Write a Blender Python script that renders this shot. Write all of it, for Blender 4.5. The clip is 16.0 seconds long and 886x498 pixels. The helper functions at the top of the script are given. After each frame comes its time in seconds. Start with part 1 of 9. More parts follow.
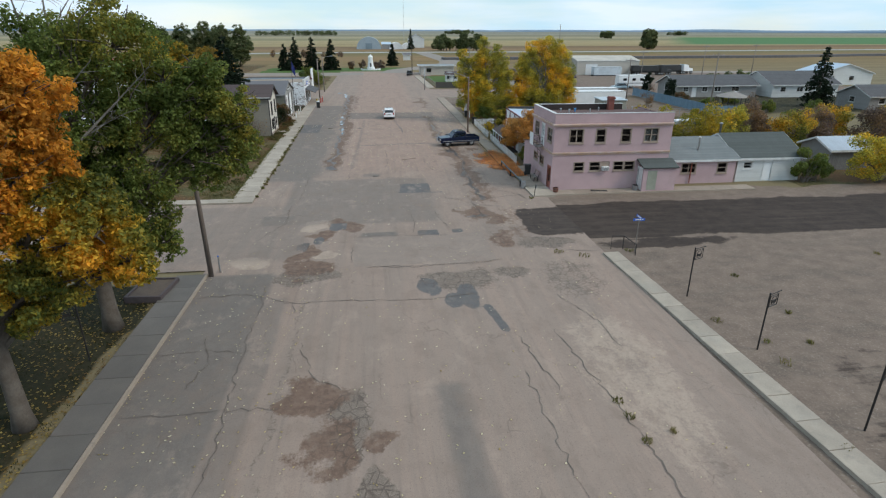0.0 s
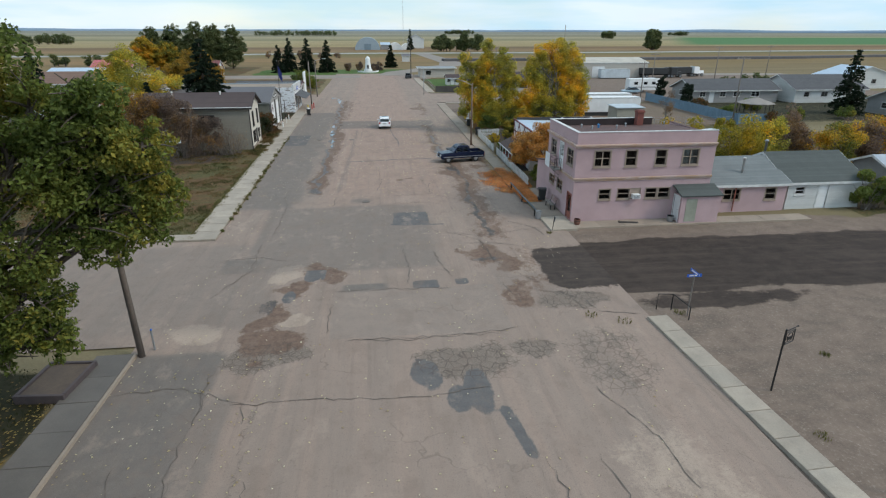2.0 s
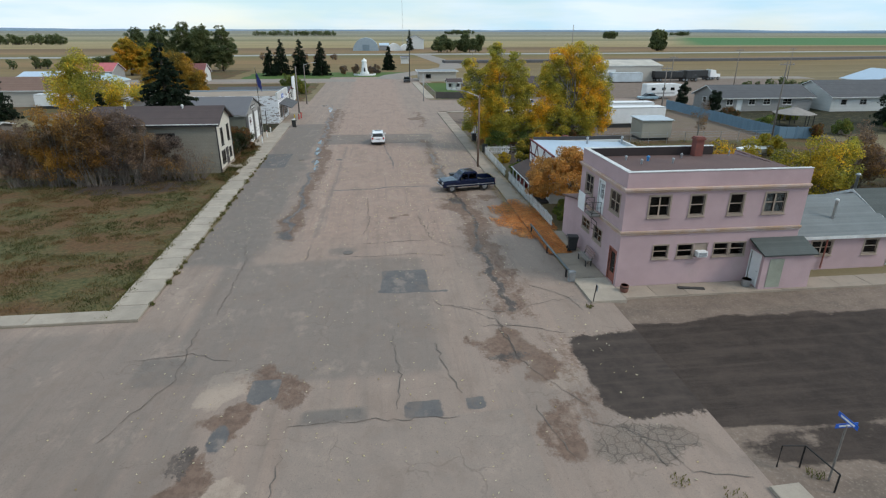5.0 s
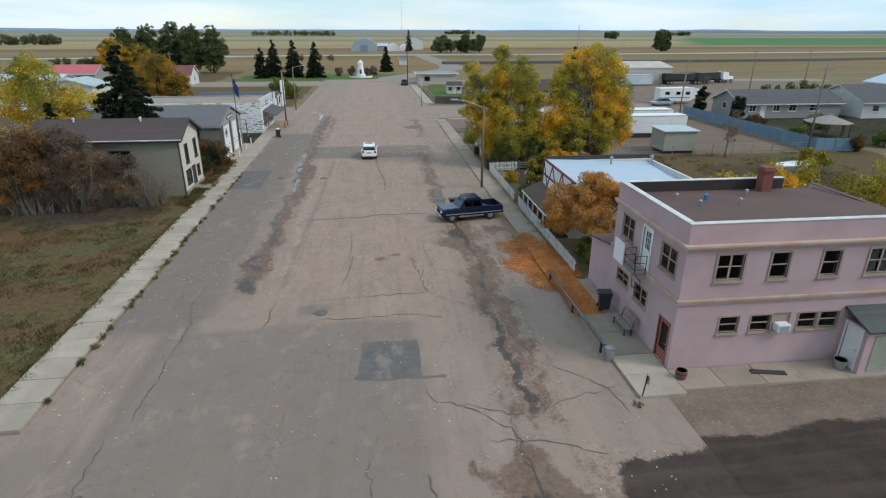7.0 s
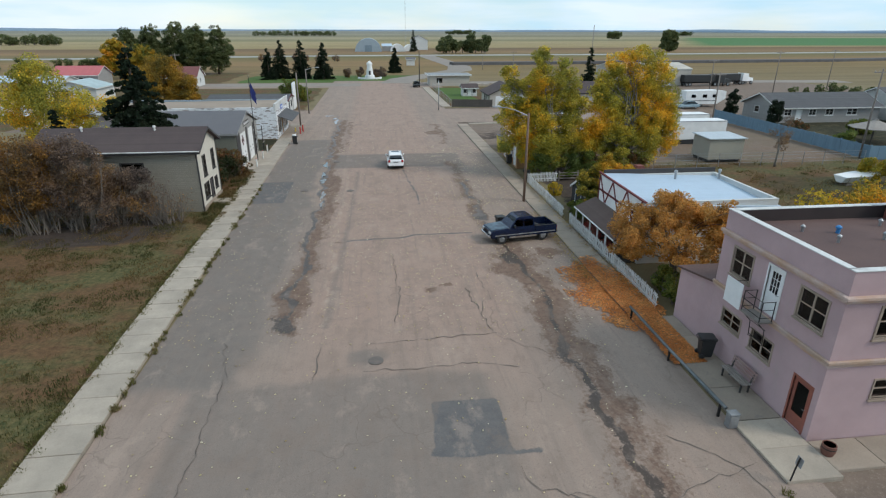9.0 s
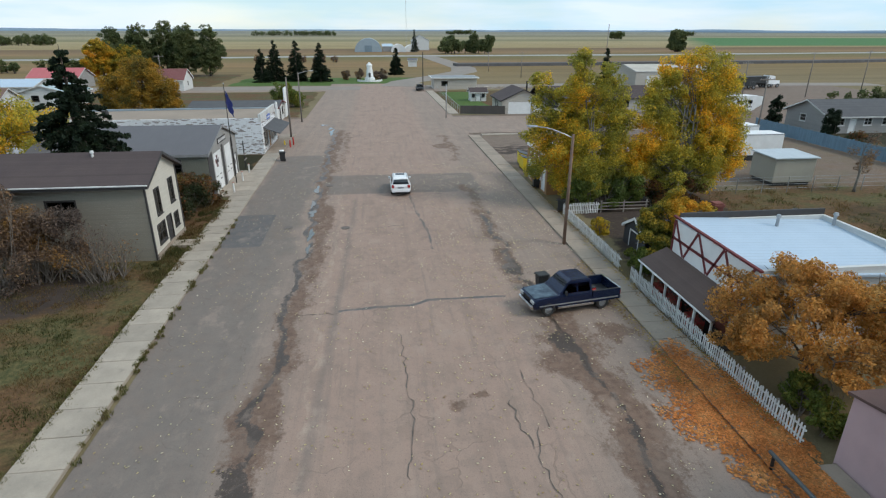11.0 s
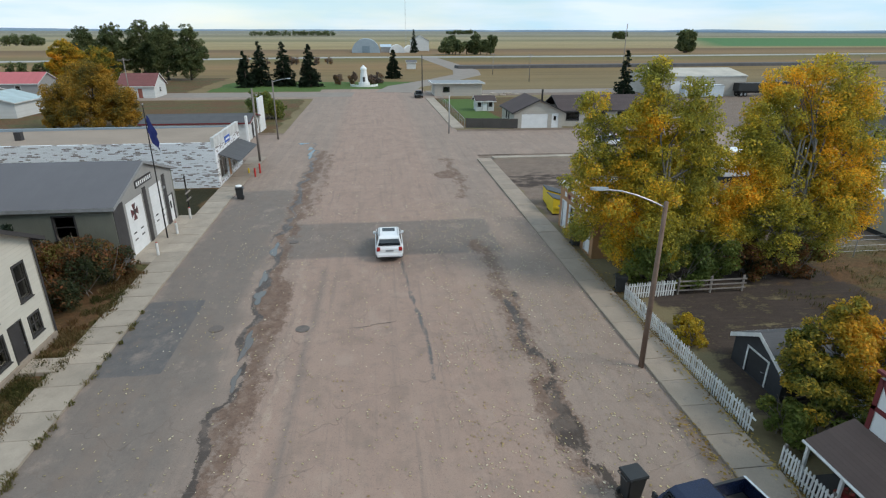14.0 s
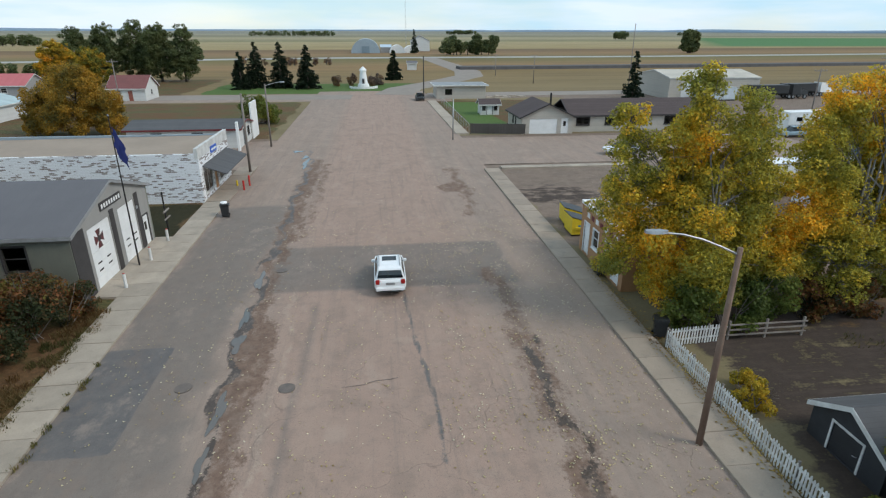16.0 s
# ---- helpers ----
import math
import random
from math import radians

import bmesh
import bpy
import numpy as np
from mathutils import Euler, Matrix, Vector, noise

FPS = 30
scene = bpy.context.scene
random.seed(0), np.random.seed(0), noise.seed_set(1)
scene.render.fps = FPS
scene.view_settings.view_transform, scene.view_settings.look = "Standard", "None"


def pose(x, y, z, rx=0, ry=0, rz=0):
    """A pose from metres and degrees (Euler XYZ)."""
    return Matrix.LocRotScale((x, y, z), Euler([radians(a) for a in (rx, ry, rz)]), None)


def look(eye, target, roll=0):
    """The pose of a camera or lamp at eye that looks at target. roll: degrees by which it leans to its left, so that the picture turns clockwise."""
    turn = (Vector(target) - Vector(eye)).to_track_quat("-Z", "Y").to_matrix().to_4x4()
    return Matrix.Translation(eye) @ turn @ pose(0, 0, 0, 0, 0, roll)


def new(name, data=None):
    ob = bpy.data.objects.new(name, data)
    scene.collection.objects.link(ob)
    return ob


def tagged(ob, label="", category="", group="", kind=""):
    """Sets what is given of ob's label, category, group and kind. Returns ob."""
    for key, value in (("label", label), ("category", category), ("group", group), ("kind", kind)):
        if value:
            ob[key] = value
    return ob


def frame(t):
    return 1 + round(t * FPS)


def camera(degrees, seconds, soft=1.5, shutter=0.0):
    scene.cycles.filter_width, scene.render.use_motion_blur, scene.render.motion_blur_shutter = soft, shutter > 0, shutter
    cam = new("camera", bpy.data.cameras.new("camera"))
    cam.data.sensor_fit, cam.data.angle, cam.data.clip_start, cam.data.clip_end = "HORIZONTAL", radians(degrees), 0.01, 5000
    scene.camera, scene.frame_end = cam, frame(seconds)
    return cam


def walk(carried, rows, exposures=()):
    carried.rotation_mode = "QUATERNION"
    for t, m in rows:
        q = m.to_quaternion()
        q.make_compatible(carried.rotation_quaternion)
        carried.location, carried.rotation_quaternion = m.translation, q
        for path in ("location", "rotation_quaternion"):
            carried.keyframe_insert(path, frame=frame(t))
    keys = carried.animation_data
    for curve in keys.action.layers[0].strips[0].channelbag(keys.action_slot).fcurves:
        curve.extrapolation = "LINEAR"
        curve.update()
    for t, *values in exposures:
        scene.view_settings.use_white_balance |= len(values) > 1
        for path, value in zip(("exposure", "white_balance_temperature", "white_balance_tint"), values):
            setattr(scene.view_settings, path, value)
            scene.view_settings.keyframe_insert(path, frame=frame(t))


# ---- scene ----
cam = camera(77.0, 16.0, soft=1.2)
VIEW = Vector((0.1089, 0.9243, -0.3659))
PATH = [
    (0.0, -4.29, 2.32, 13.91), (0.5, -4.12, 3.98, 13.95), (1.0, -3.78, 6.55, 14.01), (1.5, -3.50, 9.16, 14.10),
    (2.0, -3.37, 10.85, 14.10), (2.5, -3.26, 12.27, 14.09), (3.0, -3.02, 14.14, 14.11), (3.5, -2.76, 16.31, 14.17),
    (4.0, -2.60, 18.32, 14.26), (6.5, -1.42, 28.60, 14.38), (7.0, -1.15, 30.85, 14.40), (7.5, -1.15, 32.69, 14.44),
    (8.0, -1.75, 33.94, 14.47), (8.5, -2.89, 34.80, 14.48), (9.0, -4.11, 35.88, 14.46), (11.5, -4.16, 50.17, 14.26),
    (12.0, -3.84, 52.73, 14.22), (12.5, -3.46, 55.45, 14.26), (13.0, -3.14, 58.14, 14.31), (13.5, -2.86, 60.64, 14.33),
    (14.0, -2.69, 62.83, 14.31), (14.5, -2.62, 64.58, 14.31), (15.0, -2.57, 65.91, 14.31), (15.5, -2.57, 66.98, 14.33),
    (16.0, -2.60, 67.90, 14.34)]
walk(cam, [(t, look((x, y, z), Vector((x, y, z)) + VIEW, 0.15)) for t, x, y, z in PATH],
     exposures=[(0.0, 0.0), (16.0, 0.0)])

# ---- light: thin overcast, soft sun ----
SUN_EL, SUN_AZ = radians(42), radians(115)
sky_world = bpy.data.worlds.new("sky")
scene.world = sky_world
sky_world.use_nodes = True
wt = sky_world.node_tree
sky_bg = wt.nodes["Background"]
sky_tex = wt.nodes.new("ShaderNodeTexSky")
sky_tex.sky_type = "NISHITA"
sky_tex.sun_disc = False
sky_tex.sun_elevation = SUN_EL
sky_tex.sun_rotation = SUN_AZ
sky_tex.dust_density = 0.1
sky_tex.ozone_density = 3.0
sky_co = wt.nodes.new("ShaderNodeTexCoord")
sky_map = wt.nodes.new("ShaderNodeMapping")
sky_map.inputs["Scale"].default_value = (1.0, 1.0, 3.0)
sky_noise = wt.nodes.new("ShaderNodeTexNoise")
sky_noise.inputs["Scale"].default_value = 2.2
sky_noise.inputs["Detail"].default_value = 6
sky_ramp = wt.nodes.new("ShaderNodeValToRGB")
sky_ramp.color_ramp.elements[0].position, sky_ramp.color_ramp.elements[1].position = 0.2, 0.52
sky_mix = wt.nodes.new("ShaderNodeMix")
sky_mix.data_type = "RGBA"
wt.links.new(sky_co.outputs["Generated"], sky_map.inputs["Vector"])
wt.links.new(sky_map.outputs["Vector"], sky_noise.inputs["Vector"])
wt.links.new(sky_noise.outputs["Fac"], sky_ramp.inputs["Fac"])
wt.links.new(sky_ramp.outputs["Color"], sky_mix.inputs[0])
wt.links.new(sky_tex.outputs["Color"], sky_mix.inputs[6])
cloud_map = wt.nodes.new("ShaderNodeMapping")
cloud_map.inputs["Scale"].default_value = (1.0, 1.0, 7.0)
cloud_noise = wt.nodes.new("ShaderNodeTexNoise")
cloud_noise.inputs["Scale"].default_value = 3.1
cloud_noise.inputs["Detail"].default_value = 7
cloud_ramp = wt.nodes.new("ShaderNodeValToRGB")
ce = cloud_ramp.color_ramp.elements
ce[0].position, ce[0].color = 0.40, (4.2, 6.3, 7.8, 1)
ce[1].position, ce[1].color = 0.62, (6.3, 7.35, 8.4, 1)
wt.links.new(sky_co.outputs["Generated"], cloud_map.inputs["Vector"])
wt.links.new(cloud_map.outputs["Vector"], cloud_noise.inputs["Vector"])
wt.links.new(cloud_noise.outputs["Fac"], cloud_ramp.inputs["Fac"])
wt.links.new(cloud_ramp.outputs["Color"], sky_mix.inputs[7])
wt.links.new(sky_mix.outputs[2], sky_bg.inputs["Color"])
sky_bg.inputs["Strength"].default_value = 0.13
sun = new("sun", bpy.data.lights.new("sun", "SUN"))
sun.data.energy, sun.data.angle, sun.data.color = 1.95, radians(20), (1.0, 0.93, 0.83)
sun.matrix_basis = look((0, 0, 60), Vector((0, 0, 60)) - Vector(
    (math.sin(SUN_AZ) * math.cos(SUN_EL), math.cos(SUN_AZ) * math.cos(SUN_EL), math.sin(SUN_EL))))


# ---- node helpers ----
def tree_of(name):
    m = bpy.data.materials.new(name)
    m.use_nodes = True
    nt = m.node_tree
    return m, nt, nt.nodes["Principled BSDF"]


def put(nt, socket, value):
    if isinstance(value, bpy.types.NodeSocket):
        nt.links.new(value, socket)
    elif isinstance(value, (tuple, list)) and len(value) == 3 and socket.type == "RGBA":
        socket.default_value = (*value, 1)
    else:
        socket.default_value = value


def place(nt, local=False):
    if local:
        return nt.nodes.new("ShaderNodeTexCoord").outputs["Object"]
    return nt.nodes.new("ShaderNodeNewGeometry").outputs["Position"]


def stretch(nt, vec, sx, sy, sz):
    n = nt.nodes.new("ShaderNodeMapping")
    put(nt, n.inputs["Vector"], vec)
    n.inputs["Scale"].default_value = (sx, sy, sz)
    return n.outputs["Vector"]


def noise_at(nt, vec, scale, detail=5, rough=0.6):
    n = nt.nodes.new("ShaderNodeTexNoise")
    put(nt, n.inputs["Vector"], vec)
    n.inputs["Scale"].default_value, n.inputs["Detail"].default_value = scale, detail
    n.inputs["Roughness"].default_value = rough
    return n.outputs["Fac"]


def span(nt, fac, lo, hi, a=0.0, b=1.0):
    n = nt.nodes.new("ShaderNodeMapRange")
    put(nt, n.inputs[0], fac)
    n.inputs[1].default_value, n.inputs[2].default_value = lo, hi
    n.inputs[3].default_value, n.inputs[4].default_value = a, b
    return n.outputs[0]


def blend(nt, fac, a, b, mode="MIX"):
    n = nt.nodes.new("ShaderNodeMix")
    n.data_type, n.blend_type = "RGBA", mode
    put(nt, n.inputs[0], fac)
    put(nt, n.inputs[6], a)
    put(nt, n.inputs[7], b)
    return n.outputs[2]


def calc(nt, op, a, b=0.0):
    n = nt.nodes.new("ShaderNodeMath")
    n.operation = op
    put(nt, n.inputs[0], a)
    put(nt, n.inputs[1], b)
    return n.outputs[0]


def relief(nt, bsdf, height, strength, distance=0.02):
    n = nt.nodes.new("ShaderNodeBump")
    put(nt, n.inputs["Height"], height)
    n.inputs["Strength"].default_value, n.inputs["Distance"].default_value = strength, distance
    nt.links.new(n.outputs["Normal"], bsdf.inputs["Normal"])


def surface(name, c1, c2=None, big=0.6, fine=14.0, rough=0.8, metal=0.0, bump=0.3, rand=0.0, contrast=0.35, stain=None, local=False, spec=None):
    """Two-scale mottled surface: c1 to c2 by a broad noise, grain by a fine one, stains of a third colour."""
    m, nt, bs = tree_of(name)
    vec = place(nt, local)
    c2 = c2 or tuple(c * 0.78 for c in c1)
    col = blend(nt, span(nt, noise_at(nt, vec, big), 0.35, 0.65), c1, c2)
    grain = noise_at(nt, vec, fine, 6, 0.7)
    col = blend(nt, contrast, col, blend(nt, span(nt, grain, 0.25, 0.75), (0.35, 0.35, 0.35), (1.25, 1.25, 1.25)), "MULTIPLY")
    if stain:
        col = blend(nt, span(nt, noise_at(nt, stretch(nt, vec, 1, 1, 0.35), big * 2.3, 8, 0.7), 0.56, 0.72, 0, 0.8), col, stain)
    if rand:
        info = nt.nodes.new("ShaderNodeObjectInfo").outputs["Random"]
        col = blend(nt, 1.0, col, blend(nt, info, (1 - rand,) * 3, (1 + rand * 0.6,) * 3), "MULTIPLY")
    put(nt, bs.inputs["Base Color"], col)
    put(nt, bs.inputs["Roughness"], span(nt, grain, 0.2, 0.8, max(rough - 0.12, 0.03), min(rough + 0.1, 1)))
    bs.inputs["Metallic"].default_value = metal
    if spec is not None:
        bs.inputs["Specular IOR Level"].default_value = spec
    if bump:
        relief(nt, bs, grain, bump)
    return m


def lined(name, c1, c2, axis, pitch, dark=0.55, rough=0.7, bump=0.8, rand=0.1, metal=0.0, sharp=0.12):
    """Boards, ribs or courses: grooves every pitch metres along a world axis, over a mottled surface."""
    m, nt, bs = tree_of(name)
    vec = place(nt)
    sep = nt.nodes.new("ShaderNodeSeparateXYZ")
    nt.links.new(vec, sep.inputs[0])
    saw = calc(nt, "FRACT", calc(nt, "DIVIDE", sep.outputs[axis], pitch))
    groove = span(nt, saw, 0.0, sharp)
    row = calc(nt, "FLOOR", calc(nt, "DIVIDE", sep.outputs[axis], pitch))
    wn = nt.nodes.new("ShaderNodeTexWhiteNoise")
    wn.noise_dimensions = "1D"
    nt.links.new(row, wn.inputs["W"])
    col = blend(nt, span(nt, noise_at(nt, vec, 0.8, 6), 0.3, 0.7), c1, c2)
    col = blend(nt, rand, col, blend(nt, wn.outputs["Value"], (0.5, 0.5, 0.5), (1.3, 1.3, 1.3)), "MULTIPLY")
    col = blend(nt, span(nt, noise_at(nt, vec, 16, 6, 0.7), 0.3, 0.7, 0.25, 0), col, tuple(c * 0.5 for c in c1))
    col = blend(nt, groove, tuple(c * dark for c in c1), col)
    put(nt, bs.inputs["Base Color"], col)
    bs.inputs["Roughness"].default_value, bs.inputs["Metallic"].default_value = rough, metal
    relief(nt, bs, calc(nt, "ADD", saw, calc(nt, "MULTIPLY", noise_at(nt, vec, 30), 0.3)), bump, 0.02)
    return m


def foliage(name, cols, spots=0.35, tint=None):
    """Leaves: colours picked leaf by leaf within broad patches of the crown, some light let through."""
    m, nt, bs = tree_of(name)
    vec = place(nt)
    isl = nt.nodes.new("ShaderNodeNewGeometry").outputs["Random Per Island"]
    patch = noise_at(nt, vec, spots, 3, 0.6)
    fac = calc(nt, "ADD", calc(nt, "MULTIPLY", calc(nt, "SUBTRACT", isl, 0.5), 0.42), span(nt, patch, 0.3, 0.7))
    n = nt.nodes.new("ShaderNodeValToRGB")
    put(nt, n.inputs["Fac"], fac)
    e = n.color_ramp.elements
    e[0].color, e[1].color = (*cols[0], 1), (*cols[-1], 1)
    e[0].position, e[1].position = 0.1, 0.95
    for i, c in enumerate(cols[1:-1]):
        x = e.new(0.1 + 0.85 * (i + 1) / (len(cols) - 1))
        x.color = (*c, 1)
    lum = span(nt, calc(nt, "FRACT", calc(nt, "MULTIPLY", isl, 17.3)), 0, 1, 0.65, 1.35)
    col = blend(nt, 1.0, n.outputs["Color"], lum, "MULTIPLY")
    put(nt, bs.inputs["Base Color"], col)
    bs.inputs["Roughness"].default_value = 0.6
    bs.inputs["Specular IOR Level"].default_value = 0.25
    tr = nt.nodes.new("ShaderNodeBsdfTranslucent")
    nt.links.new(col, tr.inputs["Color"])
    mx = nt.nodes.new("ShaderNodeMixShader")
    mx.inputs[0].default_value = 0.48
    nt.links.new(bs.outputs[0], mx.inputs[1])
    nt.links.new(tr.outputs[0], mx.inputs[2])
    nt.links.new(mx.outputs[0], nt.nodes["Material Output"].inputs["Surface"])
    return m


def glass_mat(name, tint=(0.34, 0.37, 0.38), rough=0.02):
    m, nt, bs = tree_of(name)
    bs.inputs["Base Color"].default_value = (*tint, 1)
    bs.inputs["Transmission Weight"].default_value = 1.0
    bs.inputs["IOR"].default_value = 1.3
    vec = place(nt)
    put(nt, bs.inputs["Roughness"], span(nt, noise_at(nt, vec, 3), 0.3, 0.7, rough, rough + 0.12))
    return m


# ---- mesh helpers ----
def quad_box(bm, x0, x1, y0, y1, z0, z1):
    v = [bm.verts.new(p) for p in ((x0, y0, z0), (x1, y0, z0), (x1, y1, z0), (x0, y1, z0),
                                   (x0, y0, z1), (x1, y0, z1), (x1, y1, z1), (x0, y1, z1))]
    for f in ((3, 2, 1, 0), (4, 5, 6, 7), (0, 1, 5, 4), (1, 2, 6, 5), (2, 3, 7, 6), (3, 0, 4, 7)):
        bm.faces.new([v[i] for i in f])
    return v


def box_mesh(x0, x1, y0, y1, z0, z1, bevel=0.0):
    bm = bmesh.new()
    quad_box(bm, x0, x1, y0, y1, z0, z1)
    if bevel:
        bmesh.ops.bevel(bm, geom=list(bm.edges), offset=bevel, segments=2, affect="EDGES")
    return bm


def tube(bm, pts, radii, seg=8, caps=True):
    pts = [Vector(p) for p in pts]
    rings = []
    for i, p in enumerate(pts):
        d = (pts[min(i + 1, len(pts) - 1)] - pts[max(i - 1, 0)]).normalized()
        side = d.cross(Vector((0.31, 0.22, 0.93)) if abs(d.z) < 0.9 else Vector((1, 0.1, 0))).normalized()
        up = side.cross(d)
        rings.append([bm.verts.new(p + (side * math.cos(a) + up * math.sin(a)) * radii[i])
                      for a in (2 * math.pi * k / seg for k in range(seg))])
    for r, q in zip(rings, rings[1:]):
        for k in range(seg):
            bm.faces.new((r[k], r[(k + 1) % seg], q[(k + 1) % seg], q[k]))
    if caps:
        bm.faces.new(rings[0][::-1])
        bm.faces.new(rings[-1])


def tube_mesh(pts, radii, seg=8):
    bm = bmesh.new()
    tube(bm, pts, radii if isinstance(radii, (list, tuple)) else [radii] * len(pts), seg)
    return bm


def loft(bm, rings, caps=True):
    vs = [[bm.verts.new(p) for p in r] for r in rings]
    n = len(vs[0])
    for r, q in zip(vs, vs[1:]):
        for k in range(n):
            bm.faces.new((r[k], r[(k + 1) % n], q[(k + 1) % n], q[k]))
    if caps:
        bm.faces.new(vs[0][::-1])
        bm.faces.new(vs[-1])


def sheet(bm, corners, thick):
    """A slab from its four top corners, thick metres deep along its normal."""
    c = [Vector(p) for p in corners]
    n = (c[1] - c[0]).cross(c[3] - c[0]).normalized()
    if n.z < 0:
        c.reverse()
        n = -n
    top = [bm.verts.new(p) for p in c]
    low = [bm.verts.new(p - n * thick) for p in c]
    bm.faces.new(top)
    bm.faces.new(low[::-1])
    for i in range(4):
        j = (i + 1) % 4
        bm.faces.new((top[j], top[i], low[i], low[j]))


def sheet_mesh(corners, thick):
    bm = bmesh.new()
    sheet(bm, corners, thick)
    return bm


def mesh_of(name, bm, material, smooth=False):
    bmesh.ops.recalc_face_normals(bm, faces=bm.faces)
    me = bpy.data.meshes.new(name)
    bm.to_mesh(me)
    bm.free()
    me.materials.append(material)
    if smooth:
        me.shade_smooth()
    return me


def part(name, bm, material, parent, label="", smooth=False):
    """Links a bmesh as one mesh object under a thing or under a part."""
    ob = new(name, mesh_of(name, bm, material, smooth))
    ob.parent = parent
    return tagged(ob, label)


def thing(name, label, category, m=None, group="", kind=""):
    ob = new(name)
    ob.matrix_basis = m or Matrix()
    return tagged(ob, label, category, group, kind)


def solid(name, bm, material, label, category, group="", kind="", smooth=False, m=None):
    ob = new(name, mesh_of(name, bm, material, smooth))
    if m:
        ob.matrix_basis = m
    return tagged(ob, label, category, group, kind)


# ---- materials ----
PINK = surface("pink_stucco", (0.50, 0.35, 0.355), (0.43, 0.30, 0.305), 0.5, 30, 0.9, bump=0.35, contrast=0.22, stain=(0.40, 0.31, 0.29))
PINK_TRIM = surface("worn_ledge", (0.47, 0.36, 0.32), (0.42, 0.27, 0.17), 0.9, 18, 0.85, contrast=0.4)
OCHRE = surface("ochre_trim", (0.48, 0.30, 0.20), (0.52, 0.40, 0.36), 0.8, 18, 0.8, contrast=0.3)
TRIM_TAN = surface("tan_window_trim", (0.36, 0.28, 0.22), None, 1.5, 25, 0.7, contrast=0.2)
WHITE = surface("white_paint", (0.78, 0.78, 0.77), (0.70, 0.70, 0.69), 1.2, 20, 0.55, bump=0.08, contrast=0.12)
WHITE_DIRTY = surface("weathered_white_paint", (0.70, 0.70, 0.68), (0.52, 0.51, 0.49), 1.4, 16, 0.7, contrast=0.25, rand=0.12)
CREAM = lined("cream_siding", (0.66, 0.62, 0.53), (0.60, 0.56, 0.48), 2, 0.2, 0.75, rand=0.08)
# darker than CREAM; on every side of the tan house but the front
TAUPE = lined("taupe_siding", (0.30, 0.27, 0.22), (0.26, 0.235, 0.19), 2, 0.16, 0.62, rand=0.1)
HALL_GREY = lined("grey_metal_siding", (0.33, 0.32, 0.30), (0.29, 0.28, 0.265), 1, 0.3, 0.8, 0.5, rand=0.05)
# darker than HALL_GREY; on every side of the hall but the front
HALL_OLIVE = lined("olive_metal_siding", (0.20, 0.20, 0.16), (0.17, 0.17, 0.14), 0, 0.3, 0.8, 0.5, rand=0.05)
HALL_ROOF = lined("grey_metal_roof", (0.118, 0.110, 0.116), (0.105, 0.098, 0.104), 0, 0.6, 0.85, 0.55, 0.4, 0.05)
SHINGLE_BROWN = lined("brown_shingle", (0.085, 0.062, 0.058), (0.07, 0.05, 0.05), 1, 0.16, 0.6, 0.9, 0.6, 0.25)
SHINGLE_PORCH = lined("brown_porch_shingle", (0.13, 0.087, 0.072), (0.105, 0.07, 0.06), 0, 0.14, 0.65, 0.9, 0.6, 0.25)
SHINGLE_GREY = lined("grey_shingle", (0.19, 0.205, 0.205), (0.15, 0.165, 0.165), 1, 0.16, 0.65, 0.9, 0.6, 0.25)
SHINGLE_GREEN = lined("dark_green_shingle", (0.085, 0.095, 0.09), (0.07, 0.08, 0.075), 1, 0.16, 0.6, 0.9, 0.6, 0.25)
SHINGLE_DARK = lined("charcoal_shingle", (0.10, 0.10, 0.105), (0.08, 0.08, 0.085), 1, 0.16, 0.65, 0.9, 0.6, 0.25)
TAR_BROWN = surface("brown_roof_membrane", (0.125, 0.072, 0.062), (0.10, 0.058, 0.052), 0.4, 30, 0.9, contrast=0.3)
TAR_INNER = surface("dark_parapet_lining", (0.04, 0.027, 0.026), None, 0.8, 30, 0.9, contrast=0.3)
GRAVEL_ROOF = surface("tan_gravel_roof", (0.33, 0.26, 0.20), (0.28, 0.22, 0.17), 0.3, 40, 0.95, contrast=0.4)
BLUE_METAL = lined("pale_blue_metal_roof", (0.46, 0.56, 0.66), (0.42, 0.52, 0.62), 1, 0.35, 0.62, 0.45, 0.5, 0.05)
BLACK = surface("black_plastic", (0.022, 0.023, 0.024), (0.03, 0.031, 0.032), 3, 40, 0.5, bump=0.05, contrast=0.2)
IRON = surface("black_iron", (0.02, 0.02, 0.021), (0.04, 0.032, 0.028), 6, 40, 0.6, metal=0.4, bump=0.1)
STEEL = surface("galvanised_steel", (0.42, 0.43, 0.44), (0.34, 0.35, 0.36), 3, 30, 0.45, metal=0.7, bump=0.05)
CHROME = surface("chrome", (0.7, 0.7, 0.7), (0.6, 0.6, 0.6), 3, 30, 0.2, metal=1.0, bump=0.0)
WOOD_POLE = surface("pole_wood", (0.17, 0.105, 0.075), (0.22, 0.15, 0.11), 1.5, 22, 0.9, contrast=0.45)
WOOD_GREY = surface("weathered_wood", (0.27, 0.235, 0.205), (0.20, 0.17, 0.15), 2, 25, 0.9, contrast=0.4, rand=0.2)
WOOD_DARK = surface("dark_board", (0.05, 0.045, 0.042), None, 2, 25, 0.9)
BENCH_RED = surface("faded_red_paint", (0.30, 0.16, 0.15), (0.33, 0.24, 0.21), 2, 25, 0.8)
DOOR_RED = surface("rusty_red_paint", (0.33, 0.10, 0.065), (0.26, 0.09, 0.065), 2, 25, 0.7)
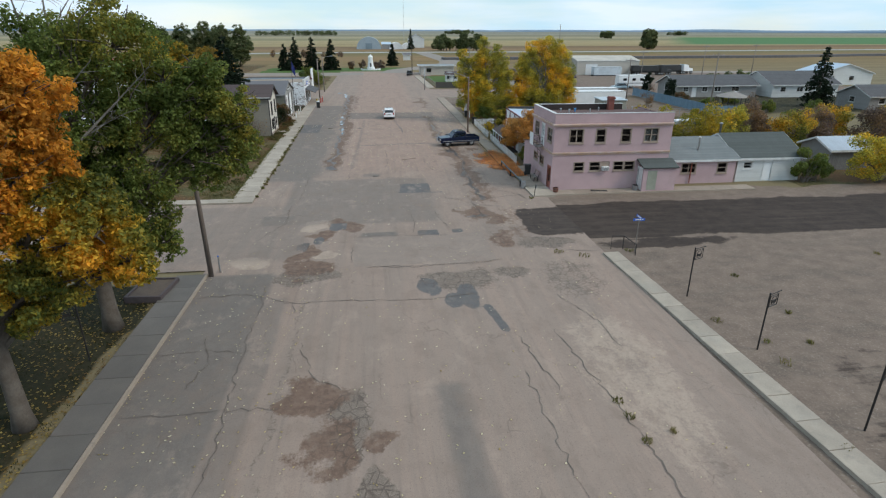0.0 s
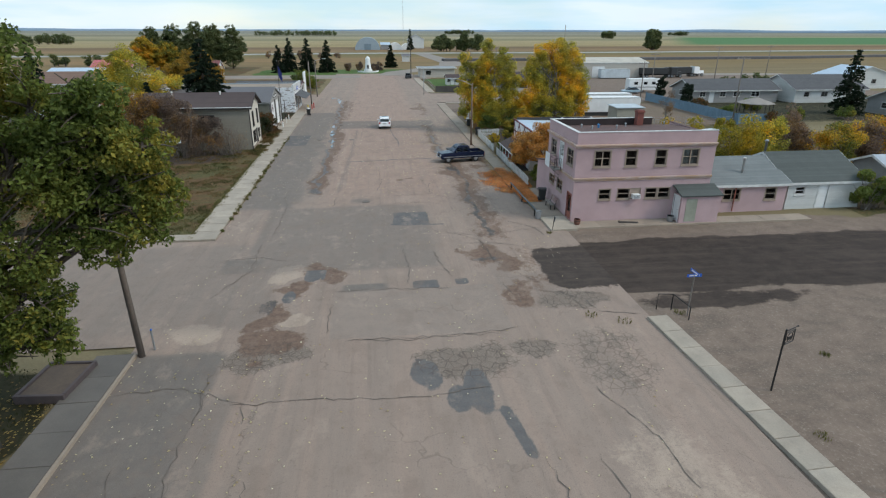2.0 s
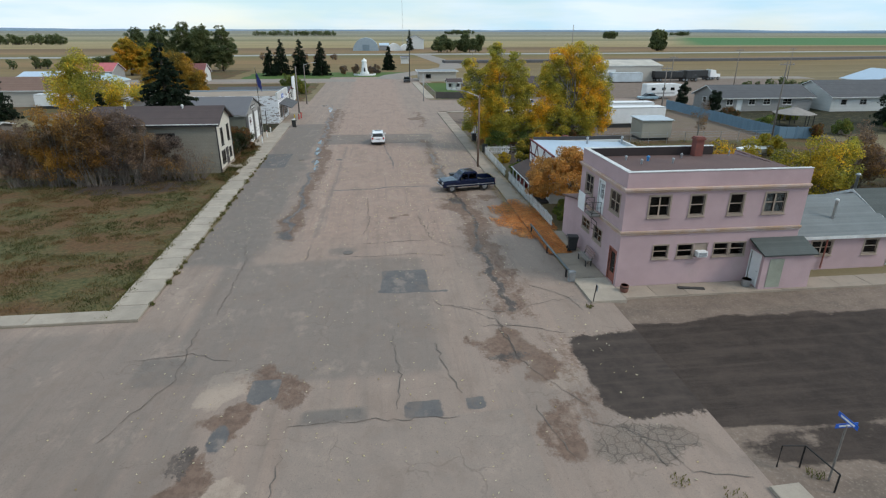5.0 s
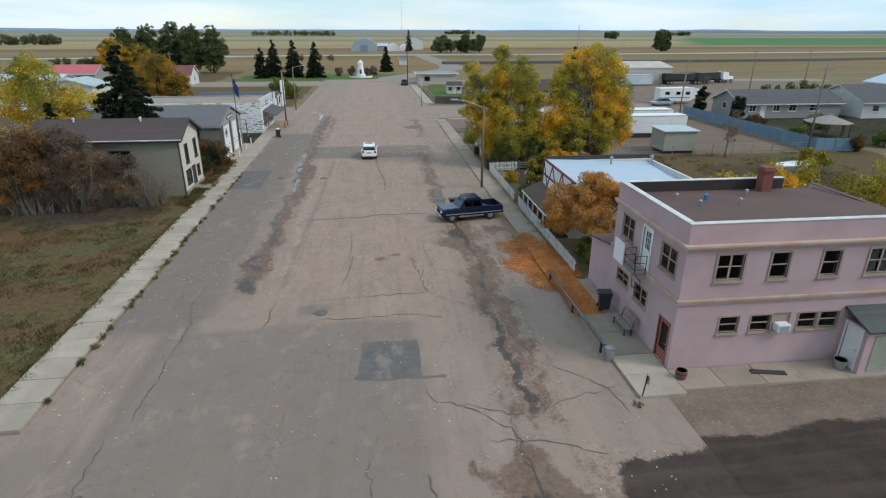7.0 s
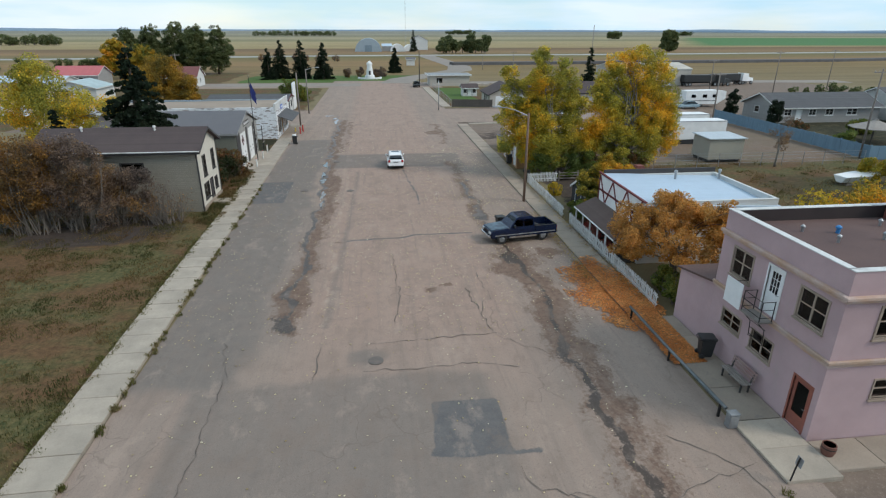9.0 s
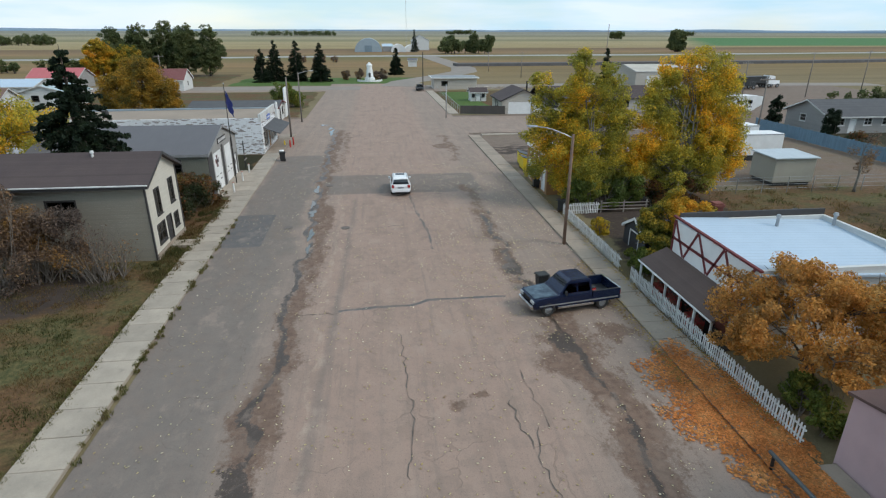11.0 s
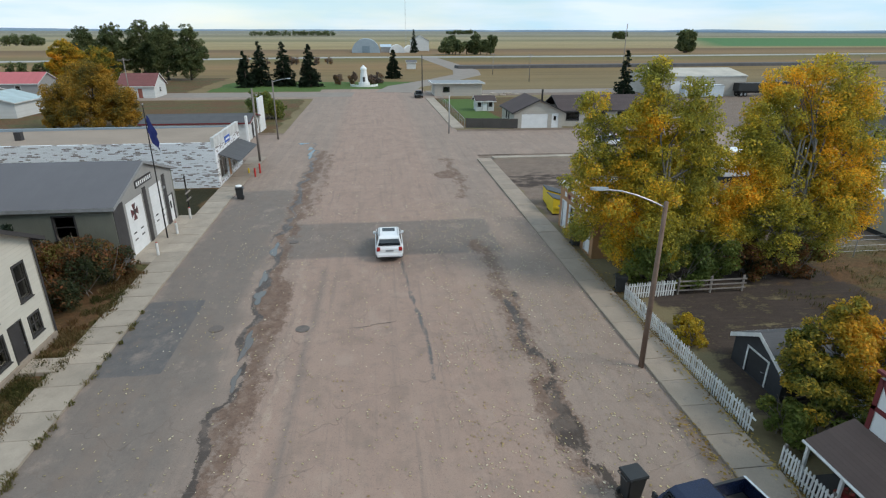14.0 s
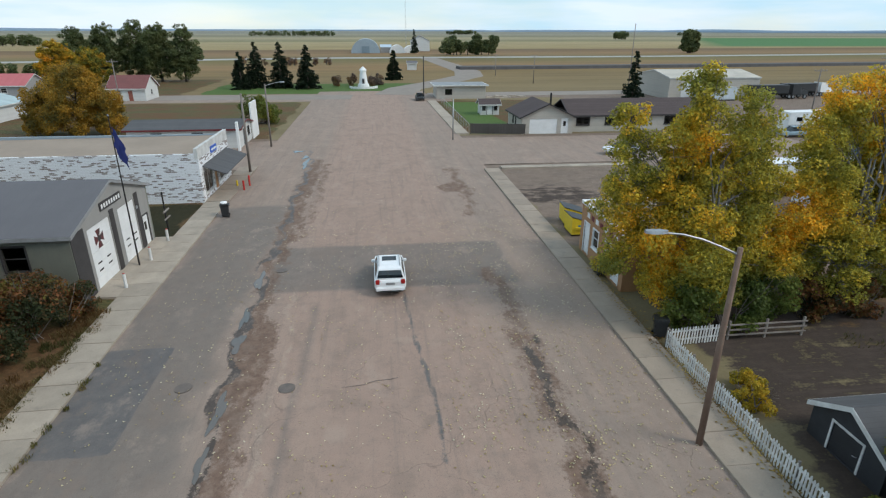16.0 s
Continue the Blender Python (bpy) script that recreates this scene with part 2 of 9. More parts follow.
DOOR_DARK = surface("dark_door", (0.05, 0.045, 0.045), None, 2, 25, 0.6)
BRICK_RED = surface("chimney_brick", (0.24, 0.075, 0.055), (0.18, 0.06, 0.05), 4, 20, 0.9, contrast=0.5)
RED_TRIM = surface("dark_red_trim", (0.16, 0.022, 0.024), None, 2, 25, 0.7)
CONCRETE = surface("pavement_concrete", (0.41, 0.345, 0.275), (0.33, 0.28, 0.225), 0.8, 22, 0.92, contrast=0.3, rand=0.12, stain=(0.25, 0.215, 0.18))
CONCRETE_DULL = surface("dusty_concrete", (0.34, 0.275, 0.215), (0.285, 0.23, 0.18), 0.7, 22, 0.92, contrast=0.3, rand=0.12, stain=(0.19, 0.16, 0.14))
TERRACOTTA = surface("terracotta", (0.20, 0.085, 0.06), None, 4, 25, 0.8)
SOIL = surface("dark_soil", (0.09, 0.065, 0.05), (0.12, 0.085, 0.06), 2, 18, 1.0, bump=0.6)
YELLOW = surface("yellow_enamel", (0.75, 0.56, 0.03), (0.68, 0.5, 0.03), 2, 25, 0.5, bump=0.08)
ORANGE_STUCCO = surface("orange_stucco", (0.40, 0.22, 0.11), (0.36, 0.20, 0.10), 0.8, 30, 0.9, contrast=0.25)
GREY_SIDING = lined("light_grey_siding", (0.33, 0.32, 0.31), (0.30, 0.29, 0.28), 2, 0.2, 0.75)
BEIGE_SIDING = lined("beige_siding", (0.50, 0.46, 0.40), (0.46, 0.42, 0.37), 2, 0.2, 0.8)
WHITE_SIDING = lined("white_siding", (0.66, 0.66, 0.64), (0.60, 0.60, 0.58), 2, 0.2, 0.8)
BLUE_FENCE = lined("blue_grey_boards", (0.16, 0.26, 0.34), (0.13, 0.21, 0.28), 1, 0.15, 0.6, rand=0.2)
DARK_FENCE = lined("grey_brown_boards", (0.10, 0.085, 0.075), (0.08, 0.07, 0.06), 0, 0.15, 0.6, rand=0.2)
GLASS = glass_mat("window_glass")
GLASS_DARK = glass_mat("tinted_glass", (0.10, 0.115, 0.125))
CURTAIN = surface("pale_curtain", (0.55, 0.57, 0.56), (0.45, 0.47, 0.47), 3, 20, 0.9)
NAVY = surface("navy_car_paint", (0.007, 0.014, 0.042), (0.010, 0.018, 0.05), 1, 60, 0.25, metal=0.2, bump=0.0, contrast=0.1)
NAVY_FADED = surface("faded_navy_hood", (0.10, 0.15, 0.19), (0.02, 0.035, 0.06), 2.5, 40, 0.4, metal=0.1, bump=0.0, contrast=0.2, local=True)
WHITE_CAR = surface("white_car_paint", (0.80, 0.80, 0.80), (0.76, 0.76, 0.76), 1, 60, 0.25, bump=0.0, contrast=0.05)
RUBBER = surface("tyre_rubber", (0.022, 0.021, 0.02), (0.035, 0.032, 0.03), 6, 40, 0.85, bump=0.1)
TAIL_RED = surface("tail_lamp_red", (0.45, 0.02, 0.02), None, 4, 30, 0.2, bump=0)
LAMP_CLEAR = surface("clear_lamp", (0.6, 0.6, 0.6), None, 4, 30, 0.15, bump=0)
RED_PLASTIC = surface("red_plastic", (0.55, 0.03, 0.025), None, 4, 30, 0.4, bump=0)
BLUE_PLASTIC = surface("blue_plastic", (0.04, 0.22, 0.50), None, 4, 30, 0.4, bump=0)
BLUE_SIGN = surface("blue_sign_paint", (0.02, 0.12, 0.55), None, 4, 30, 0.4, bump=0)
PAINT_GREY = surface("grey_paint", (0.30, 0.30, 0.30), None, 2, 30, 0.7)
BARK = surface("bark", (0.085, 0.065, 0.05), (0.13, 0.11, 0.09), 2.5, 14, 0.95, bump=0.8, contrast=0.5)
BARK_PALE = surface("pale_bark", (0.24, 0.22, 0.19), (0.15, 0.135, 0.115), 2.5, 14, 0.95, bump=0.6, contrast=0.4)
TWIG = surface("grey_twig", (0.14, 0.115, 0.095), (0.19, 0.16, 0.135), 2.5, 14, 0.95, bump=0.2)
LEAF_GREEN = foliage("leaf_dark_green", [(0.082, 0.115, 0.028), (0.12, 0.158, 0.034), (0.165, 0.195, 0.042), (0.30, 0.25, 0.042)], 0.3)
LEAF_FAR = foliage("leaf_windbreak", [(0.085, 0.11, 0.05), (0.125, 0.15, 0.06), (0.17, 0.18, 0.07)], 0.3)
LEAF_OLD_GOLD = foliage("leaf_old_gold", [(0.11, 0.10, 0.028), (0.25, 0.17, 0.03), (0.42, 0.24, 0.03), (0.46, 0.25, 0.03)], 0.3)
LEAF_THICKET = foliage("leaf_orange_thicket", [(0.12, 0.085, 0.05), (0.22, 0.12, 0.045), (0.38, 0.19, 0.04), (0.46, 0.26, 0.05)], 0.4)
LEAF_MIX = foliage("leaf_autumn_mix", [(0.10, 0.125, 0.03), (0.25, 0.225, 0.038), (0.55, 0.36, 0.04), (0.72, 0.35, 0.03)], 0.35)
LEAF_GOLD = foliage("leaf_gold", [(0.20, 0.18, 0.03), (0.42, 0.31, 0.035), (0.64, 0.36, 0.03), (0.75, 0.32, 0.025)], 0.35)
LEAF_POPLAR = foliage("leaf_poplar", [(0.23, 0.24, 0.052), (0.38, 0.345, 0.056), (0.60, 0.46, 0.052), (0.92, 0.50, 0.036)], 0.3)
LEAF_RUST = foliage("leaf_rust", [(0.30, 0.18, 0.065), (0.50, 0.255, 0.07), (0.62, 0.30, 0.07), (0.42, 0.27, 0.09)], 0.6)
LEAF_ORANGE = foliage("leaf_orange", [(0.42, 0.19, 0.028), (0.62, 0.27, 0.03), (0.74, 0.34, 0.032)], 0.5)
LEAF_BROWN = foliage("leaf_brown_thicket", [(0.125, 0.096, 0.082), (0.19, 0.135, 0.105), (0.25, 0.16, 0.095), (0.36, 0.20, 0.06)], 0.35)
LEAF_SHRUB = foliage("leaf_dark_shrub", [(0.04, 0.052, 0.022), (0.06, 0.068, 0.028), (0.20, 0.075, 0.03), (0.15, 0.13, 0.03)], 0.5)
LEAF_YELLOW = foliage("leaf_yellow", [(0.17, 0.18, 0.03), (0.38, 0.30, 0.035), (0.56, 0.36, 0.03)], 0.35)
NEEDLE = foliage("spruce_needle", [(0.012, 0.022, 0.012), (0.02, 0.034, 0.018), (0.03, 0.045, 0.02)], 0.8)


# ---- ground, roads, pavements ----
def vnoise(x, y, scale, seed=0, octaves=4):
    """Smooth value noise in 0..1 on arrays of places."""
    rng = np.random.RandomState(seed)
    grid = rng.rand(256, 256)
    out, amp, tot = 0, 1.0, 0.0
    for o in range(octaves):
        u, v = x * scale * 2 ** o + 17.3 * o, y * scale * 2 ** o + 5.1 * o
        iu, iv = np.floor(u).astype(int), np.floor(v).astype(int)
        fu, fv = u - iu, v - iv
        fu, fv = fu * fu * (3 - 2 * fu), fv * fv * (3 - 2 * fv)
        a, b = grid[iu % 256, iv % 256], grid[(iu + 1) % 256, iv % 256]
        c, d = grid[iu % 256, (iv + 1) % 256], grid[(iu + 1) % 256, (iv + 1) % 256]
        out = out + amp * ((a * (1 - fu) + b * fu) * (1 - fv) + (c * (1 - fu) + d * fu) * fv)
        tot += amp
        amp *= 0.5
    return out / tot


def soft(v, lo, hi):
    k = np.clip((v - lo) / (hi - lo), 0, 1)
    return k * k * (3 - 2 * k)


def within(x, y, x0, x1, y0, y1, edge=1.0):
    return soft(x, x0 - edge, x0 + edge) * soft(-x, -x1 - edge, -x1 + edge) * soft(y, y0 - edge, y0 + edge) * soft(-y, -y1 - edge, -y1 + edge)


def along(x, y, pts, wide):
    """1 on a broken line of points, falling to 0 wide metres away."""
    best = np.full(x.shape, 1e9)
    for (ax, ay), (bx, by) in zip(pts, pts[1:]):
        dx, dy = bx - ax, by - ay
        k = np.clip(((x - ax) * dx + (y - ay) * dy) / (dx * dx + dy * dy + 1e-9), 0, 1)
        best = np.minimum(best, np.hypot(x - ax - k * dx, y - ay - k * dy))
    return 1 - soft(best, 0, wide)


def blob(x, y, cx, cy, rx, ry):
    return 1 - soft(np.hypot((x - cx) / rx, (y - cy) / ry), 0.45, 1.15)


def grid_sheet(name, xs, ys, zs, keep, attrs, material):
    """A sheet over the lattice xs by ys with heights zs, the cells that keep lets stand, and colour attributes."""
    nx, ny = len(xs), len(ys)
    X, Y = np.meshgrid(xs, ys, indexing="ij")
    co = np.stack([X, Y, zs], -1).reshape(-1, 3)
    i, j = np.meshgrid(np.arange(nx - 1), np.arange(ny - 1), indexing="ij")
    q = np.stack([i * ny + j, (i + 1) * ny + j, (i + 1) * ny + j + 1, i * ny + j + 1], -1)[keep]
    used = np.unique(q)
    remap = np.zeros(nx * ny, int)
    remap[used] = np.arange(len(used))
    me = bpy.data.meshes.new(name)
    me.from_pydata(co[used].tolist(), [], remap[q].tolist())
    for key, channels in attrs.items():
        data = np.stack([np.broadcast_to(c, X.shape) for c in channels], -1).reshape(-1, 4)[used]
        at = me.attributes.new(key, "FLOAT_COLOR", "POINT")
        at.data.foreach_set("color", data.astype(np.float32).ravel())
    me.materials.append(material)
    me.shade_smooth()
    return new(name, me)


def masks(nt, key):
    a = nt.nodes.new("ShaderNodeAttribute")
    a.attribute_name = key
    s = nt.nodes.new("ShaderNodeSeparateColor")
    nt.links.new(a.outputs["Color"], s.inputs[0])
    return s.outputs[0], s.outputs[1], s.outputs[2], a.outputs["Alpha"]


def ragged(nt, mask, wob, lo=0.4, hi=0.6, amount=0.6):
    """A soft mask turned into a ragged-edged one by a noise."""
    v = calc(nt, "ADD", mask, calc(nt, "MULTIPLY", calc(nt, "SUBTRACT", wob, 0.5), amount))
    return span(nt, v, lo, hi)


def ground_material():
    m, nt, bs = tree_of("prairie_ground")
    vec = place(nt)
    sep = nt.nodes.new("ShaderNodeSeparateXYZ")
    nt.links.new(vec, sep.inputs[0])
    fine, mid, broad = noise_at(nt, vec, 9, 7, 0.7), noise_at(nt, vec, 0.9, 6, 0.65), noise_at(nt, vec, 0.07, 4)
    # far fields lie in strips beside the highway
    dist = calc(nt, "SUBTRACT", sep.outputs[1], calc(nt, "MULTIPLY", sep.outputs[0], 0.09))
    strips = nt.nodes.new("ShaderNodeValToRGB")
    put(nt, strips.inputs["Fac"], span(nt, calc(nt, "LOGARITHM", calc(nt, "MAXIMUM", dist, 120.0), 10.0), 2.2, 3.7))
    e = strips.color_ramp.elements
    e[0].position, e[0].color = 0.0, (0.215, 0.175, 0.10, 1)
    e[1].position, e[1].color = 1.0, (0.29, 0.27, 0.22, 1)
    # the stops beyond about 1.5 km are greyer than the nearer ones
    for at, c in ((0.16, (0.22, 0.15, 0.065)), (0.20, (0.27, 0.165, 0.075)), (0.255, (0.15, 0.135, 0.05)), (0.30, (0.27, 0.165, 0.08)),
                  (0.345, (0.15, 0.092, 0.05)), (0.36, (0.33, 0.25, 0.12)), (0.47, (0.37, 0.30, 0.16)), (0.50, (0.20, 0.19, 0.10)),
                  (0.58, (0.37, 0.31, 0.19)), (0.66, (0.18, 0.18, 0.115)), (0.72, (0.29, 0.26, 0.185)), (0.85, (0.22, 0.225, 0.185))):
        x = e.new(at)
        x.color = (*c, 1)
    streak = noise_at(nt, stretch(nt, vec, 0.012, 0.12, 1), 1.0, 5, 0.6)
    col = blend(nt, span(nt, streak, 0.4, 0.65, 0, 0.5), strips.outputs["Color"], (0.11, 0.085, 0.042))
    green_far = calc(nt, "MULTIPLY", span(nt, sep.outputs[1], 600, 640), span(nt, sep.outputs[1], 1350, 1200))
    green_far = calc(nt, "MULTIPLY", green_far, span(nt, calc(nt, "SUBTRACT", sep.outputs[0], calc(nt, "MULTIPLY", sep.outputs[1], 0.52)), -10, 30))
    col = blend(nt, green_far, col, (0.075, 0.17, 0.06))
    dry, green, dark, dust = masks(nt, "cover")
    wob = calc(nt, "ADD", calc(nt, "MULTIPLY", mid, 0.65), calc(nt, "MULTIPLY", fine, 0.35))
    tuft = noise_at(nt, vec, 3.2, 7, 0.75)
    grass = blend(nt, span(nt, tuft, 0.38, 0.62), (0.045, 0.055, 0.019), (0.145, 0.115, 0.05))
    grass = blend(nt, span(nt, noise_at(nt, stretch(nt, vec, 0.6, 1.2, 1), 0.22, 6, 0.65), 0.42, 0.56, 0, 0.9), grass, blend(nt, span(nt, tuft, 0.35, 0.65), (0.085, 0.045, 0.022), (0.17, 0.092, 0.045)))
    col = blend(nt, ragged(nt, dry, wob), col, grass)
    # lawn colour below y 140 carries the shade of the street trees
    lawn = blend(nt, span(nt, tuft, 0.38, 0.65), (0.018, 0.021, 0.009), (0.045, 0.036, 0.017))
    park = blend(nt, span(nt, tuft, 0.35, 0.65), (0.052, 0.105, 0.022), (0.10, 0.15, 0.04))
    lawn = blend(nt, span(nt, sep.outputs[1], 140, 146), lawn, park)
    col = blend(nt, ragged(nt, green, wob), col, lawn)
    pale = blend(nt, span(nt, mid, 0.35, 0.65), (0.23, 0.172, 0.135), (0.17, 0.127, 0.10))
    pale = blend(nt, span(nt, noise_at(nt, stretch(nt, vec, 0.5, 1.2, 1), 0.5, 7, 0.7), 0.5, 0.62, 0, 0.55), pale, (0.145, 0.115, 0.092))
    pale = blend(nt, span(nt, fine, 0.56, 0.68, 0, 0.5), pale, (0.34, 0.29, 0.24))
    col = blend(nt, ragged(nt, dust, wob), col, pale)
    ruts = noise_at(nt, stretch(nt, vec, 0.12, 1.5, 1), 1.0, 6, 0.65)
    mud = blend(nt, span(nt, mid, 0.35, 0.65), (0.040, 0.030, 0.025), (0.066, 0.049, 0.040))
    mud = blend(nt, span(nt, ruts, 0.48, 0.64, 0, 0.6), mud, (0.085, 0.063, 0.051))
    col = blend(nt, ragged(nt, dark, calc(nt, "ADD", calc(nt, "MULTIPLY", wob, 0.6), calc(nt, "MULTIPLY", ruts, 0.4)), 0.42, 0.58, 1.8), col, mud)
    col = blend(nt, 0.35, col, blend(nt, span(nt, fine, 0.25, 0.75), (0.4, 0.4, 0.4), (1.2, 1.2, 1.2)), "MULTIPLY")
    put(nt, bs.inputs["Base Color"], col)
    bs.inputs["Roughness"].default_value = 0.95
    bs.inputs["Specular IOR Level"].default_value = 0.2
    relief(nt, bs, calc(nt, "ADD", fine, calc(nt, "MULTIPLY", tuft, 0.8)), 0.5, 0.05)
    return m


def build_ground():
    def axis(lo, hi, step, far):
        mid = list(np.arange(lo, hi + 0.01, step))
        out, d = [], step
        left, right = [], []
        a, b = lo, hi
        while a > -far:
            d *= 1.35
            a -= d
            left.append(a)
        d = step
        while b < far:
            d *= 1.35
            b += d
            right.append(b)
        return np.array(left[::-1] + mid + right)
    xs, ys = axis(-80, 125, 0.8, 4600), axis(-25, 260, 0.8, 4600)
    X, Y = np.meshgrid(xs, ys, indexing="ij")
    w = (vnoise(X, Y, 0.25, 3) - 0.5) * 2.4
    x, y = X + w, Y + (vnoise(X, Y, 0.25, 4) - 0.5) * 2.4
    near = within(X, Y, -78, 123, -24, 255, 3)
    dry = np.maximum.reduce([within(x, y, -80, -16.6, 50.2, 118, 0.4), within(x, y, 20, 62, 60, 128, 1.5), within(x, y, -80, -18, 128, 192, 1.5),
                             within(x, y, 9, 32, 152, 192, 1), within(x, y, 36, 125, 46.5, 62, 1), within(x, y, -80, -48, 195, 258, 2) * 0.8])
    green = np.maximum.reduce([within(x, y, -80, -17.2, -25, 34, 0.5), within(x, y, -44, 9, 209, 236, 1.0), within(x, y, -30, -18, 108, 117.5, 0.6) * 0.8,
                               within(x, y, 12, 19, 150, 190, 1.0) * 0.7, within(x, y, 32, 52, 68, 92, 4) * 0.5, within(x, y, 60, 125, 96, 135, 4) * 0.6,
                               within(x, y, 24, 70, 175, 235, 6) * 0.3])
    dust = np.maximum.reduce([within(x, y, 9, 125, -25, 50.5, 0.5), within(X, Y, 4, 16, 35, 50, 0.5), within(x, y, 11, 27, 104, 128, 0.6), within(x, y, 40, 125, 134, 206, 3),
                              within(x, y, 22, 60, 94, 128, 5) * 0.55, within(x, y, -60, 60, 127, 149, 0.6), within(x, y, 8, 60, 196, 208, 2)])
    dark = np.maximum.reduce([within(X + w * 0.6, Y + w * 0.7, 6.0, 70, 38.4, 46.6, 0.9) * 1.25, within(X + w, Y + w * 0.5, 17, 70, 44, 47.0, 0.8) * 0.85,
                              blob(X + w * 0.8, Y, 17.5, 20.5, 4.5, 3.2) * 0.42, blob(X + w * 0.5, Y + w, 14.2, 16, 2.0, 2.6) * 0.5,
                              blob(X, Y + w, 16, 37.0, 7, 0.9) * 0.8, blob(x, Y, 14, 117, 6, 5) * 0.55,
                              within(x, y, 12, 26, 79, 97, 1.0) * 0.62, blob(X, Y, -26, 79, 9, 5) * 0.7])
    z = np.full(X.shape, -0.03) - 0.05 * (1 - near)
    z += near * 0.05 * (vnoise(X, Y, 0.4, 8) - 0.5) * (np.maximum(dust, dry) > 0.5)
    z = np.where((X > -18) & (X < 12) & (Y > -25) & (Y < 215), -0.06, z)
    far_hill = soft(Y, 2600, 4300) * 14 * vnoise(X, Y * 0.3, 0.0012, 12, 3)
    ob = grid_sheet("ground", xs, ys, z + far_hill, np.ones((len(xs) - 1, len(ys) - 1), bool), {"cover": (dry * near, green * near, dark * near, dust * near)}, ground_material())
    tagged(ob, "dusty lots, dry autumn grass and wide prairie fields", "ground", kind="structure")


build_ground()


def road_material():
    m, nt, bs = tree_of("worn_dusty_asphalt")
    vec = place(nt)
    fine, mid = noise_at(nt, vec, 26, 7, 0.75), noise_at(nt, vec, 1.3, 7, 0.65)
    broad = noise_at(nt, stretch(nt, vec, 0.35, 0.06, 1), 1.0, 4)
    lanes = noise_at(nt, stretch(nt, vec, 1.1, 0.05, 1), 1.0, 4, 0.6)
    wob = calc(nt, "ADD", calc(nt, "MULTIPLY", mid, 0.6), calc(nt, "MULTIPLY", noise_at(nt, vec, 5, 5, 0.7), 0.4))
    rough_wob = calc(nt, "ADD", calc(nt, "MULTIPLY", noise_at(nt, stretch(nt, vec, 1.0, 0.55, 1), 1.5, 8, 0.72), 0.6), calc(nt, "MULTIPLY", noise_at(nt, vec, 6, 6, 0.75), 0.4))
    sep = nt.nodes.new("ShaderNodeSeparateXYZ")
    nt.links.new(vec, sep.inputs[0])
    col = blend(nt, span(nt, broad, 0.3, 0.7), (0.285, 0.232, 0.200), (0.248, 0.208, 0.182))
    # the travelled middle is rosy with road dust beyond the crossing
    lane = calc(nt, "MULTIPLY", span(nt, sep.outputs[0], -9.4, -7.6), span(nt, sep.outputs[0], 4.2, 2.2))
    lane = calc(nt, "MULTIPLY", lane, span(nt, calc(nt, "ADD", sep.outputs[1], calc(nt, "MULTIPLY", mid, 6.0)), 57, 66))
    col = blend(nt, calc(nt, "MULTIPLY", lane, 0.85), col, blend(nt, span(nt, mid, 0.35, 0.65), (0.330, 0.242, 0.202), (0.292, 0.220, 0.187)))
    col = blend(nt, span(nt, lanes, 0.45, 0.65, 0, 0.5), col, (0.325, 0.252, 0.212))
    col = blend(nt, span(nt, mid, 0.52, 0.68, 0, 0.4), col, (0.215, 0.176, 0.153))
    streaks = noise_at(nt, stretch(nt, vec, 2.6, 0.11, 1), 1.0, 6, 0.65)
    col = blend(nt, span(nt, streaks, 0.53, 0.66, 0, 0.45), col, (0.205, 0.170, 0.150))
    mud, wet, patch, pale = masks(nt, "wear")
    grey, slab, coarse, spare = masks(nt, "patching")
    col = blend(nt, calc(nt, "MULTIPLY", ragged(nt, pale, rough_wob, 0.4, 0.62, 1.6), 0.75), col, (0.40, 0.335, 0.28))
    col = blend(nt, ragged(nt, slab, wob, 0.42, 0.58, 0.2), col, blend(nt, span(nt, mid, 0.35, 0.65), (0.270, 0.226, 0.198), (0.240, 0.205, 0.182)))
    col = blend(nt, calc(nt, "MULTIPLY", grey, span(nt, rough_wob, 0.35, 0.65, 1.0, 0.7)), col, blend(nt, span(nt, mid, 0.35, 0.65), (0.158, 0.149, 0.140), (0.132, 0.125, 0.119)))
    col = blend(nt, calc(nt, "MULTIPLY", ragged(nt, coarse, rough_wob, 0.42, 0.6, 2.4), 0.8), col, blend(nt, span(nt, fine, 0.4, 0.6), (0.085, 0.076, 0.068), (0.25, 0.215, 0.185)))
    mudm = ragged(nt, mud, rough_wob, 0.30, 0.56, 2.4)
    col = blend(nt, calc(nt, "MULTIPLY", mudm, 0.82), col, blend(nt, span(nt, noise_at(nt, vec, 2.6, 6, 0.7), 0.4, 0.6), (0.100, 0.063, 0.046), (0.168, 0.112, 0.084)))
    col = blend(nt, ragged(nt, patch, rough_wob, 0.42, 0.6, 1.3), col, blend(nt, span(nt, mid, 0.35, 0.65), (0.105, 0.107, 0.113), (0.140, 0.138, 0.140)))
    wetm = ragged(nt, wet, rough_wob, 0.46, 0.56, 2.4)
    col = blend(nt, wetm, col, (0.062, 0.048, 0.040))
    # crazed asphalt in the broken places
    cells = nt.nodes.new("ShaderNodeTexVoronoi")
    cells.feature = "DISTANCE_TO_EDGE"
    cells.inputs["Scale"].default_value = 2.4
    nt.links.new(vec, cells.inputs["Vector"])
    craze = calc(nt, "MULTIPLY", span(nt, cells.outputs["Distance"], 0.02, 0.07, 1, 0), span(nt, calc(nt, "ADD", coarse, calc(nt, "MULTIPLY", wob, 0.5)), 0.55, 0.75))
    col = blend(nt, calc(nt, "MULTIPLY", craze, 0.65), col, (0.085, 0.068, 0.058))
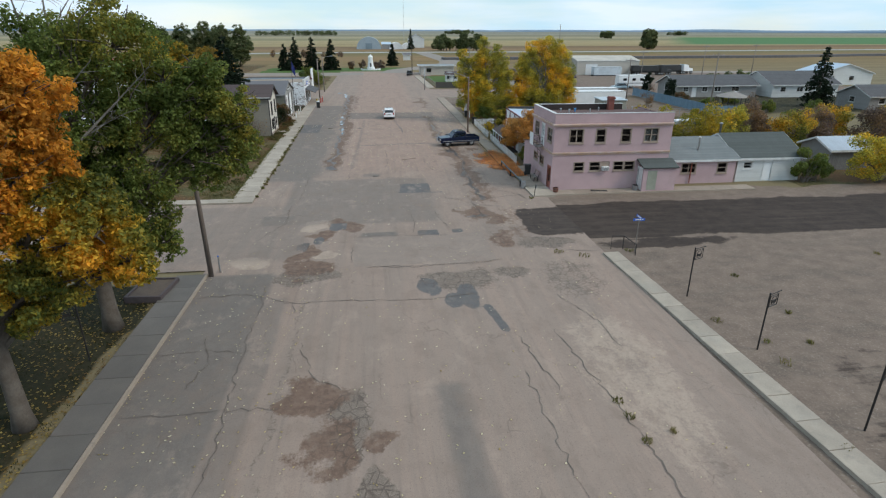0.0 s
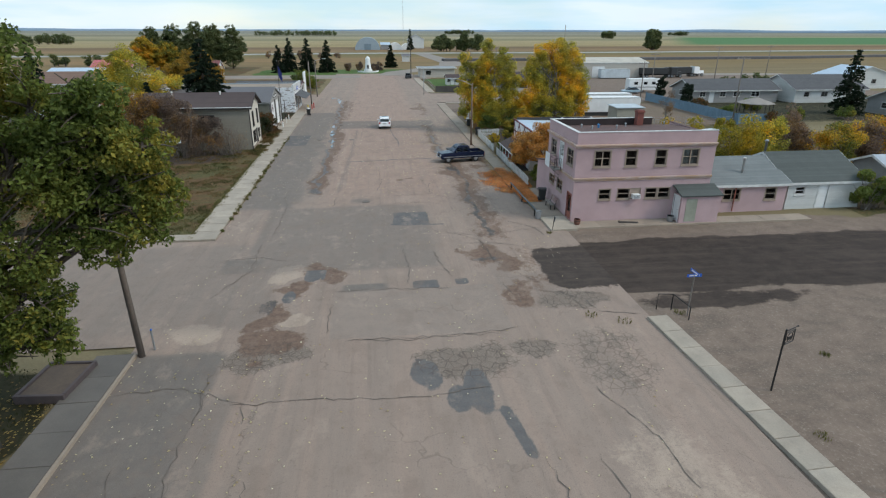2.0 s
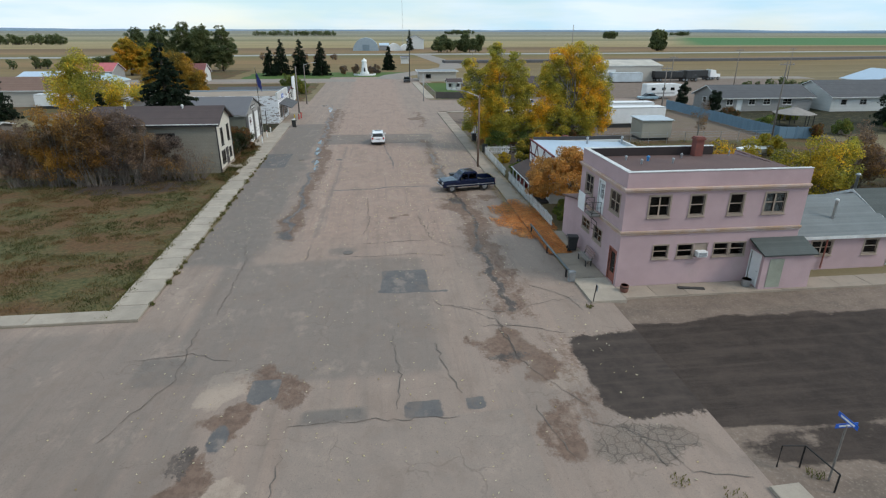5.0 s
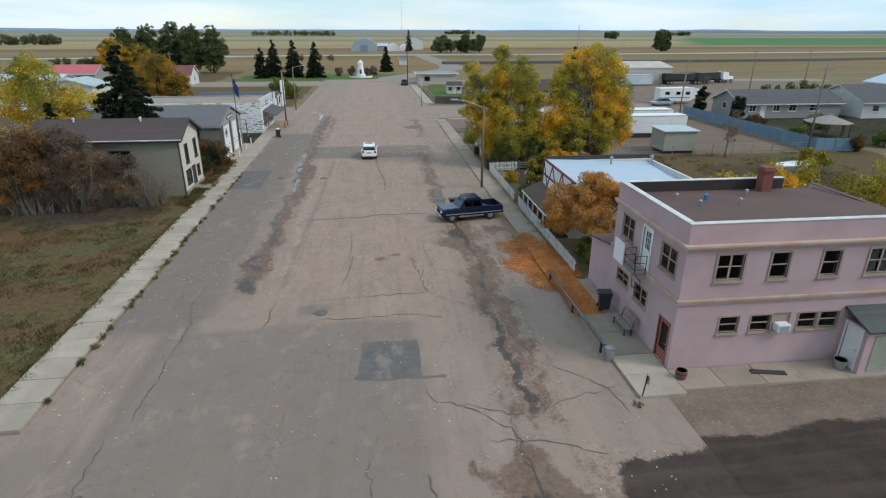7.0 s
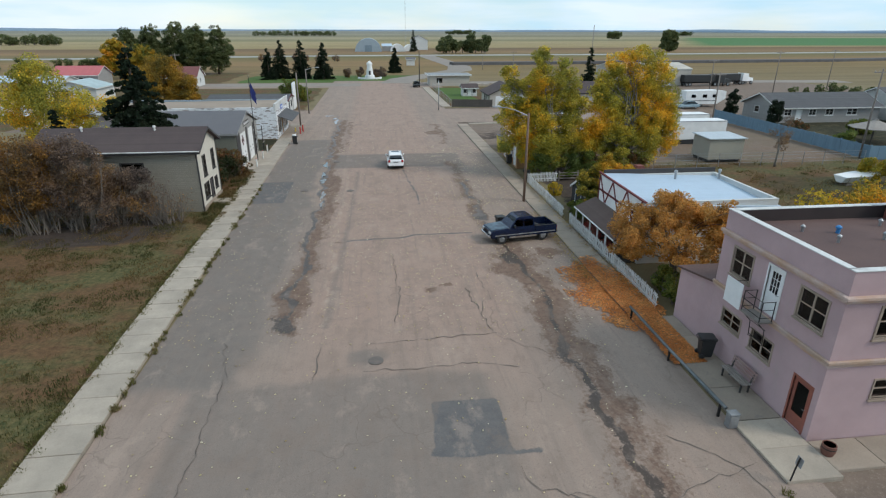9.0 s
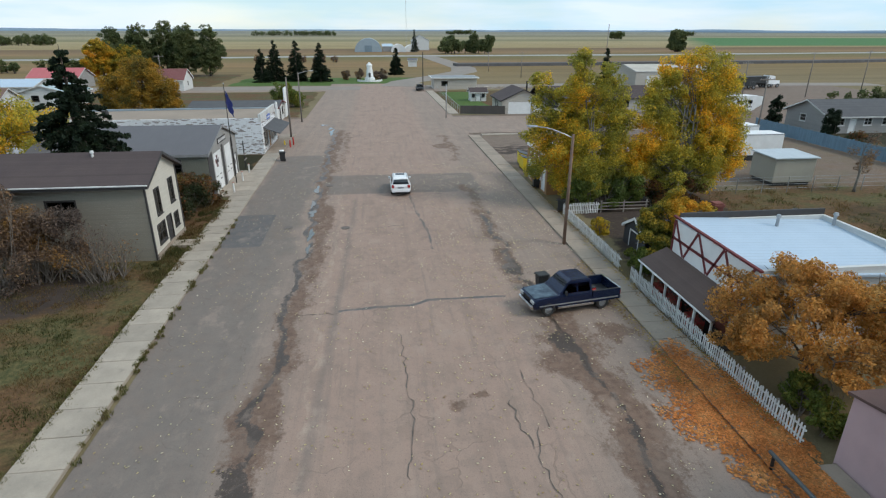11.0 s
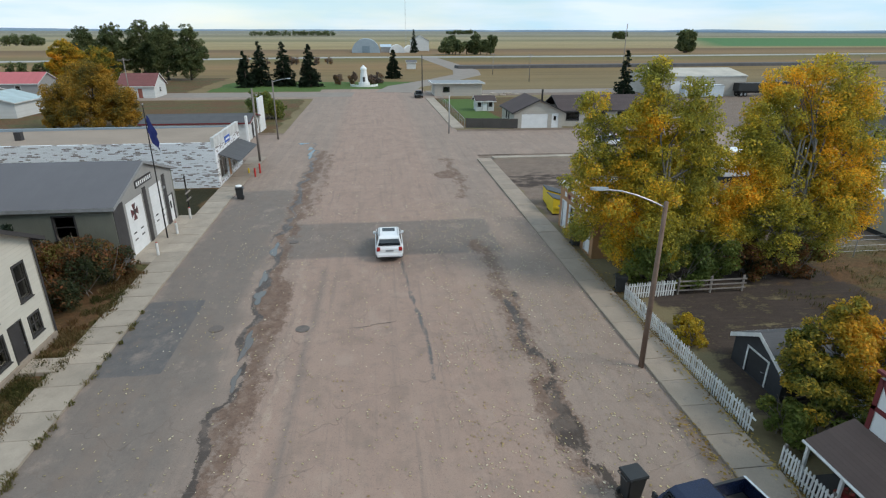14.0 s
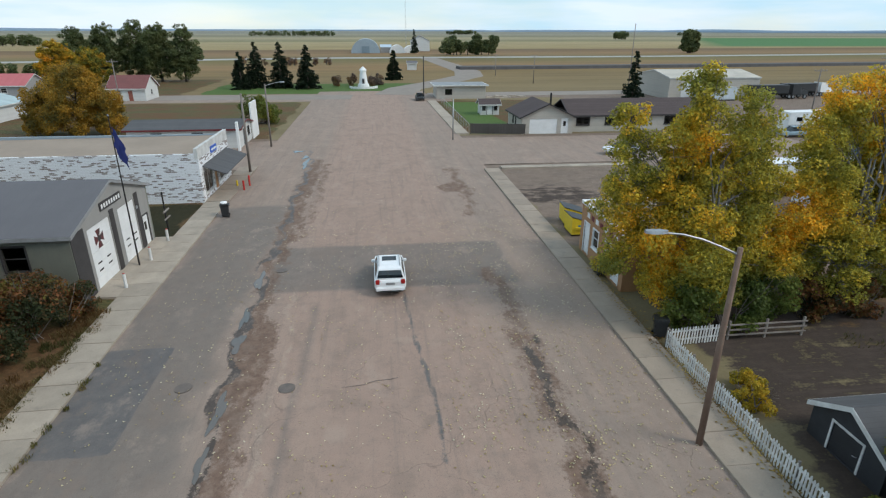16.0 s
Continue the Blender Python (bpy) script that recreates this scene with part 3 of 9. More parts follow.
    # hairline cracks
    vo = nt.nodes.new("ShaderNodeTexVoronoi")
    vo.feature = "DISTANCE_TO_EDGE"
    wv = nt.nodes.new("ShaderNodeVectorMath")
    wv.operation = "ADD"
    nz = nt.nodes.new("ShaderNodeTexNoise")
    nz.inputs["Scale"].default_value = 1.2
    nt.links.new(vec, nz.inputs["Vector"])
    nt.links.new(vec, wv.inputs[0])
    nt.links.new(nz.outputs["Color"], wv.inputs[1])
    nt.links.new(wv.outputs[0], vo.inputs["Vector"])
    vo.inputs["Scale"].default_value = 0.33
    crack = calc(nt, "MULTIPLY", span(nt, vo.outputs["Distance"], 0.003, 0.012, 1, 0), span(nt, noise_at(nt, vec, 0.25, 3), 0.5, 0.6))
    col = blend(nt, calc(nt, "MULTIPLY", crack, 0.35), col, (0.13, 0.105, 0.088))
    col = blend(nt, 0.5, col, blend(nt, span(nt, fine, 0.25, 0.75), (0.5, 0.5, 0.5), (1.2, 1.2, 1.2)), "MULTIPLY")
    blotch = noise_at(nt, stretch(nt, vec, 1.0, 0.6, 1), 0.55, 8, 0.72)
    col = blend(nt, span(nt, blotch, 0.52, 0.60, 0, 0.35), col, (0.185, 0.148, 0.125))
    col = blend(nt, span(nt, blotch, 0.44, 0.36, 0, 0.30), col, (0.365, 0.300, 0.255))
    spots = noise_at(nt, vec, 11, 8, 0.8)
    col = blend(nt, span(nt, spots, 0.56, 0.66, 0, 0.75), col, (0.11, 0.09, 0.078))
    col = blend(nt, span(nt, spots, 0.38, 0.29, 0, 0.7), col, (0.40, 0.345, 0.30))
    ruts = noise_at(nt, stretch(nt, vec, 0.12, 1.5, 1), 1.0, 6, 0.65)
    spill = blend(nt, span(nt, mid, 0.35, 0.65), (0.036, 0.029, 0.026), (0.060, 0.048, 0.042))
    spill = blend(nt, span(nt, ruts, 0.48, 0.64, 0, 0.6), spill, (0.077, 0.062, 0.053))
    col = blend(nt, ragged(nt, spare, rough_wob, 0.42, 0.58, 1.6), col, spill)
    col = blend(nt, 1.0, col, (1.10, 1.02, 0.955), "MULTIPLY")
    put(nt, bs.inputs["Base Color"], col)
    put(nt, bs.inputs["Roughness"], span(nt, wetm, 0, 1, 0.9, 0.42))
    bs.inputs["Specular IOR Level"].default_value = 0.3
    relief(nt, bs, calc(nt, "SUBTRACT", calc(nt, "ADD", fine, calc(nt, "MULTIPLY", mid, 0.5)), crack), 0.35, 0.02)
    return m


ROAD = road_material()
LEFT_GUTTER = [(-10.9, 140), (-10.5, 128), (-10.2, 115), (-10.1, 100), (-9.9, 93.7), (-9.5, 86), (-9.6, 78), (-9.3, 70.5), (-9.6, 63.5), (-9.9, 61.5)]
RIGHT_GUTTER = [(4.2, 128), (4.1, 112), (4.3, 97), (4.1, 90.5), (4.5, 84), (4.6, 78.5), (4.4, 71), (5.4, 69), (4.9, 62), (4.5, 55), (4.8, 49)]


def build_road():
    xs, ys = np.arange(-82, 60.1, 0.2), np.arange(-18, 214, 0.2)
    X, Y = np.meshgrid(xs, ys, indexing="ij")
    w1, w2 = (vnoise(X, Y, 0.5, 21) - 0.5) * 1.6, (vnoise(X, Y, 0.5, 22) - 0.5) * 1.6
    x, y = X + w1, Y + w2
    cx, cy = X[:-1, :-1] + 0.1, Y[:-1, :-1] + 0.1
    left = np.where(cy < 70, -15.1, -16.3)
    east = np.where(cy < 50, 10.6, 9.4)
    main = (cx > left) & (cx < east) & (cy < 214)
    keep = main | ((cy > 35.3) & (cy < 49.8) & (cx < -15)) | ((cy > 130) & (cy < 147) & (cx > -60) & (cx < 56)) | ((cy > 193) & (cy < 208) & (cx < -8)) | ((cy > 191) & (cy < 206) & (cx > 6) & (cx < 14))
    mx, my = X + w1 * 1.9, Y + w2 * 1.9
    lumps = 0.55 + 0.9 * (vnoise(X, Y * 0.35, 0.3, 23, 3) - 0.2)
    mud = np.maximum.reduce([within(x, y, 4.6, 14, 39.0, 46.6, 1.4) * 0.42, along(x, y, [(-9.9, 134), (-9.9, 112), (-9.6, 100), (-9.0, 90), (-8.7, 83), (-9.0, 75), (-9.4, 62)], 1.7) * 0.78 * lumps,
                             along(x, y, [(4.9, 74), (5.2, 65), (5.0, 58), (5.3, 53), (4.6, 49)], 2.3) * 0.95 * lumps, along(x, y, [(4.2, 100), (4.3, 86), (4.4, 77)], 1.6) * 0.68 * lumps,
                             blob(mx, my, 4.6, 69.5, 2.2, 3.4) * 0.62, blob(mx, my, 7.0, 71.2, 1.2, 0.9) * 0.6, blob(mx, my, -9.3, 37.6, 1.3, 2.0) * 0.95, blob(mx, my, -8.6, 34.9, 1.9, 1.5) * 0.85, blob(mx, my, -8.9, 41.0, 1.2, 1.0) * 0.7,
                             blob(mx, my, -7.5, 43.2, 1.9, 1.6) * 0.62, blob(mx, my, 3.3, 45.0, 1.4, 2.4) * 0.9, blob(mx, my, 4.6, 43.2, 1.4, 1.4) * 0.7, blob(mx, my, 4.2, 38.6, 1.2, 2.4) * 0.62, blob(mx, my, -7.4, 21.6, 1.2, 1.8) * 0.9, blob(mx, my, -6.7, 18.6, 1.1, 1.9) * 0.75,
                             blob(mx, my, -4.7, 18.8, 0.9, 0.8) * 0.7, along(x, y, [(-8.6, 132), (-8.2, 118), (-8.6, 108)], 1.0) * 0.55 * lumps, along(x, y, [(6.2, 52), (6.6, 68)], 1.6) * 0.42 * lumps,
                             along(x, y, [(5.2, 128), (5.6, 118), (4.8, 112)], 1.4) * 0.6 * lumps, blob(mx, my, -0.5, 66.5, 0.5, 0.9) * 0.55, blob(mx, my, 4.4, 121, 1.4, 3) * 0.6])
    wet = np.maximum.reduce([along(x + w1 * 0.4, y, LEFT_GUTTER, 0.55) * 0.72, along(x, y, RIGHT_GUTTER[3:], 0.5) * 0.66, blob(x, y, 4.4, 70.2, 0.9, 1.7) * 0.75,
                             blob(x, y, 4.3, 79.2, 0.7, 1.2) * 0.7, blob(x, y, -9.6, 62.3, 1.1, 1.2) * 0.7, along(x, y, [(4.6, 56), (4.7, 49)], 0.55) * 0.75, blob(x, y, 3.2, 44.2, 1.2, 0.8) * 0.55,
                             along(x, y, [(5.0, 92), (4.0, 85)], 0.4) * 0.5, blob(x, y, -9.9, 38.9, 0.9, 1.1) * 0.6])
    patch = np.maximum.reduce([within(X + w1 * .2, Y + w2 * .2, -8.2, -6.9, 42.2, 43.7, 0.12), within(X + w1 * .2, Y + w2 * .2, -1.6, 0.0, 40.4, 41.5, 0.12) * 0.8, within(X + w1 * .2, Y + w2 * .2, 0.9, 1.8, 40.6, 41.5, 0.12) * 0.8, within(X + w1 * .05, Y + w2 * .05, -15.8, -12.75, 85.2, 92.6, 0.12), within(X + w1 * .18, Y + w2 * .25, -2.35, 0.4, 51.9, 55.1, 0.15), along(X, Y + w2 * .2, [(-2.5, 52.1), (1.4, 51.8)], 0.35) * 0.8, blob(X + w1 * .5, Y + w2 * .5, -1.5, 31.5, 0.85, 1.6), blob(X + w1 * .5, Y, 0.6, 30.2, 0.75, 2.0), blob(X, Y + w2 * .5, -0.4, 29.6, 0.7, 1.2),
                               along(X + w1 * .2, Y, [(1.3, 28.8), (1.8, 26.2)], 0.5), blob(X, Y, -8.7, 40.0, 0.5, 1.1) * 0.8, blob(X, Y, -7.7, 42.6, 0.6, 0.8),
                               along(X + w1 * .2, Y, [(-1.4, 97.5), (-1.1, 92), (-0.6, 87.5), (-0.6, 83.5)], 0.38) * 0.62,
                               along(X, Y + w2 * .2, [(-6.6, 74.7), (-4.6, 75.0), (-2.7, 75.0), (-1.7, 75.6), (2.8, 75.5)], 0.3) * 0.85])
    grey = np.maximum.reduce([within(X + w1 * .2, Y + w2 * .2, -5.8, -3.2, 40.4, 41.3, 0.12), within(X + w1 * .3, Y + w2 * .3, -13.6, -11.0, 43.6, 46.0, 0.2) * 0.9, within(X + w1 * .15, Y + w2 * .2, -2.35, 0.3, 51.8, 55.1, 0.15), within(X + w1 * .2, Y + w2 * .2, -9.6, 5.7, 98.2, 105.4, 0.25) * 0.85,
                              within(X, Y, -15.9, -12.75, 85.2, 92.6, 0.12), within(X + w1 * .3, Y + w2 * .5, -12.4, 0.4, 43.5, 57.2, 0.4) * 0.62, within(x, y, -16, -10.6, 57, 116, 0.6) * 0.85, within(x, y, -11.5, -9, 60, 84, 1) * 0.4,
                              within(X + w1 * .3, Y, -2.2, -1.0, 13, 22, 0.3) * 0.8, within(X + w1 * .3, Y, -15, -10.8, -18, 34.5, 0.2) * 1.0, within(X + w1 * .3, Y, -10.8, -9.6, -18, 31, 0.15) * 0.55, along(X + w1 * .3, Y, [(-6.3, 96), (-6.6, 80), (-7.2, 62)], 0.35) * 0.6,
                              within(x, Y, -50, -10, 36.5, 48.8, 0.6) * 0.45, blob(x, y, 5.2, 40.5, 3.5, 4) * 0.25, blob(x, y, -5.2, 58.6, 0.9, 1.0) * 0.7])
    slab = within(X + w1 * .2, Y + w2 * .2, -6.1, 3.1, 35.0, 40.4, 0.25)
    coarse = np.maximum.reduce([blob(x, y, -8.4, 34.0, 2.0, 1.1), blob(x, y, 0.4, 32.4, 2.6, 2.0) * 0.8, blob(x, y, 3.6, 33.2, 1.6, 1.0) * 0.7, blob(x, y, 7.2, 38.0, 2.4, 1.4) * 0.8, blob(x, y, -6.0, 19.8, 1.0, 2.8), blob(x, y, -4.8, 16.4, 0.8, 1.4), blob(x, y, 7, 32, 2.6, 4) * 0.45, blob(x, y, 6.8, 38.2, 2.2, 1.6) * 0.5, blob(x, y, -9.5, 33.8, 2.0, 1.4) * 0.7,
                                along(x, y, [(-8.7, 16), (-8.5, 30)], 0.4) * 0.5])
    pale = np.maximum.reduce([blob(mx, my, -7.6, 37.6, 1.2, 1.4), blob(mx, my, -9.2, 43.6, 1.2, 1.6) * 0.7, blob(mx, my, 5.6, 42.0, 1.0, 1.6) * 0.6, blob(x, y, -8.0, 37.4, 0.9, 1.2), along(x, y, [(2.6, 70), (2.9, 50), (3, 46)], 1.0) * 0.35, blob(x, y, 6.5, 22, 3, 9) * 0.55, along(x, y, [(-11.5, 84), (-11.8, 64)], 1) * 0.4,
                              along(x, y, [(-7.6, 108), (-7.4, 84), (-7.4, 62)], 0.6) * 0.5, blob(x, y, -13, 36.3, 2, 1.6) * 0.7, along(x, y, [(5.4, 68), (5.2, 56)], 0.5) * 0.6])
    z = 0.0 + 0.03 * (vnoise(X, Y, 0.15, 31, 2) - 0.5)
    ob = grid_sheet("road", xs, ys, z, keep, {"wear": (mud, wet, patch, pale), "patching": (grey, slab, coarse, within(X + w1, Y + w2, 6.6, 16, 39.4, 45.9, 0.9) * 1.1)}, ROAD)
    tagged(ob, "wide worn asphalt street with patches, mud and cracks", "road", kind="structure")


build_road()

# open cracks and sealed joints in the asphalt
CRACK = surface("crack_dirt", (0.10, 0.08, 0.068), (0.17, 0.14, 0.118), 2, 20, 1.0, bump=0)
CRACKS = [[(1.7, 22.5), (1.8, 19), (1.9, 14)], [(4.0, 26), (4.4, 23), (4.8, 20.4), (5.1, 14)], [(-9.8, 30.2), (-6, 30.3), (-2.4, 30.0), (1, 30.4)],
          [(-4.9, 34.8), (-2, 34.6), (1.2, 34.9), (3.6, 35.2)], [(0.5, 51.1), (0.7, 50.1), (3.7, 48.9), (4.9, 49.0), (7.3, 49.8), (9.0, 50.3)], [(3.7, 48.8), (3.6, 47), (3.9, 44.5)],
          [(-5.2, 57.7), (-2, 57.7), (0.1, 57.9), (2, 57.2)], [(3.7, 40.8), (4.4, 37.6)], [(5, 39.6), (7.2, 38.7), (7.5, 36.7)], [(1.8, 49.6), (3.7, 48.0), (3.9, 44.7)],
          [(-8.4, 26), (-7.4, 23), (-6.2, 22)], [(-11, 33), (-10.9, 26), (-10.5, 18.9), (-10.6, 12)], [(-13, 27.2), (-12.2, 25), (-12.6, 22.8)], [(-14.6, 21), (-12, 21.2), (-8.6, 21.1)],
          [(-14.8, 31.5), (-12, 31.8), (-10.8, 31)], [(-10.9, 29.8), (-10.8, 31.2), (-9.3, 30.4), (-9, 29)], [(-6.1, 40.3), (-4, 40.5), (-2, 40.4)],
          [(-12, 61), (-11.3, 58), (-11.2, 50)], [(-2, 47), (-1.6, 43), (-1.9, 41)], [(0.2, 46), (0.4, 43.5), (0.9, 41.8)], [(-4.6, 88.4), (-3.6, 88.6), (-2, 88.9)],
          [(1.9, 68), (2.0, 64)], [(0.8, 66), (1.1, 63)], [(2.1, 26), (2.6, 23), (2.8, 21)], [(5.4, 30), (6.6, 26.5), (6.8, 24)],
          [(-14.8, 25.6), (-12.4, 25.8), (-10.8, 25.4)],
          [(-7.3, 60), (-7.4, 57.2)], [(-5.2, 60), (-2, 60.2), (1.4, 60.4), (3.6, 58.2)], [(1.4, 60.4), (1.2, 62.2), (1.6, 64.2)], [(3.9, 44.5), (4.6, 42.6), (6.0, 40.2)], [(2.6, 47.4), (4.6, 47.2), (6.8, 46.2)],
          [(6.5, 52), (8.2, 50.2), (8.6, 48.4)], [(6.5, 39), (7.6, 38), (9.4, 37.6)], [(7.8, 38.2), (8.2, 36.4), (10.2, 35.9)], [(-6.2, 38.9), (-6.3, 35.6)], [(-5.2, 34.9), (-2, 34.8), (2.3, 34.7)], [(-2.2, 40.4), (0.6, 40.3)],
          [(-14.6, 45.8), (-11.5, 46.2), (-9.4, 45.4)], [(-13.2, 40.2), (-11.6, 43.8), (-11.8, 49)], [(-3.4, 72), (-3.2, 66), (-3.5, 62)], [(-6.6, 74.4), (-8, 74.5), (-9.4, 74.2)]]


def build_cracks():
    bm = bmesh.new()
    rng = random.Random(5)
    for line in CRACKS:
        pts = []
        for (ax, ay), (bx, by) in zip(line, line[1:]):
            n = max(2, int(math.hypot(bx - ax, by - ay) / 0.35))
            for k in range(n):
                u = k / n
                pts.append(Vector((ax + (bx - ax) * u + rng.uniform(-.13, .13), ay + (by - ay) * u + rng.uniform(-.13, .13), 0.022)))
        pts.append(Vector((*line[-1], 0.022)))
        prev = None
        for i, p in enumerate(pts):
            d = (pts[min(i + 1, len(pts) - 1)] - pts[max(i - 1, 0)]).normalized()
            s = Vector((-d.y, d.x, 0)) * rng.uniform(0.005, 0.028) * (1 if 0 < i < len(pts) - 1 else 0.3)
            cur = (bm.verts.new(p - s), bm.verts.new(p + s))
            if prev:
                bm.faces.new((prev[0], cur[0], cur[1], prev[1]))
            prev = cur
    solid("road_cracks", bm, CRACK, "dirt-filled cracks wandering across the asphalt", "cracks", kind="stuff")


build_cracks()

# puddles in the gutter
WATER, wnt, wbs = tree_of("puddle_water")
wbs.inputs["Base Color"].default_value = (0.11, 0.10, 0.09, 1)
wbs.inputs["Roughness"].default_value = 0.06


def puddle(cx, cy, rx, ry, seed):
    bm = bmesh.new()
    rng = random.Random(seed)
    k1, k2 = rng.uniform(0, 6), rng.uniform(0, 6)
    vs = []
    for i in range(28):
        a = 2 * math.pi * i / 28
        r = 1 + 0.3 * math.sin(3 * a + k1) + 0.18 * math.sin(5 * a + k2)
        vs.append(bm.verts.new((cx + rx * r * math.cos(a), cy + ry * r * math.sin(a), 0.026)))
    bm.faces.new(vs)
    solid("puddle", bm, WATER, "shallow puddle of rainwater lying in the gutter", "puddle", "puddles along the gutter")


for i, (px, py, rx, ry) in enumerate(((-10.9, 132.5, 0.4, 2.6), (-12.6, 139.5, 1.1, 0.5), (-9.8, 92.6, 0.4, 0.9), (-10.0, 95.2, 0.3, 1.0), (-9.4, 87.3, 0.3, 1.3), (-10.1, 100, 0.35, 1.3), (-9.3, 84.3, 0.2, 0.9), (-11.3, 136, 0.5, 0.9))):
    puddle(px, py, rx * .62, ry, i)


# far roads
def strip_road(name, pts, wide, z, material, label, category, thick=0.12):
    bm = bmesh.new()
    rings = []
    for i, p in enumerate(pts):
        a, b = Vector(pts[max(i - 1, 0)]), Vector(pts[min(i + 1, len(pts) - 1)])
        d = (b - a).normalized()
        s = Vector((-d.y, d.x)) * wide / 2
        q = Vector(p)
        rings.append([(q.x - s.x, q.y - s.y, z), (q.x + s.x, q.y + s.y, z), (q.x + s.x * 1.1, q.y + s.y * 1.1, z - thick), (q.x - s.x * 1.1, q.y - s.y * 1.1, z - thick)])
    loft(bm, rings)
    solid(name, bm, material, label, category, kind="structure")


GREY_ROAD = surface("pale_highway", (0.36, 0.35, 0.33), (0.31, 0.30, 0.285), 0.05, 8, 0.9)
DUST_ROAD = surface("gravel_road", (0.27, 0.23, 0.195), (0.23, 0.195, 0.165), 0.3, 8, 0.95)
BALLAST = surface("rail_ballast", (0.10, 0.095, 0.095), (0.075, 0.07, 0.07), 0.5, 6, 0.95)
strip_road("highway_road", [(-1500, 230), (-170, 357), (-20, 392), (160, 402), (380, 434), (1600, 600)], 9, 0.25, GREY_ROAD, "two-lane paved highway crossing the prairie", "highway", 0.4)
strip_road("railway_embankment", [(30, 296), (80, 300), (230, 313), (285, 327), (900, 400)], 7, 1.1, BALLAST, "dark ballast railway embankment", "railway", 1.3)
strip_road("curved_road", [(1.5, 205), (5, 220), (14, 234), (22, 248), (29, 262), (32, 285), (30, 330), (27, 391)], 9, 0.03, DUST_ROAD, "dusty road curving from the town to the highway", "road")
strip_road("west_road", [(-8, 201), (-60, 203), (-140, 206)], 9, 0.035, DUST_ROAD, "pale gravel road beside the park", "road")
strip_road("yard_road", [(10, 204), (60, 206), (140, 200)], 8, 0.03, DUST_ROAD, "pale gravel yard road", "road")


# tree-side concrete: stains, and a grey darkened for the shade of the crowns
WALK_SHADED = surface("tree_shaded_walk", (0.145, 0.128, 0.113), (0.12, 0.107, 0.095), 0.7, 22, 0.92, contrast=0.35, rand=0.1, stain=(0.12, 0.10, 0.088))
# pavements: slabs as pieces
def pavement(name, x0, x1, y0, y1, step, material, label, skew=0.0, z=0.12, kerb=None, seed=0, along_x=False):
    """A pavement of slabs along y (or along x), with open joints and slight settling; skew shifts its far end sideways."""
    rng = random.Random(seed)
    bed = bmesh.new()
    quad_box(bed, x0 + 0.03, x1 - 0.03, y0, y1, -0.08, z - 0.06) if not skew else sheet(bed, [(x0, y0, z - .06), (x1, y0, z - .06), (x1 + skew, y1, z - .06), (x0 + skew, y1, z - .06)], 0.14)
    base = solid(name, bed, material, label, "pavement", kind="structure")
    n = max(1, round((x1 - x0 if along_x else y1 - y0) / step))
    if along_x:
        ln, wd = (x1 - x0) / n, y1 - y0
        me = mesh_of("slab", box_mesh(-ln / 2 + 0.008, ln / 2 - 0.008, -wd / 2, wd / 2, -0.1, 0, 0.012), material)
    else:
        ln, wd = (y1 - y0) / n, x1 - x0
        me = mesh_of("slab", box_mesh(-wd / 2, wd / 2, -ln / 2 + 0.008, ln / 2 - 0.008, -0.1, 0, 0.012), material)
    for i in range(n):
        u = (i + 0.5) / n
        ob = new("slab", me)
        ob.parent = base
        zz = z + rng.uniform(-0.008, 0.008)
        tx, ty = rng.uniform(-.25, .25), rng.uniform(-.25, .25)
        if along_x:
            ob.matrix_basis = pose(x0 + (x1 - x0) * u, (y0 + y1) / 2, zz, tx, ty, 0)
        else:
            ob.matrix_basis = pose((x0 + x1) / 2 + skew * u, y0 + (y1 - y0) * u, zz, tx, ty, -math.degrees(math.atan2(skew, y1 - y0)))
    return base


pavement("pavement_park_side", 11.35, 12.45, 10, 35.4, 1.55, CONCRETE, "pale concrete walk edging a bare dirt lot", -1.0, seed=1)
pavement("pavement_hotel_corner", 9.35, 11.45, 49.2, 52.4, 1.6, CONCRETE, "cracked concrete corner walk by the pink building", seed=2)
pavement("pavement_hotel_front", 9.55, 11.45, 52.42, 61.0, 2.1, CONCRETE_DULL, "worn concrete walk in front of the pink building", seed=3)
pavement("pavement_hotel_side", 11.5, 31, 49.55, 51.05, 1.9, CONCRETE_DULL, "dusty concrete apron beside the pink building", z=0.08, seed=4, along_x=True)
pavement("pavement_fence_side", 9.1, 10.75, 61.02, 127.6, 1.75, CONCRETE_DULL, "long dusty concrete walk beside a picket fence", -0.1, seed=5)
pavement("pavement_far_corner", 9.0, 10.9, 150, 192, 2.0, CONCRETE, "concrete walk past a fenced yard", -0.6, seed=6)
pavement("pavement_lot_edge", 11.0, 27, 127.6, 128.7, 2.0, CONCRETE, "narrow concrete walk along a bare lot", seed=7, along_x=True)
pavement("pavement_house_side", -17.1, -15.2, 49.9, 117.5, 1.75, CONCRETE, "patchy concrete walk along the grass lot", -0.9, seed=8)
pavement("pavement_corner_lot", -40, -17.0, 49.9, 51.1, 2.0, CONCRETE, "concrete walk along the side street", seed=9, along_x=True)
solid("kerb", box_mesh(-14.95, -14.8, -14, 34.6, -.08, .13, .02), CONCRETE_DULL, "pale concrete kerb beside the street trees", "kerb", kind="structure")
pavement("pavement_tree_side", -16.6, -14.96, -14, 34.6, 1.8, WALK_SHADED, "grey concrete walk beside the lawn, tree shade in its colour", seed=10)
pavement("pavement_hall_apron", -19.2, -17.05, 98.5, 108.6, 2.4, CONCRETE, "concrete apron before the garage doors", z=0.1, seed=11)
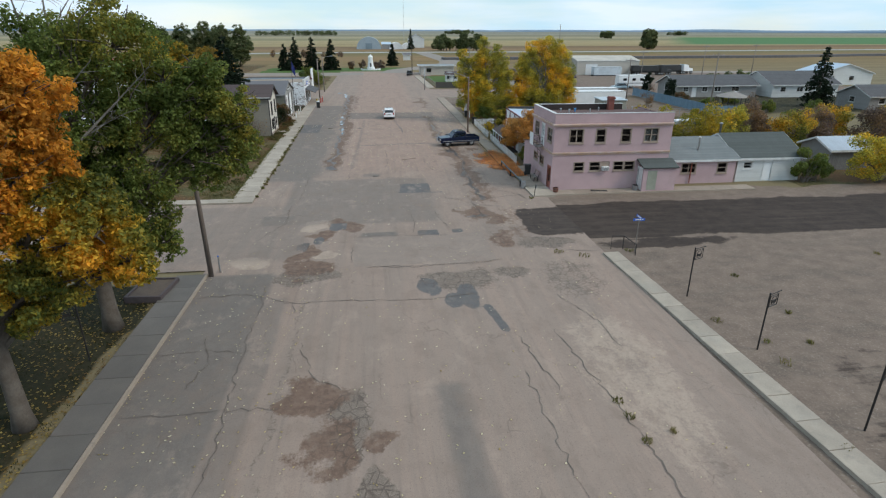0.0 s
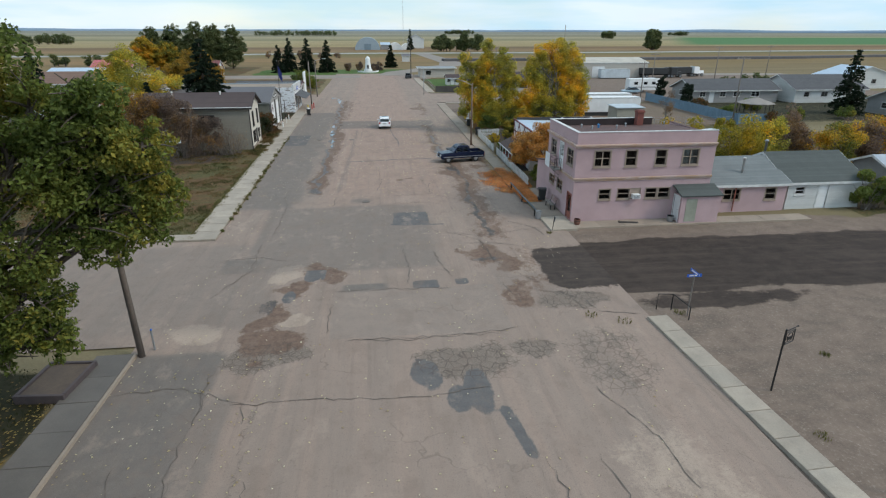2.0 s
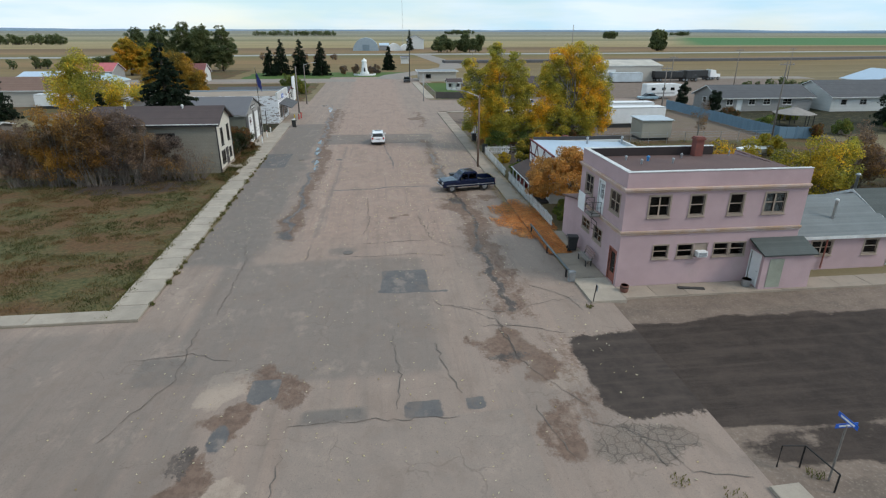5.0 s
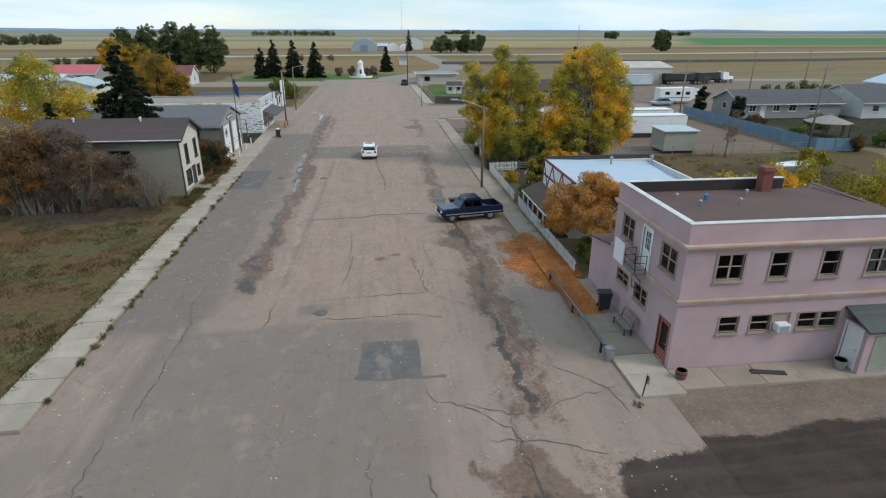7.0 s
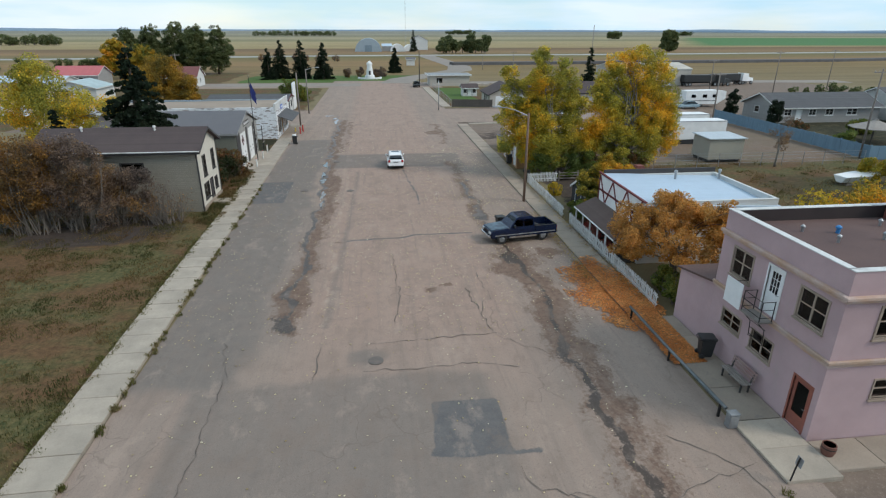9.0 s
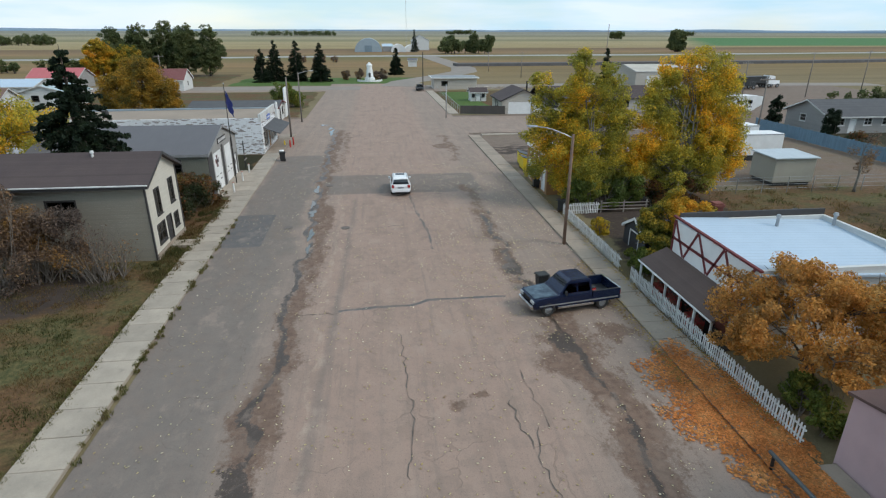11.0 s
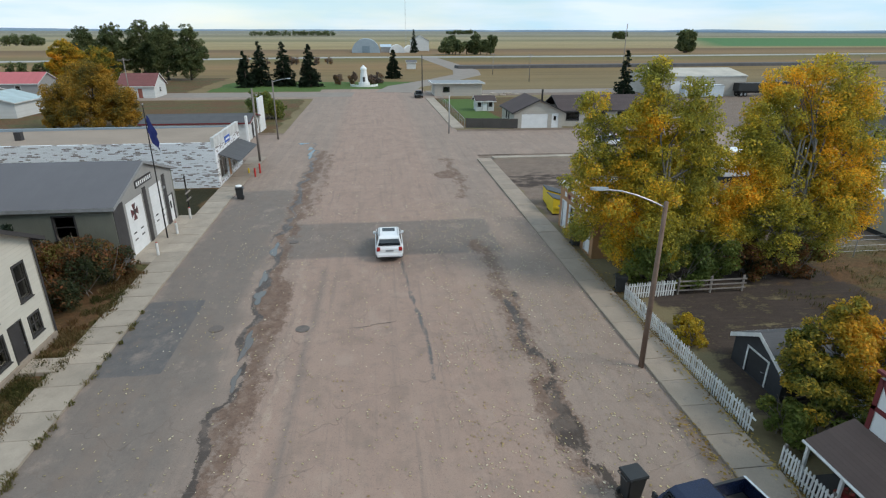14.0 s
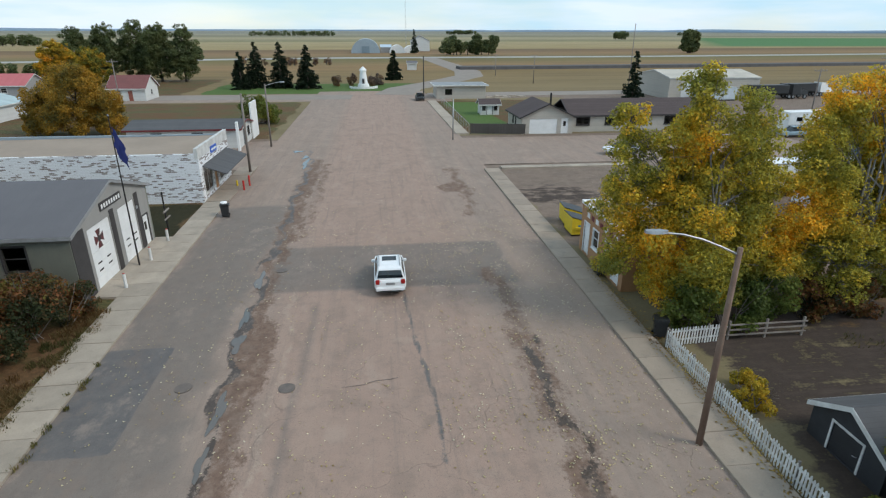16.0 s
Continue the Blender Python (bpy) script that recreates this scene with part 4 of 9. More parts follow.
pavement("pavement_store_front", -18.0, -16.0, 117.7, 131, 1.9, CONCRETE_DULL, "concrete walk under the shop awning", seed=12)


# low hills closing the horizon, the blue of distance haze put into their colour
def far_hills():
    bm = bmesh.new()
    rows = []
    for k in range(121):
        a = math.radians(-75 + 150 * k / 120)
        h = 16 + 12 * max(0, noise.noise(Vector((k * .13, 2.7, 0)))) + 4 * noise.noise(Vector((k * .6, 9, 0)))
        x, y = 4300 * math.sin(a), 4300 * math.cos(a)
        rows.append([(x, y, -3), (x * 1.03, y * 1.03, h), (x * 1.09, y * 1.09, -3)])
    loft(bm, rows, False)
    solid("backdrop", bm, surface("haze_blue_hills", (.17, .25, .33), (.21, .28, .35), .002, .05, 1.0, bump=0), "low distant hills along the horizon, blue haze in their colour", "hills", kind="structure", smooth=True)


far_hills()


# ---- walls, windows, roofs ----
def wall_mesh(bm, p0, p1, z0, z1, thick, holes=(), gable=None):
    """A wall from p0 to p1 (outer face on the right-hand side seen from p0 to p1), with holes (u0, u1, z0, z1) cut through it."""
    p0, p1 = Vector((*p0, 0)), Vector((*p1, 0))
    d = (p1 - p0)
    ln = d.length
    d.normalize()
    inn = Vector((-d.y, d.x, 0)) * thick
    us = sorted({0.0, ln, *[h[0] for h in holes], *[h[1] for h in holes]})
    zs = sorted({z0, z1, *[h[2] for h in holes], *[h[3] for h in holes]})

    def void(i, j):
        if i < 0 or j < 0 or i >= len(us) - 1 or j >= len(zs) - 1:
            return None
        u, z = (us[i] + us[i + 1]) / 2, (zs[j] + zs[j + 1]) / 2
        return any(h[0] < u < h[1] and h[2] < z < h[3] for h in holes)

    def at(i, j, back):
        q = p0 + d * us[i] + (inn if back else Vector())
        return (q.x, q.y, zs[j])

    for i in range(len(us) - 1):
        for j in range(len(zs) - 1):
            if void(i, j):
                continue
            bm.faces.new([bm.verts.new(at(a, b, 0)) for a, b in ((i, j), (i + 1, j), (i + 1, j + 1), (i, j + 1))])
            bm.faces.new([bm.verts.new(at(a, b, 1)) for a, b in ((i, j), (i, j + 1), (i + 1, j + 1), (i + 1, j))])
            for (di, dj), (e0, e1) in {(-1, 0): ((i, j), (i, j + 1)), (1, 0): ((i + 1, j), (i + 1, j + 1)), (0, -1): ((i, j), (i + 1, j)), (0, 1): ((i, j + 1), (i + 1, j + 1))}.items():
                if void(i + di, j + dj) is not False:
                    bm.faces.new([bm.verts.new(at(*e0, 0)), bm.verts.new(at(*e1, 0)), bm.verts.new(at(*e1, 1)), bm.verts.new(at(*e0, 1))])
    bmesh.ops.remove_doubles(bm, verts=bm.verts, dist=0.0005)


def window(parent, p0, p1, u0, u1, z0, z1, trim, glass=None, lights=1, hung=True, curtain=False, door=False, casing=0.09):
    """A window (or glazed door) in the wall p0 to p1: casing, sill, sashes and panes."""
    p0, p1 = Vector((*p0, 0)), Vector((*p1, 0))
    d = (p1 - p0).normalized()
    nrm = Vector((d.y, -d.x, 0))
    ang = math.atan2(d.y, d.x)
    glass = glass or GLASS
    w, h = u1 - u0, z1 - z0
    base = p0 + d * (u0 + w / 2)
    m = Matrix.Translation((base.x, base.y, z0)) @ Matrix.Rotation(ang, 4, "Z")
    bm = bmesh.new()
    c = casing
    for b in ((-w / 2 - c, -w / 2, -.035, .09, -c, h + c), (w / 2, w / 2 + c, -.035, .09, -c, h + c), (-w / 2, w / 2, -.035, .09, h, h + c), (-w / 2, w / 2, -.035, .09, -c, 0)):
        quad_box(bm, *b)
    ob = part("window", bm, trim, parent)
    ob.matrix_basis = m
    part("sill", box_mesh(-w / 2 - c - .04, w / 2 + c + .04, -.09, .02, -c - .05, -c, .008), trim, ob)
    n = lights
    sash = bmesh.new()
    for k in range(n):
        a, b = -w / 2 + w * k / n, -w / 2 + w * (k + 1) / n
        for q in ((a, a + .045, .03, .075, 0, h), (b - .045, b, .03, .075, 0, h), (a + .045, b - .045, .03, .075, 0, .05), (a + .045, b - .045, .03, .075, h - .05, h)):
            quad_box(sash, *q)
        if hung:
            quad_box(sash, a + .045, b - .045, .025, .08, h * .52 - .025, h * .52 + .025)
    part("sash", sash, trim, ob)
    for k in range(n):
        a, b = -w / 2 + w * k / n + .045, -w / 2 + w * (k + 1) / n - .045
        pane = part("pane", box_mesh(a, b, .05, .056, .05, h - .05), glass, ob)
        pane.visible_shadow = False
        if curtain:
            cb = bmesh.new()
            steps = 14
            vs = [(cb.verts.new((a + (b - a) * i / steps, .13 + .02 * math.sin(i * 1.9), .02)), cb.verts.new((a + (b - a) * i / steps, .13 + .02 * math.sin(i * 1.9), h - .02))) for i in range(steps + 1)]
            for q, r in zip(vs, vs[1:]):
                cb.faces.new((q[0], r[0], r[1], q[1]))
            part("curtain", cb, CURTAIN, ob)
    return ob


def door(parent, p0, p1, u0, u1, z0, z1, leaf, trim, lite=None, panels=0, label="", handle=True):
    p0, p1 = Vector((*p0, 0)), Vector((*p1, 0))
    d = (p1 - p0).normalized()
    w, h = u1 - u0, z1 - z0
    base = p0 + d * (u0 + w / 2)
    m = Matrix.Translation((base.x, base.y, z0)) @ Matrix.Rotation(math.atan2(d.y, d.x), 4, "Z")
    bm = bmesh.new()
    holes = [(w / 2 + lite[0], w / 2 + lite[1], lite[2], lite[3])] if lite else []
    wall_mesh(bm, (-w / 2, .04), (w / 2, .04), 0, h, 0.05, holes)
    for k in range(panels):
        zz = h * (0.08 + 0.9 * k / panels)
        quad_box(bm, -w * .36, w * .36, .028, .042, zz, zz + h * .7 / panels)
    ob = part("door", bm, leaf, parent, label)
    ob.matrix_basis = m
    fr = bmesh.new()
    for b in ((-w / 2 - .08, -w / 2, -.03, .1, 0, h + .08), (w / 2, w / 2 + .08, -.03, .1, 0, h + .08), (-w / 2, w / 2, -.03, .1, h, h + .08)):
        quad_box(fr, *b)
    part("door_trim", fr, trim, ob)
    if lite:
        part("pane", box_mesh(lite[0], lite[1], .06, .068, lite[2], lite[3]), GLASS, ob).visible_shadow = False
    if handle:
        part("handle", tube_mesh([(w * .38, .04, h * .48), (w * .38, -.03, h * .48), (w * .30, -.04, h * .48)], .016, 6), STEEL, ob)
    return ob


def gable_roof(parent, x0, x1, y0, y1, eave, ridge, material, axis="x", over=0.35, thick=0.12, fascia=None):
    """Two pitched slabs over a plan rectangle, ridge along x or y, with fascia boards at the eaves and verges."""
    fascia = fascia or WHITE_DIRTY
    run = (y1 - y0) / 2 if axis == "x" else (x1 - x0) / 2
    k = (ridge - eave) / run
    drop = over * k
    for s in (-1, 1):
        if axis == "x":
            ym, ye = (y0 + y1) / 2, ((y0 - over) if s < 0 else (y1 + over))
            c = [(x0 - over, ym, ridge + thick), (x1 + over, ym, ridge + thick), (x1 + over, ye, eave - drop + thick), (x0 - over, ye, eave - drop + thick)]
            f = (x0 - over, x1 + over, ye - (.02 if s < 0 else -.002), ye + (-.002 if s < 0 else .02), eave - drop - .1, eave - drop + thick - .01)
        else:
            xm, xe = (x0 + x1) / 2, ((x0 - over) if s < 0 else (x1 + over))
            c = [(xm, y0 - over, ridge + thick), (xm, y1 + over, ridge + thick), (xe, y1 + over, eave - drop + thick), (xe, y0 - over, eave - drop + thick)]
            f = (xe - (.02 if s < 0 else -.002), xe + (-.002 if s < 0 else .02), y0 - over, y1 + over, eave - drop - .1, eave - drop + thick - .01)
        slope = part("roof_slope", sheet_mesh(c, thick), material, parent)
        part("fascia", box_mesh(*f), fascia, slope)
    # verge boards
    for end in (0, 1):
        bm = bmesh.new()
        for s in (-1, 1):
            if axis == "x":
                xx = (x0 - over - .03) if end == 0 else (x1 + over + .003)
                ym, ye = (y0 + y1) / 2, ((y0 - over) if s < 0 else (y1 + over))
                a, b = (xx, ym, ridge + thick - .01), (xx, ye, eave - drop + thick - .01)
                loft(bm, [[(a[0], a[1], a[2]), (a[0] + .028, a[1], a[2]), (a[0] + .028, a[1], a[2] - .2), (a[0], a[1], a[2] - .2)], [(b[0], b[1], b[2]), (b[0] + .028, b[1], b[2]), (b[0] + .028, b[1], b[2] - .2), (b[0], b[1], b[2] - .2)]])
            else:
                yy = (y0 - over - .03) if end == 0 else (y1 + over + .003)
                xm, xe = (x0 + x1) / 2, ((x0 - over) if s < 0 else (x1 + over))
                a, b = (xm, yy, ridge + thick - .01), (xe, yy, eave - drop + thick - .01)
                loft(bm, [[(a[0], a[1], a[2]), (a[0], a[1] + .028, a[2]), (a[0], a[1] + .028, a[2] - .2), (a[0], a[1], a[2] - .2)], [(b[0], b[1], b[2]), (b[0], b[1] + .028, b[2]), (b[0], b[1] + .028, b[2] - .2), (b[0], b[1], b[2] - .2)]])
        part("verge_board", bm, fascia, parent)


def gable_fill(parent, material, axis, fixed, lo, hi, eave, ridge, thick=0.15, sign=1):
    """The triangle of wall under a gable: plane at 'fixed', spanning lo..hi, thickness going inwards by sign."""
    mid = (lo + hi) / 2
    bm = bmesh.new()
    rings = []
    for o in (0, thick * sign):
        if axis == "x":
            rings.append([(fixed + o, lo, eave), (fixed + o, hi, eave), (fixed + o, mid, ridge)])
        else:
            rings.append([(lo, fixed + o, eave), (hi, fixed + o, eave), (mid, fixed + o, ridge)])
    loft(bm, rings)
    part("gable", bm, material, parent)


def four_walls(parent, x0, x1, y0, y1, z0, z1, mats, holes=None, thick=0.2):
    """South, east, north and west walls; holes by side: lists of (u0, u1, z0, z1), u from the wall's start."""
    holes = holes or {}
    runs = {"s": ((x0, y0), (x1, y0)), "e": ((x1, y0 + thick), (x1, y1 - thick)), "n": ((x1, y1), (x0, y1)), "w": ((x0, y1 - thick), (x0, y0 + thick))}
    for side, (a, b) in runs.items():
        bm = bmesh.new()
        wall_mesh(bm, a, b, z0, z1, thick, holes.get(side, ()))
        part("wall", bm, mats[side] if isinstance(mats, dict) else mats, parent)
    part("floor_slab", box_mesh(x0 + thick, x1 - thick, y0 + thick, y1 - thick, z0, z0 + 0.1), PAINT_GREY, parent)
    return runs


def house(name, label, x0, x1, y0, y1, eave, ridge, wall_m, roof_m, axis="x", windows=(), doors=(), over=0.35, trim=None, fascia=None, category="house", glass=None):
    """A plain gabled house: windows (side, u0, u1, z0, z1, lights), doors (side, u0, u1, z1, leaf)."""
    trim = trim or WHITE_DIRTY
    h = thing(name, label, category, pose(0, 0, 0))
    holes = {}
    for w in windows:
        holes.setdefault(w[0], []).append(w[1:5])
    for q in doors:
        holes.setdefault(q[0], []).append((q[1], q[2], 0.0, q[3]))
    runs = four_walls(h, x0, x1, y0, y1, -0.08, eave, wall_m, holes)
    for w in windows:
        window(h, *runs[w[0]], *w[1:5], trim, lights=w[5] if len(w) > 5 else 1, glass=glass)
    for q in doors:
        door(h, *runs[q[0]], q[1], q[2], 0.02, q[3], q[4], trim, panels=q[5] if len(q) > 5 else 0)
    base = wall_m["e"] if isinstance(wall_m, dict) else wall_m
    south = wall_m["s"] if isinstance(wall_m, dict) else wall_m
    if axis == "x":
        gable_fill(h, base, "x", x1, y0, y1, eave, ridge, sign=-1)
        gable_fill(h, base, "x", x0, y0, y1, eave, ridge, sign=1)
    else:
        gable_fill(h, south, "y", y0, x0, x1, eave, ridge, sign=1)
        gable_fill(h, south, "y", y1, x0, x1, eave, ridge, sign=-1)
    gable_roof(h, x0, x1, y0, y1, eave, ridge, roof_m, axis, over, fascia=fascia)
    return h


# ---- the pink two-storey building ----
def pink_building():
    h = thing("pink_building", "two-storey pink stucco corner building with flat brown roof", "building")
    x0, x1, y0, y1, top = 11.5, 22.65, 51.1, 58.2, 7.0
    S_hi = [(1.48, 2.68, 4.42, 5.6, 2, 0), (3.95, 4.78, 4.42, 5.6, 1, 0), (6.35, 7.18, 4.42, 5.6, 1, 0), (8.55, 9.8, 4.42, 5.6, 2, 1)]
    S_lo = [(2.1, 3.0, 1.8, 2.6, 1), (3.6, 4.55, 1.8, 2.6, 1), (5.9, 6.8, 1.8, 2.6, 1), (6.95, 7.85, 1.8, 2.6, 1)]
    ac = (4.65, 5.5, 1.75, 2.65)
    t = 0.25
    # west wall runs from north to south: u = (y1 - t) - y
    def u(y):
        return (y1 - t) - y
    W_win = [(u(57.25), u(55.95), 4.35, 5.55, 2), (u(53.1), u(51.75), 4.35, 5.55, 2), (u(57.2), u(55.9), 1.85, 2.55, 2), (u(55.1), u(53.8), 1.75, 2.6, 2)]
    W_door = [(u(54.95), u(54.1), 3.62, 5.65), (u(52.35), u(51.45), 0.12, 2.15)]
    holes = {"s": [w[:4] for w in S_hi] + [w[:4] for w in S_lo] + [ac], "w": [w[:4] for w in W_win] + W_door}
    runs = four_walls(h, x0, x1, y0, y1, -0.08, 6.2, PINK, holes, t)
    for i, w in enumerate(S_hi):
        window(h, *runs["s"], *w[:4], TRIM_TAN, lights=w[4], curtain=bool(w[5]))
    for w in S_lo:
        window(h, *runs["s"], *w[:4], TRIM_TAN, lights=1, casing=.06)
    for i, w in enumerate(W_win):
        window(h, *runs["w"], *w[:4], TRIM_TAN, lights=w[4], casing=.07)
    up = door(h, *runs["w"], *W_door[0], WHITE, WHITE, lite=(-.24, .24, .95, 1.85), label="white glazed upper door")
    bars = bmesh.new()
    for k in (-.08, .08):
        quad_box(bars, k - .012, k + .012, .035, .058, .95, 1.85)
    for k in (1.25, 1.55):
        quad_box(bars, -.24, .24, .036, .057, k - .012, k + .012)
    part("glazing_bar", bars, WHITE, up)
    door(h, *runs["w"], *W_door[1], DOOR_RED, DOOR_RED, lite=(-.3, .3, .55, 1.85), label="rusty red screen door with dark glass")
    # boarded opening with the air conditioner
    part("infill_board", box_mesh(x0 + ac[0], x0 + ac[1], y0 + .06, y0 + .1, ac[2], ac[3]), TRIM_TAN, h)
    acb = box_mesh(x0 + 4.74, x0 + 5.36, y0 - .36, y0 + .05, 1.85, 2.2, .02)
    unit = part("air_conditioner", acb, WHITE, h, "white window air conditioner")
    gr = bmesh.new()
    for k in range(7):
        quad_box(gr, x0 + 4.8, x0 + 5.3, y0 - .372, y0 - .358, 1.89 + k * .04, 1.91 + k * .04)
    part("grille", gr, PAINT_GREY, unit)
    # intermediate floor and roof deck
    part("upper_floor", box_mesh(x0 + t, x1 - t, y0 + t, y1 - t, 3.2, 3.4), PAINT_GREY, h)
    part("roof_deck", sheet_mesh([(x0 + t, y0 + t, 6.84), (x1 - t, y0 + t, 6.8), (x1 - t, y1 - t, 6.42), (x0 + t, y1 - t, 6.46)], 0.15), TAR_BROWN, h, "brown roofing membrane")
    # parapets: stucco outside, dark lining inside, pale metal cap
    for n, (a, b, c, d, z, lining) in {"s": (x0, x1, y0, y0 + t, top, (x0 + t, x1 - .02, y0 + t, y0 + t + .03)), "w": (x0, x0 + t, y0 + t, y1, top, (x0 + t, x0 + t + .03, y0 + t + .03, y1 - t)),
                                       "n": (x0 + t, 20.6, y1 - t, y1, top, (x0 + t, 20.6, y1 - t - .03, y1 - t)), "e": (x1 - t, x1, y0 + t, y1, 6.6, None)}.items():
        par = part("parapet", box_mesh(a, b, c, d, 6.2, z), PINK, h)
        part("cap", box_mesh(a - .03, b + .03, c - .03, d + .03, z, z + .035, .01), WHITE_DIRTY if n != "e" else TAR_BROWN, par)
        if lining:
            part("lining", box_mesh(*lining, 6.16, z - .004), TAR_INNER, par)
    # ledges
    for z, dp, mt, nm in ((3.42, .13, PINK_TRIM, "ledge"), (5.98, .2, OCHRE, "cornice")):
        bm = bmesh.new()
        quad_box(bm, x0 - dp, x1 + .02, y0 - dp, y0 - .002, z, z + .14)
        quad_box(bm, x0 - dp, x0 - .002, y0 - .002, y1 + .05, z, z + .14)
        bmesh.ops.bevel(bm, geom=list(bm.edges), offset=.02, segments=1, affect="EDGES")
        part(nm, bm, mt, h)
        bm = bmesh.new()
        quad_box(bm, x0 - dp * .5, x1 + .01, y0 - dp * .5, y0 - .002, z - .12, z)
        quad_box(bm, x0 - dp * .5, x0 - .002, y0 - .002, y1 + .02, z - .12, z)
        part(nm + "_bed", bm, OCHRE, h)
    # one-storey wing to the north
    wing = [(11.5, 58.2), (18.5, 58.2), (18.5, 61.15), (11.5, 61.15)]
    for a, b in (((11.5, 61.15), (11.5, 58.21)), ((18.5, 61.15), (11.7, 61.15)), ((18.5, 58.21), (18.5, 60.95))):
        bm = bmesh.new()
        wall_mesh(bm, a, b, -.08, 2.9, .2)
        part("wall", bm, PINK, h)
    part("wing_roof", sheet_mesh([(11.35, 58.22, 3.5), (18.6, 58.22, 3.5), (18.6, 61.3, 2.95), (11.35, 61.3, 2.95)], .1), TAR_BROWN, h)
    bm = bmesh.new()
    loft(bm, [[(11.5, 58.21, 2.9), (11.5, 61.15, 2.9), (11.5, 58.21, 3.42)], [(11.7, 58.21, 2.9), (11.7, 61.15, 2.9), (11.7, 58.21, 3.42)]])
    part("wall", bm, PINK, h)
    # balcony on iron brackets
    bal = part("balcony", box_mesh(10.75, 11.36, 53.95, 55.15, 3.5, 3.57), WOOD_GREY, h, "small timber balcony with iron rail")
    rail = bmesh.new()
    for px, py in ((10.78, 53.98), (10.78, 55.12), (11.32, 53.98), (11.32, 55.12)):
        tube(rail, [(px, py, 3.57), (px, py, 4.45)], [.02, .02], 6)
    for z in (3.75, 4.1, 4.45):
        tube(rail, [(11.34, 53.98, z), (10.78, 53.98, z), (10.78, 55.12, z), (11.34, 55.12, z)], [.015] * 4, 6)
    part("railing", rail, IRON, bal)
    br = bmesh.new()
    for py in (54.1, 55.0):
        tube(br, [(10.8, py, 3.5), (11.2, py, 3.1), (11.25, py, 2.4), (11.47, py, 2.3)], [.018] * 4, 6)
    for z in (2.5, 2.8, 3.1):
        tube(br, [(11.24, 54.1, z), (11.24, 55.0, z)], [.014] * 2, 6)
    part("bracket", br, IRON, bal)
    # porch at the south-east
    px0, px1, py0, pz = 19.75, 22.9, 49.75, 2.25
    for a, b, ho in (((px0, 51.09), (px0, py0), [(.2, 1.05, .12, 2.1)]), ((px0 + .15, py0), (px1, py0), []), ((px1, py0 + .15), (px1, 51.09), [])):
        bm = bmesh.new()
        wall_mesh(bm, a, b, -.08, pz, .15, ho)
        part("porch_wall", bm, PINK, h)
    door(h, (px0, 51.09), (px0, py0), .2, 1.05, .12, 2.1, WHITE, WHITE, panels=2, label="white panelled porch door")
    part("porch_roof", sheet_mesh([(px0 - .15, py0 - .2, 2.3), (px1 + .12, py0 - .2, 2.3), (px1 + .12, 51.08, 2.85), (px0 - .15, 51.08, 2.85)], .1), SHINGLE_GREEN, h)
    part("porch_panel", box_mesh(px0 + .4, px0 + 1.3, py0 - .025, py0 - .003, .2, 2.0), surface("faded_green_board", (0.33, 0.34, 0.27), None, 1, 20, .9), h)
    # roof fittings
    ch = bmesh.new()
    quad_box(ch, 18.9, 19.45, 57.25, 57.8, 6.1, 7.75)
    quad_box(ch, 18.84, 19.51, 57.19, 57.86, 7.55, 7.68)
    part("chimney", ch, BRICK_RED, h, "red brick chimney")
    for vx, vy, r, hh, mt in ((13.6, 56.2, .06, .3, STEEL), (14.9, 55.8, .08, .35, BLUE_PLASTIC), (17.6, 56.6, .06, .28, STEEL), (13.9, 54.6, .06, .42, STEEL), (16.0, 54.7, .06, .42, STEEL), (21.4, 57.3, .04, .25, STEEL)):
        vb = bmesh.new()
        tube(vb, [(vx, vy, 6.35), (vx, vy, 6.45 + hh), (vx, vy, 6.45 + hh), (vx, vy, 6.51 + hh), (vx, vy, 6.57 + hh)], [r, r, r * 1.6, r * 1.5, r * .4], 12)
        part("roof_vent", vb, mt, h)
    return h


pink_building()

# sign board beside the balcony
sb = thing("sign_board", "blank white board on iron arms beside the balcony", "sign", pose(10.72, 55.75, 3.5))
part("board", box_mesh(-.02, .02, -.55, .55, 0, 1.15, .008), WHITE, sb)
part("arm", tube_mesh([(.02, .3, .95), (.76, .3, .95)], .015, 6), IRON, sb)
part("arm", tube_mesh([(.02, .3, .2), (.76, .3, .2)], .015, 6), IRON, sb)

# low wings east of it
annex = house("pink_annex", "low pink stucco annex with grey shingle roof", 22.95, 30.4, 52.3, 59.6, 2.35, 3.8, PINK, SHINGLE_GREY, "x",
              windows=[("s", 1.9, 3.3, 1.05, 1.95, 2), ("s", 5.6, 6.5, 1.0, 1.95, 1)], over=.25, trim=TRIM_TAN, category="building")
part("stove_pipe", tube_mesh([(27.0, 53.6, 2.7), (27.0, 53.6, 4.15), (27.0, 53.6, 4.15), (27.0, 53.6, 4.3)], [.09, .09, .14, .1], 12), WHITE_DIRTY, annex, "pale metal flue pipe", True)
part("downpipe", tube_mesh([(25.75, 52.16, 2.3), (25.75, 52.2, 0.1)], .05, 6), DOOR_RED, annex)
white_house = house("white_cottage", "low white cottage with dark green shingle roof", 30.7, 37.5, 52.5, 60, 2.35, 4.05, WHITE_SIDING, SHINGLE_GREEN, "x",
                    windows=[("s", .7, 1.5, 1.3, 1.9, 1)], doors=[("s", 2.8, 3.7, 2.05, WHITE, 2)], over=.25, category="house")
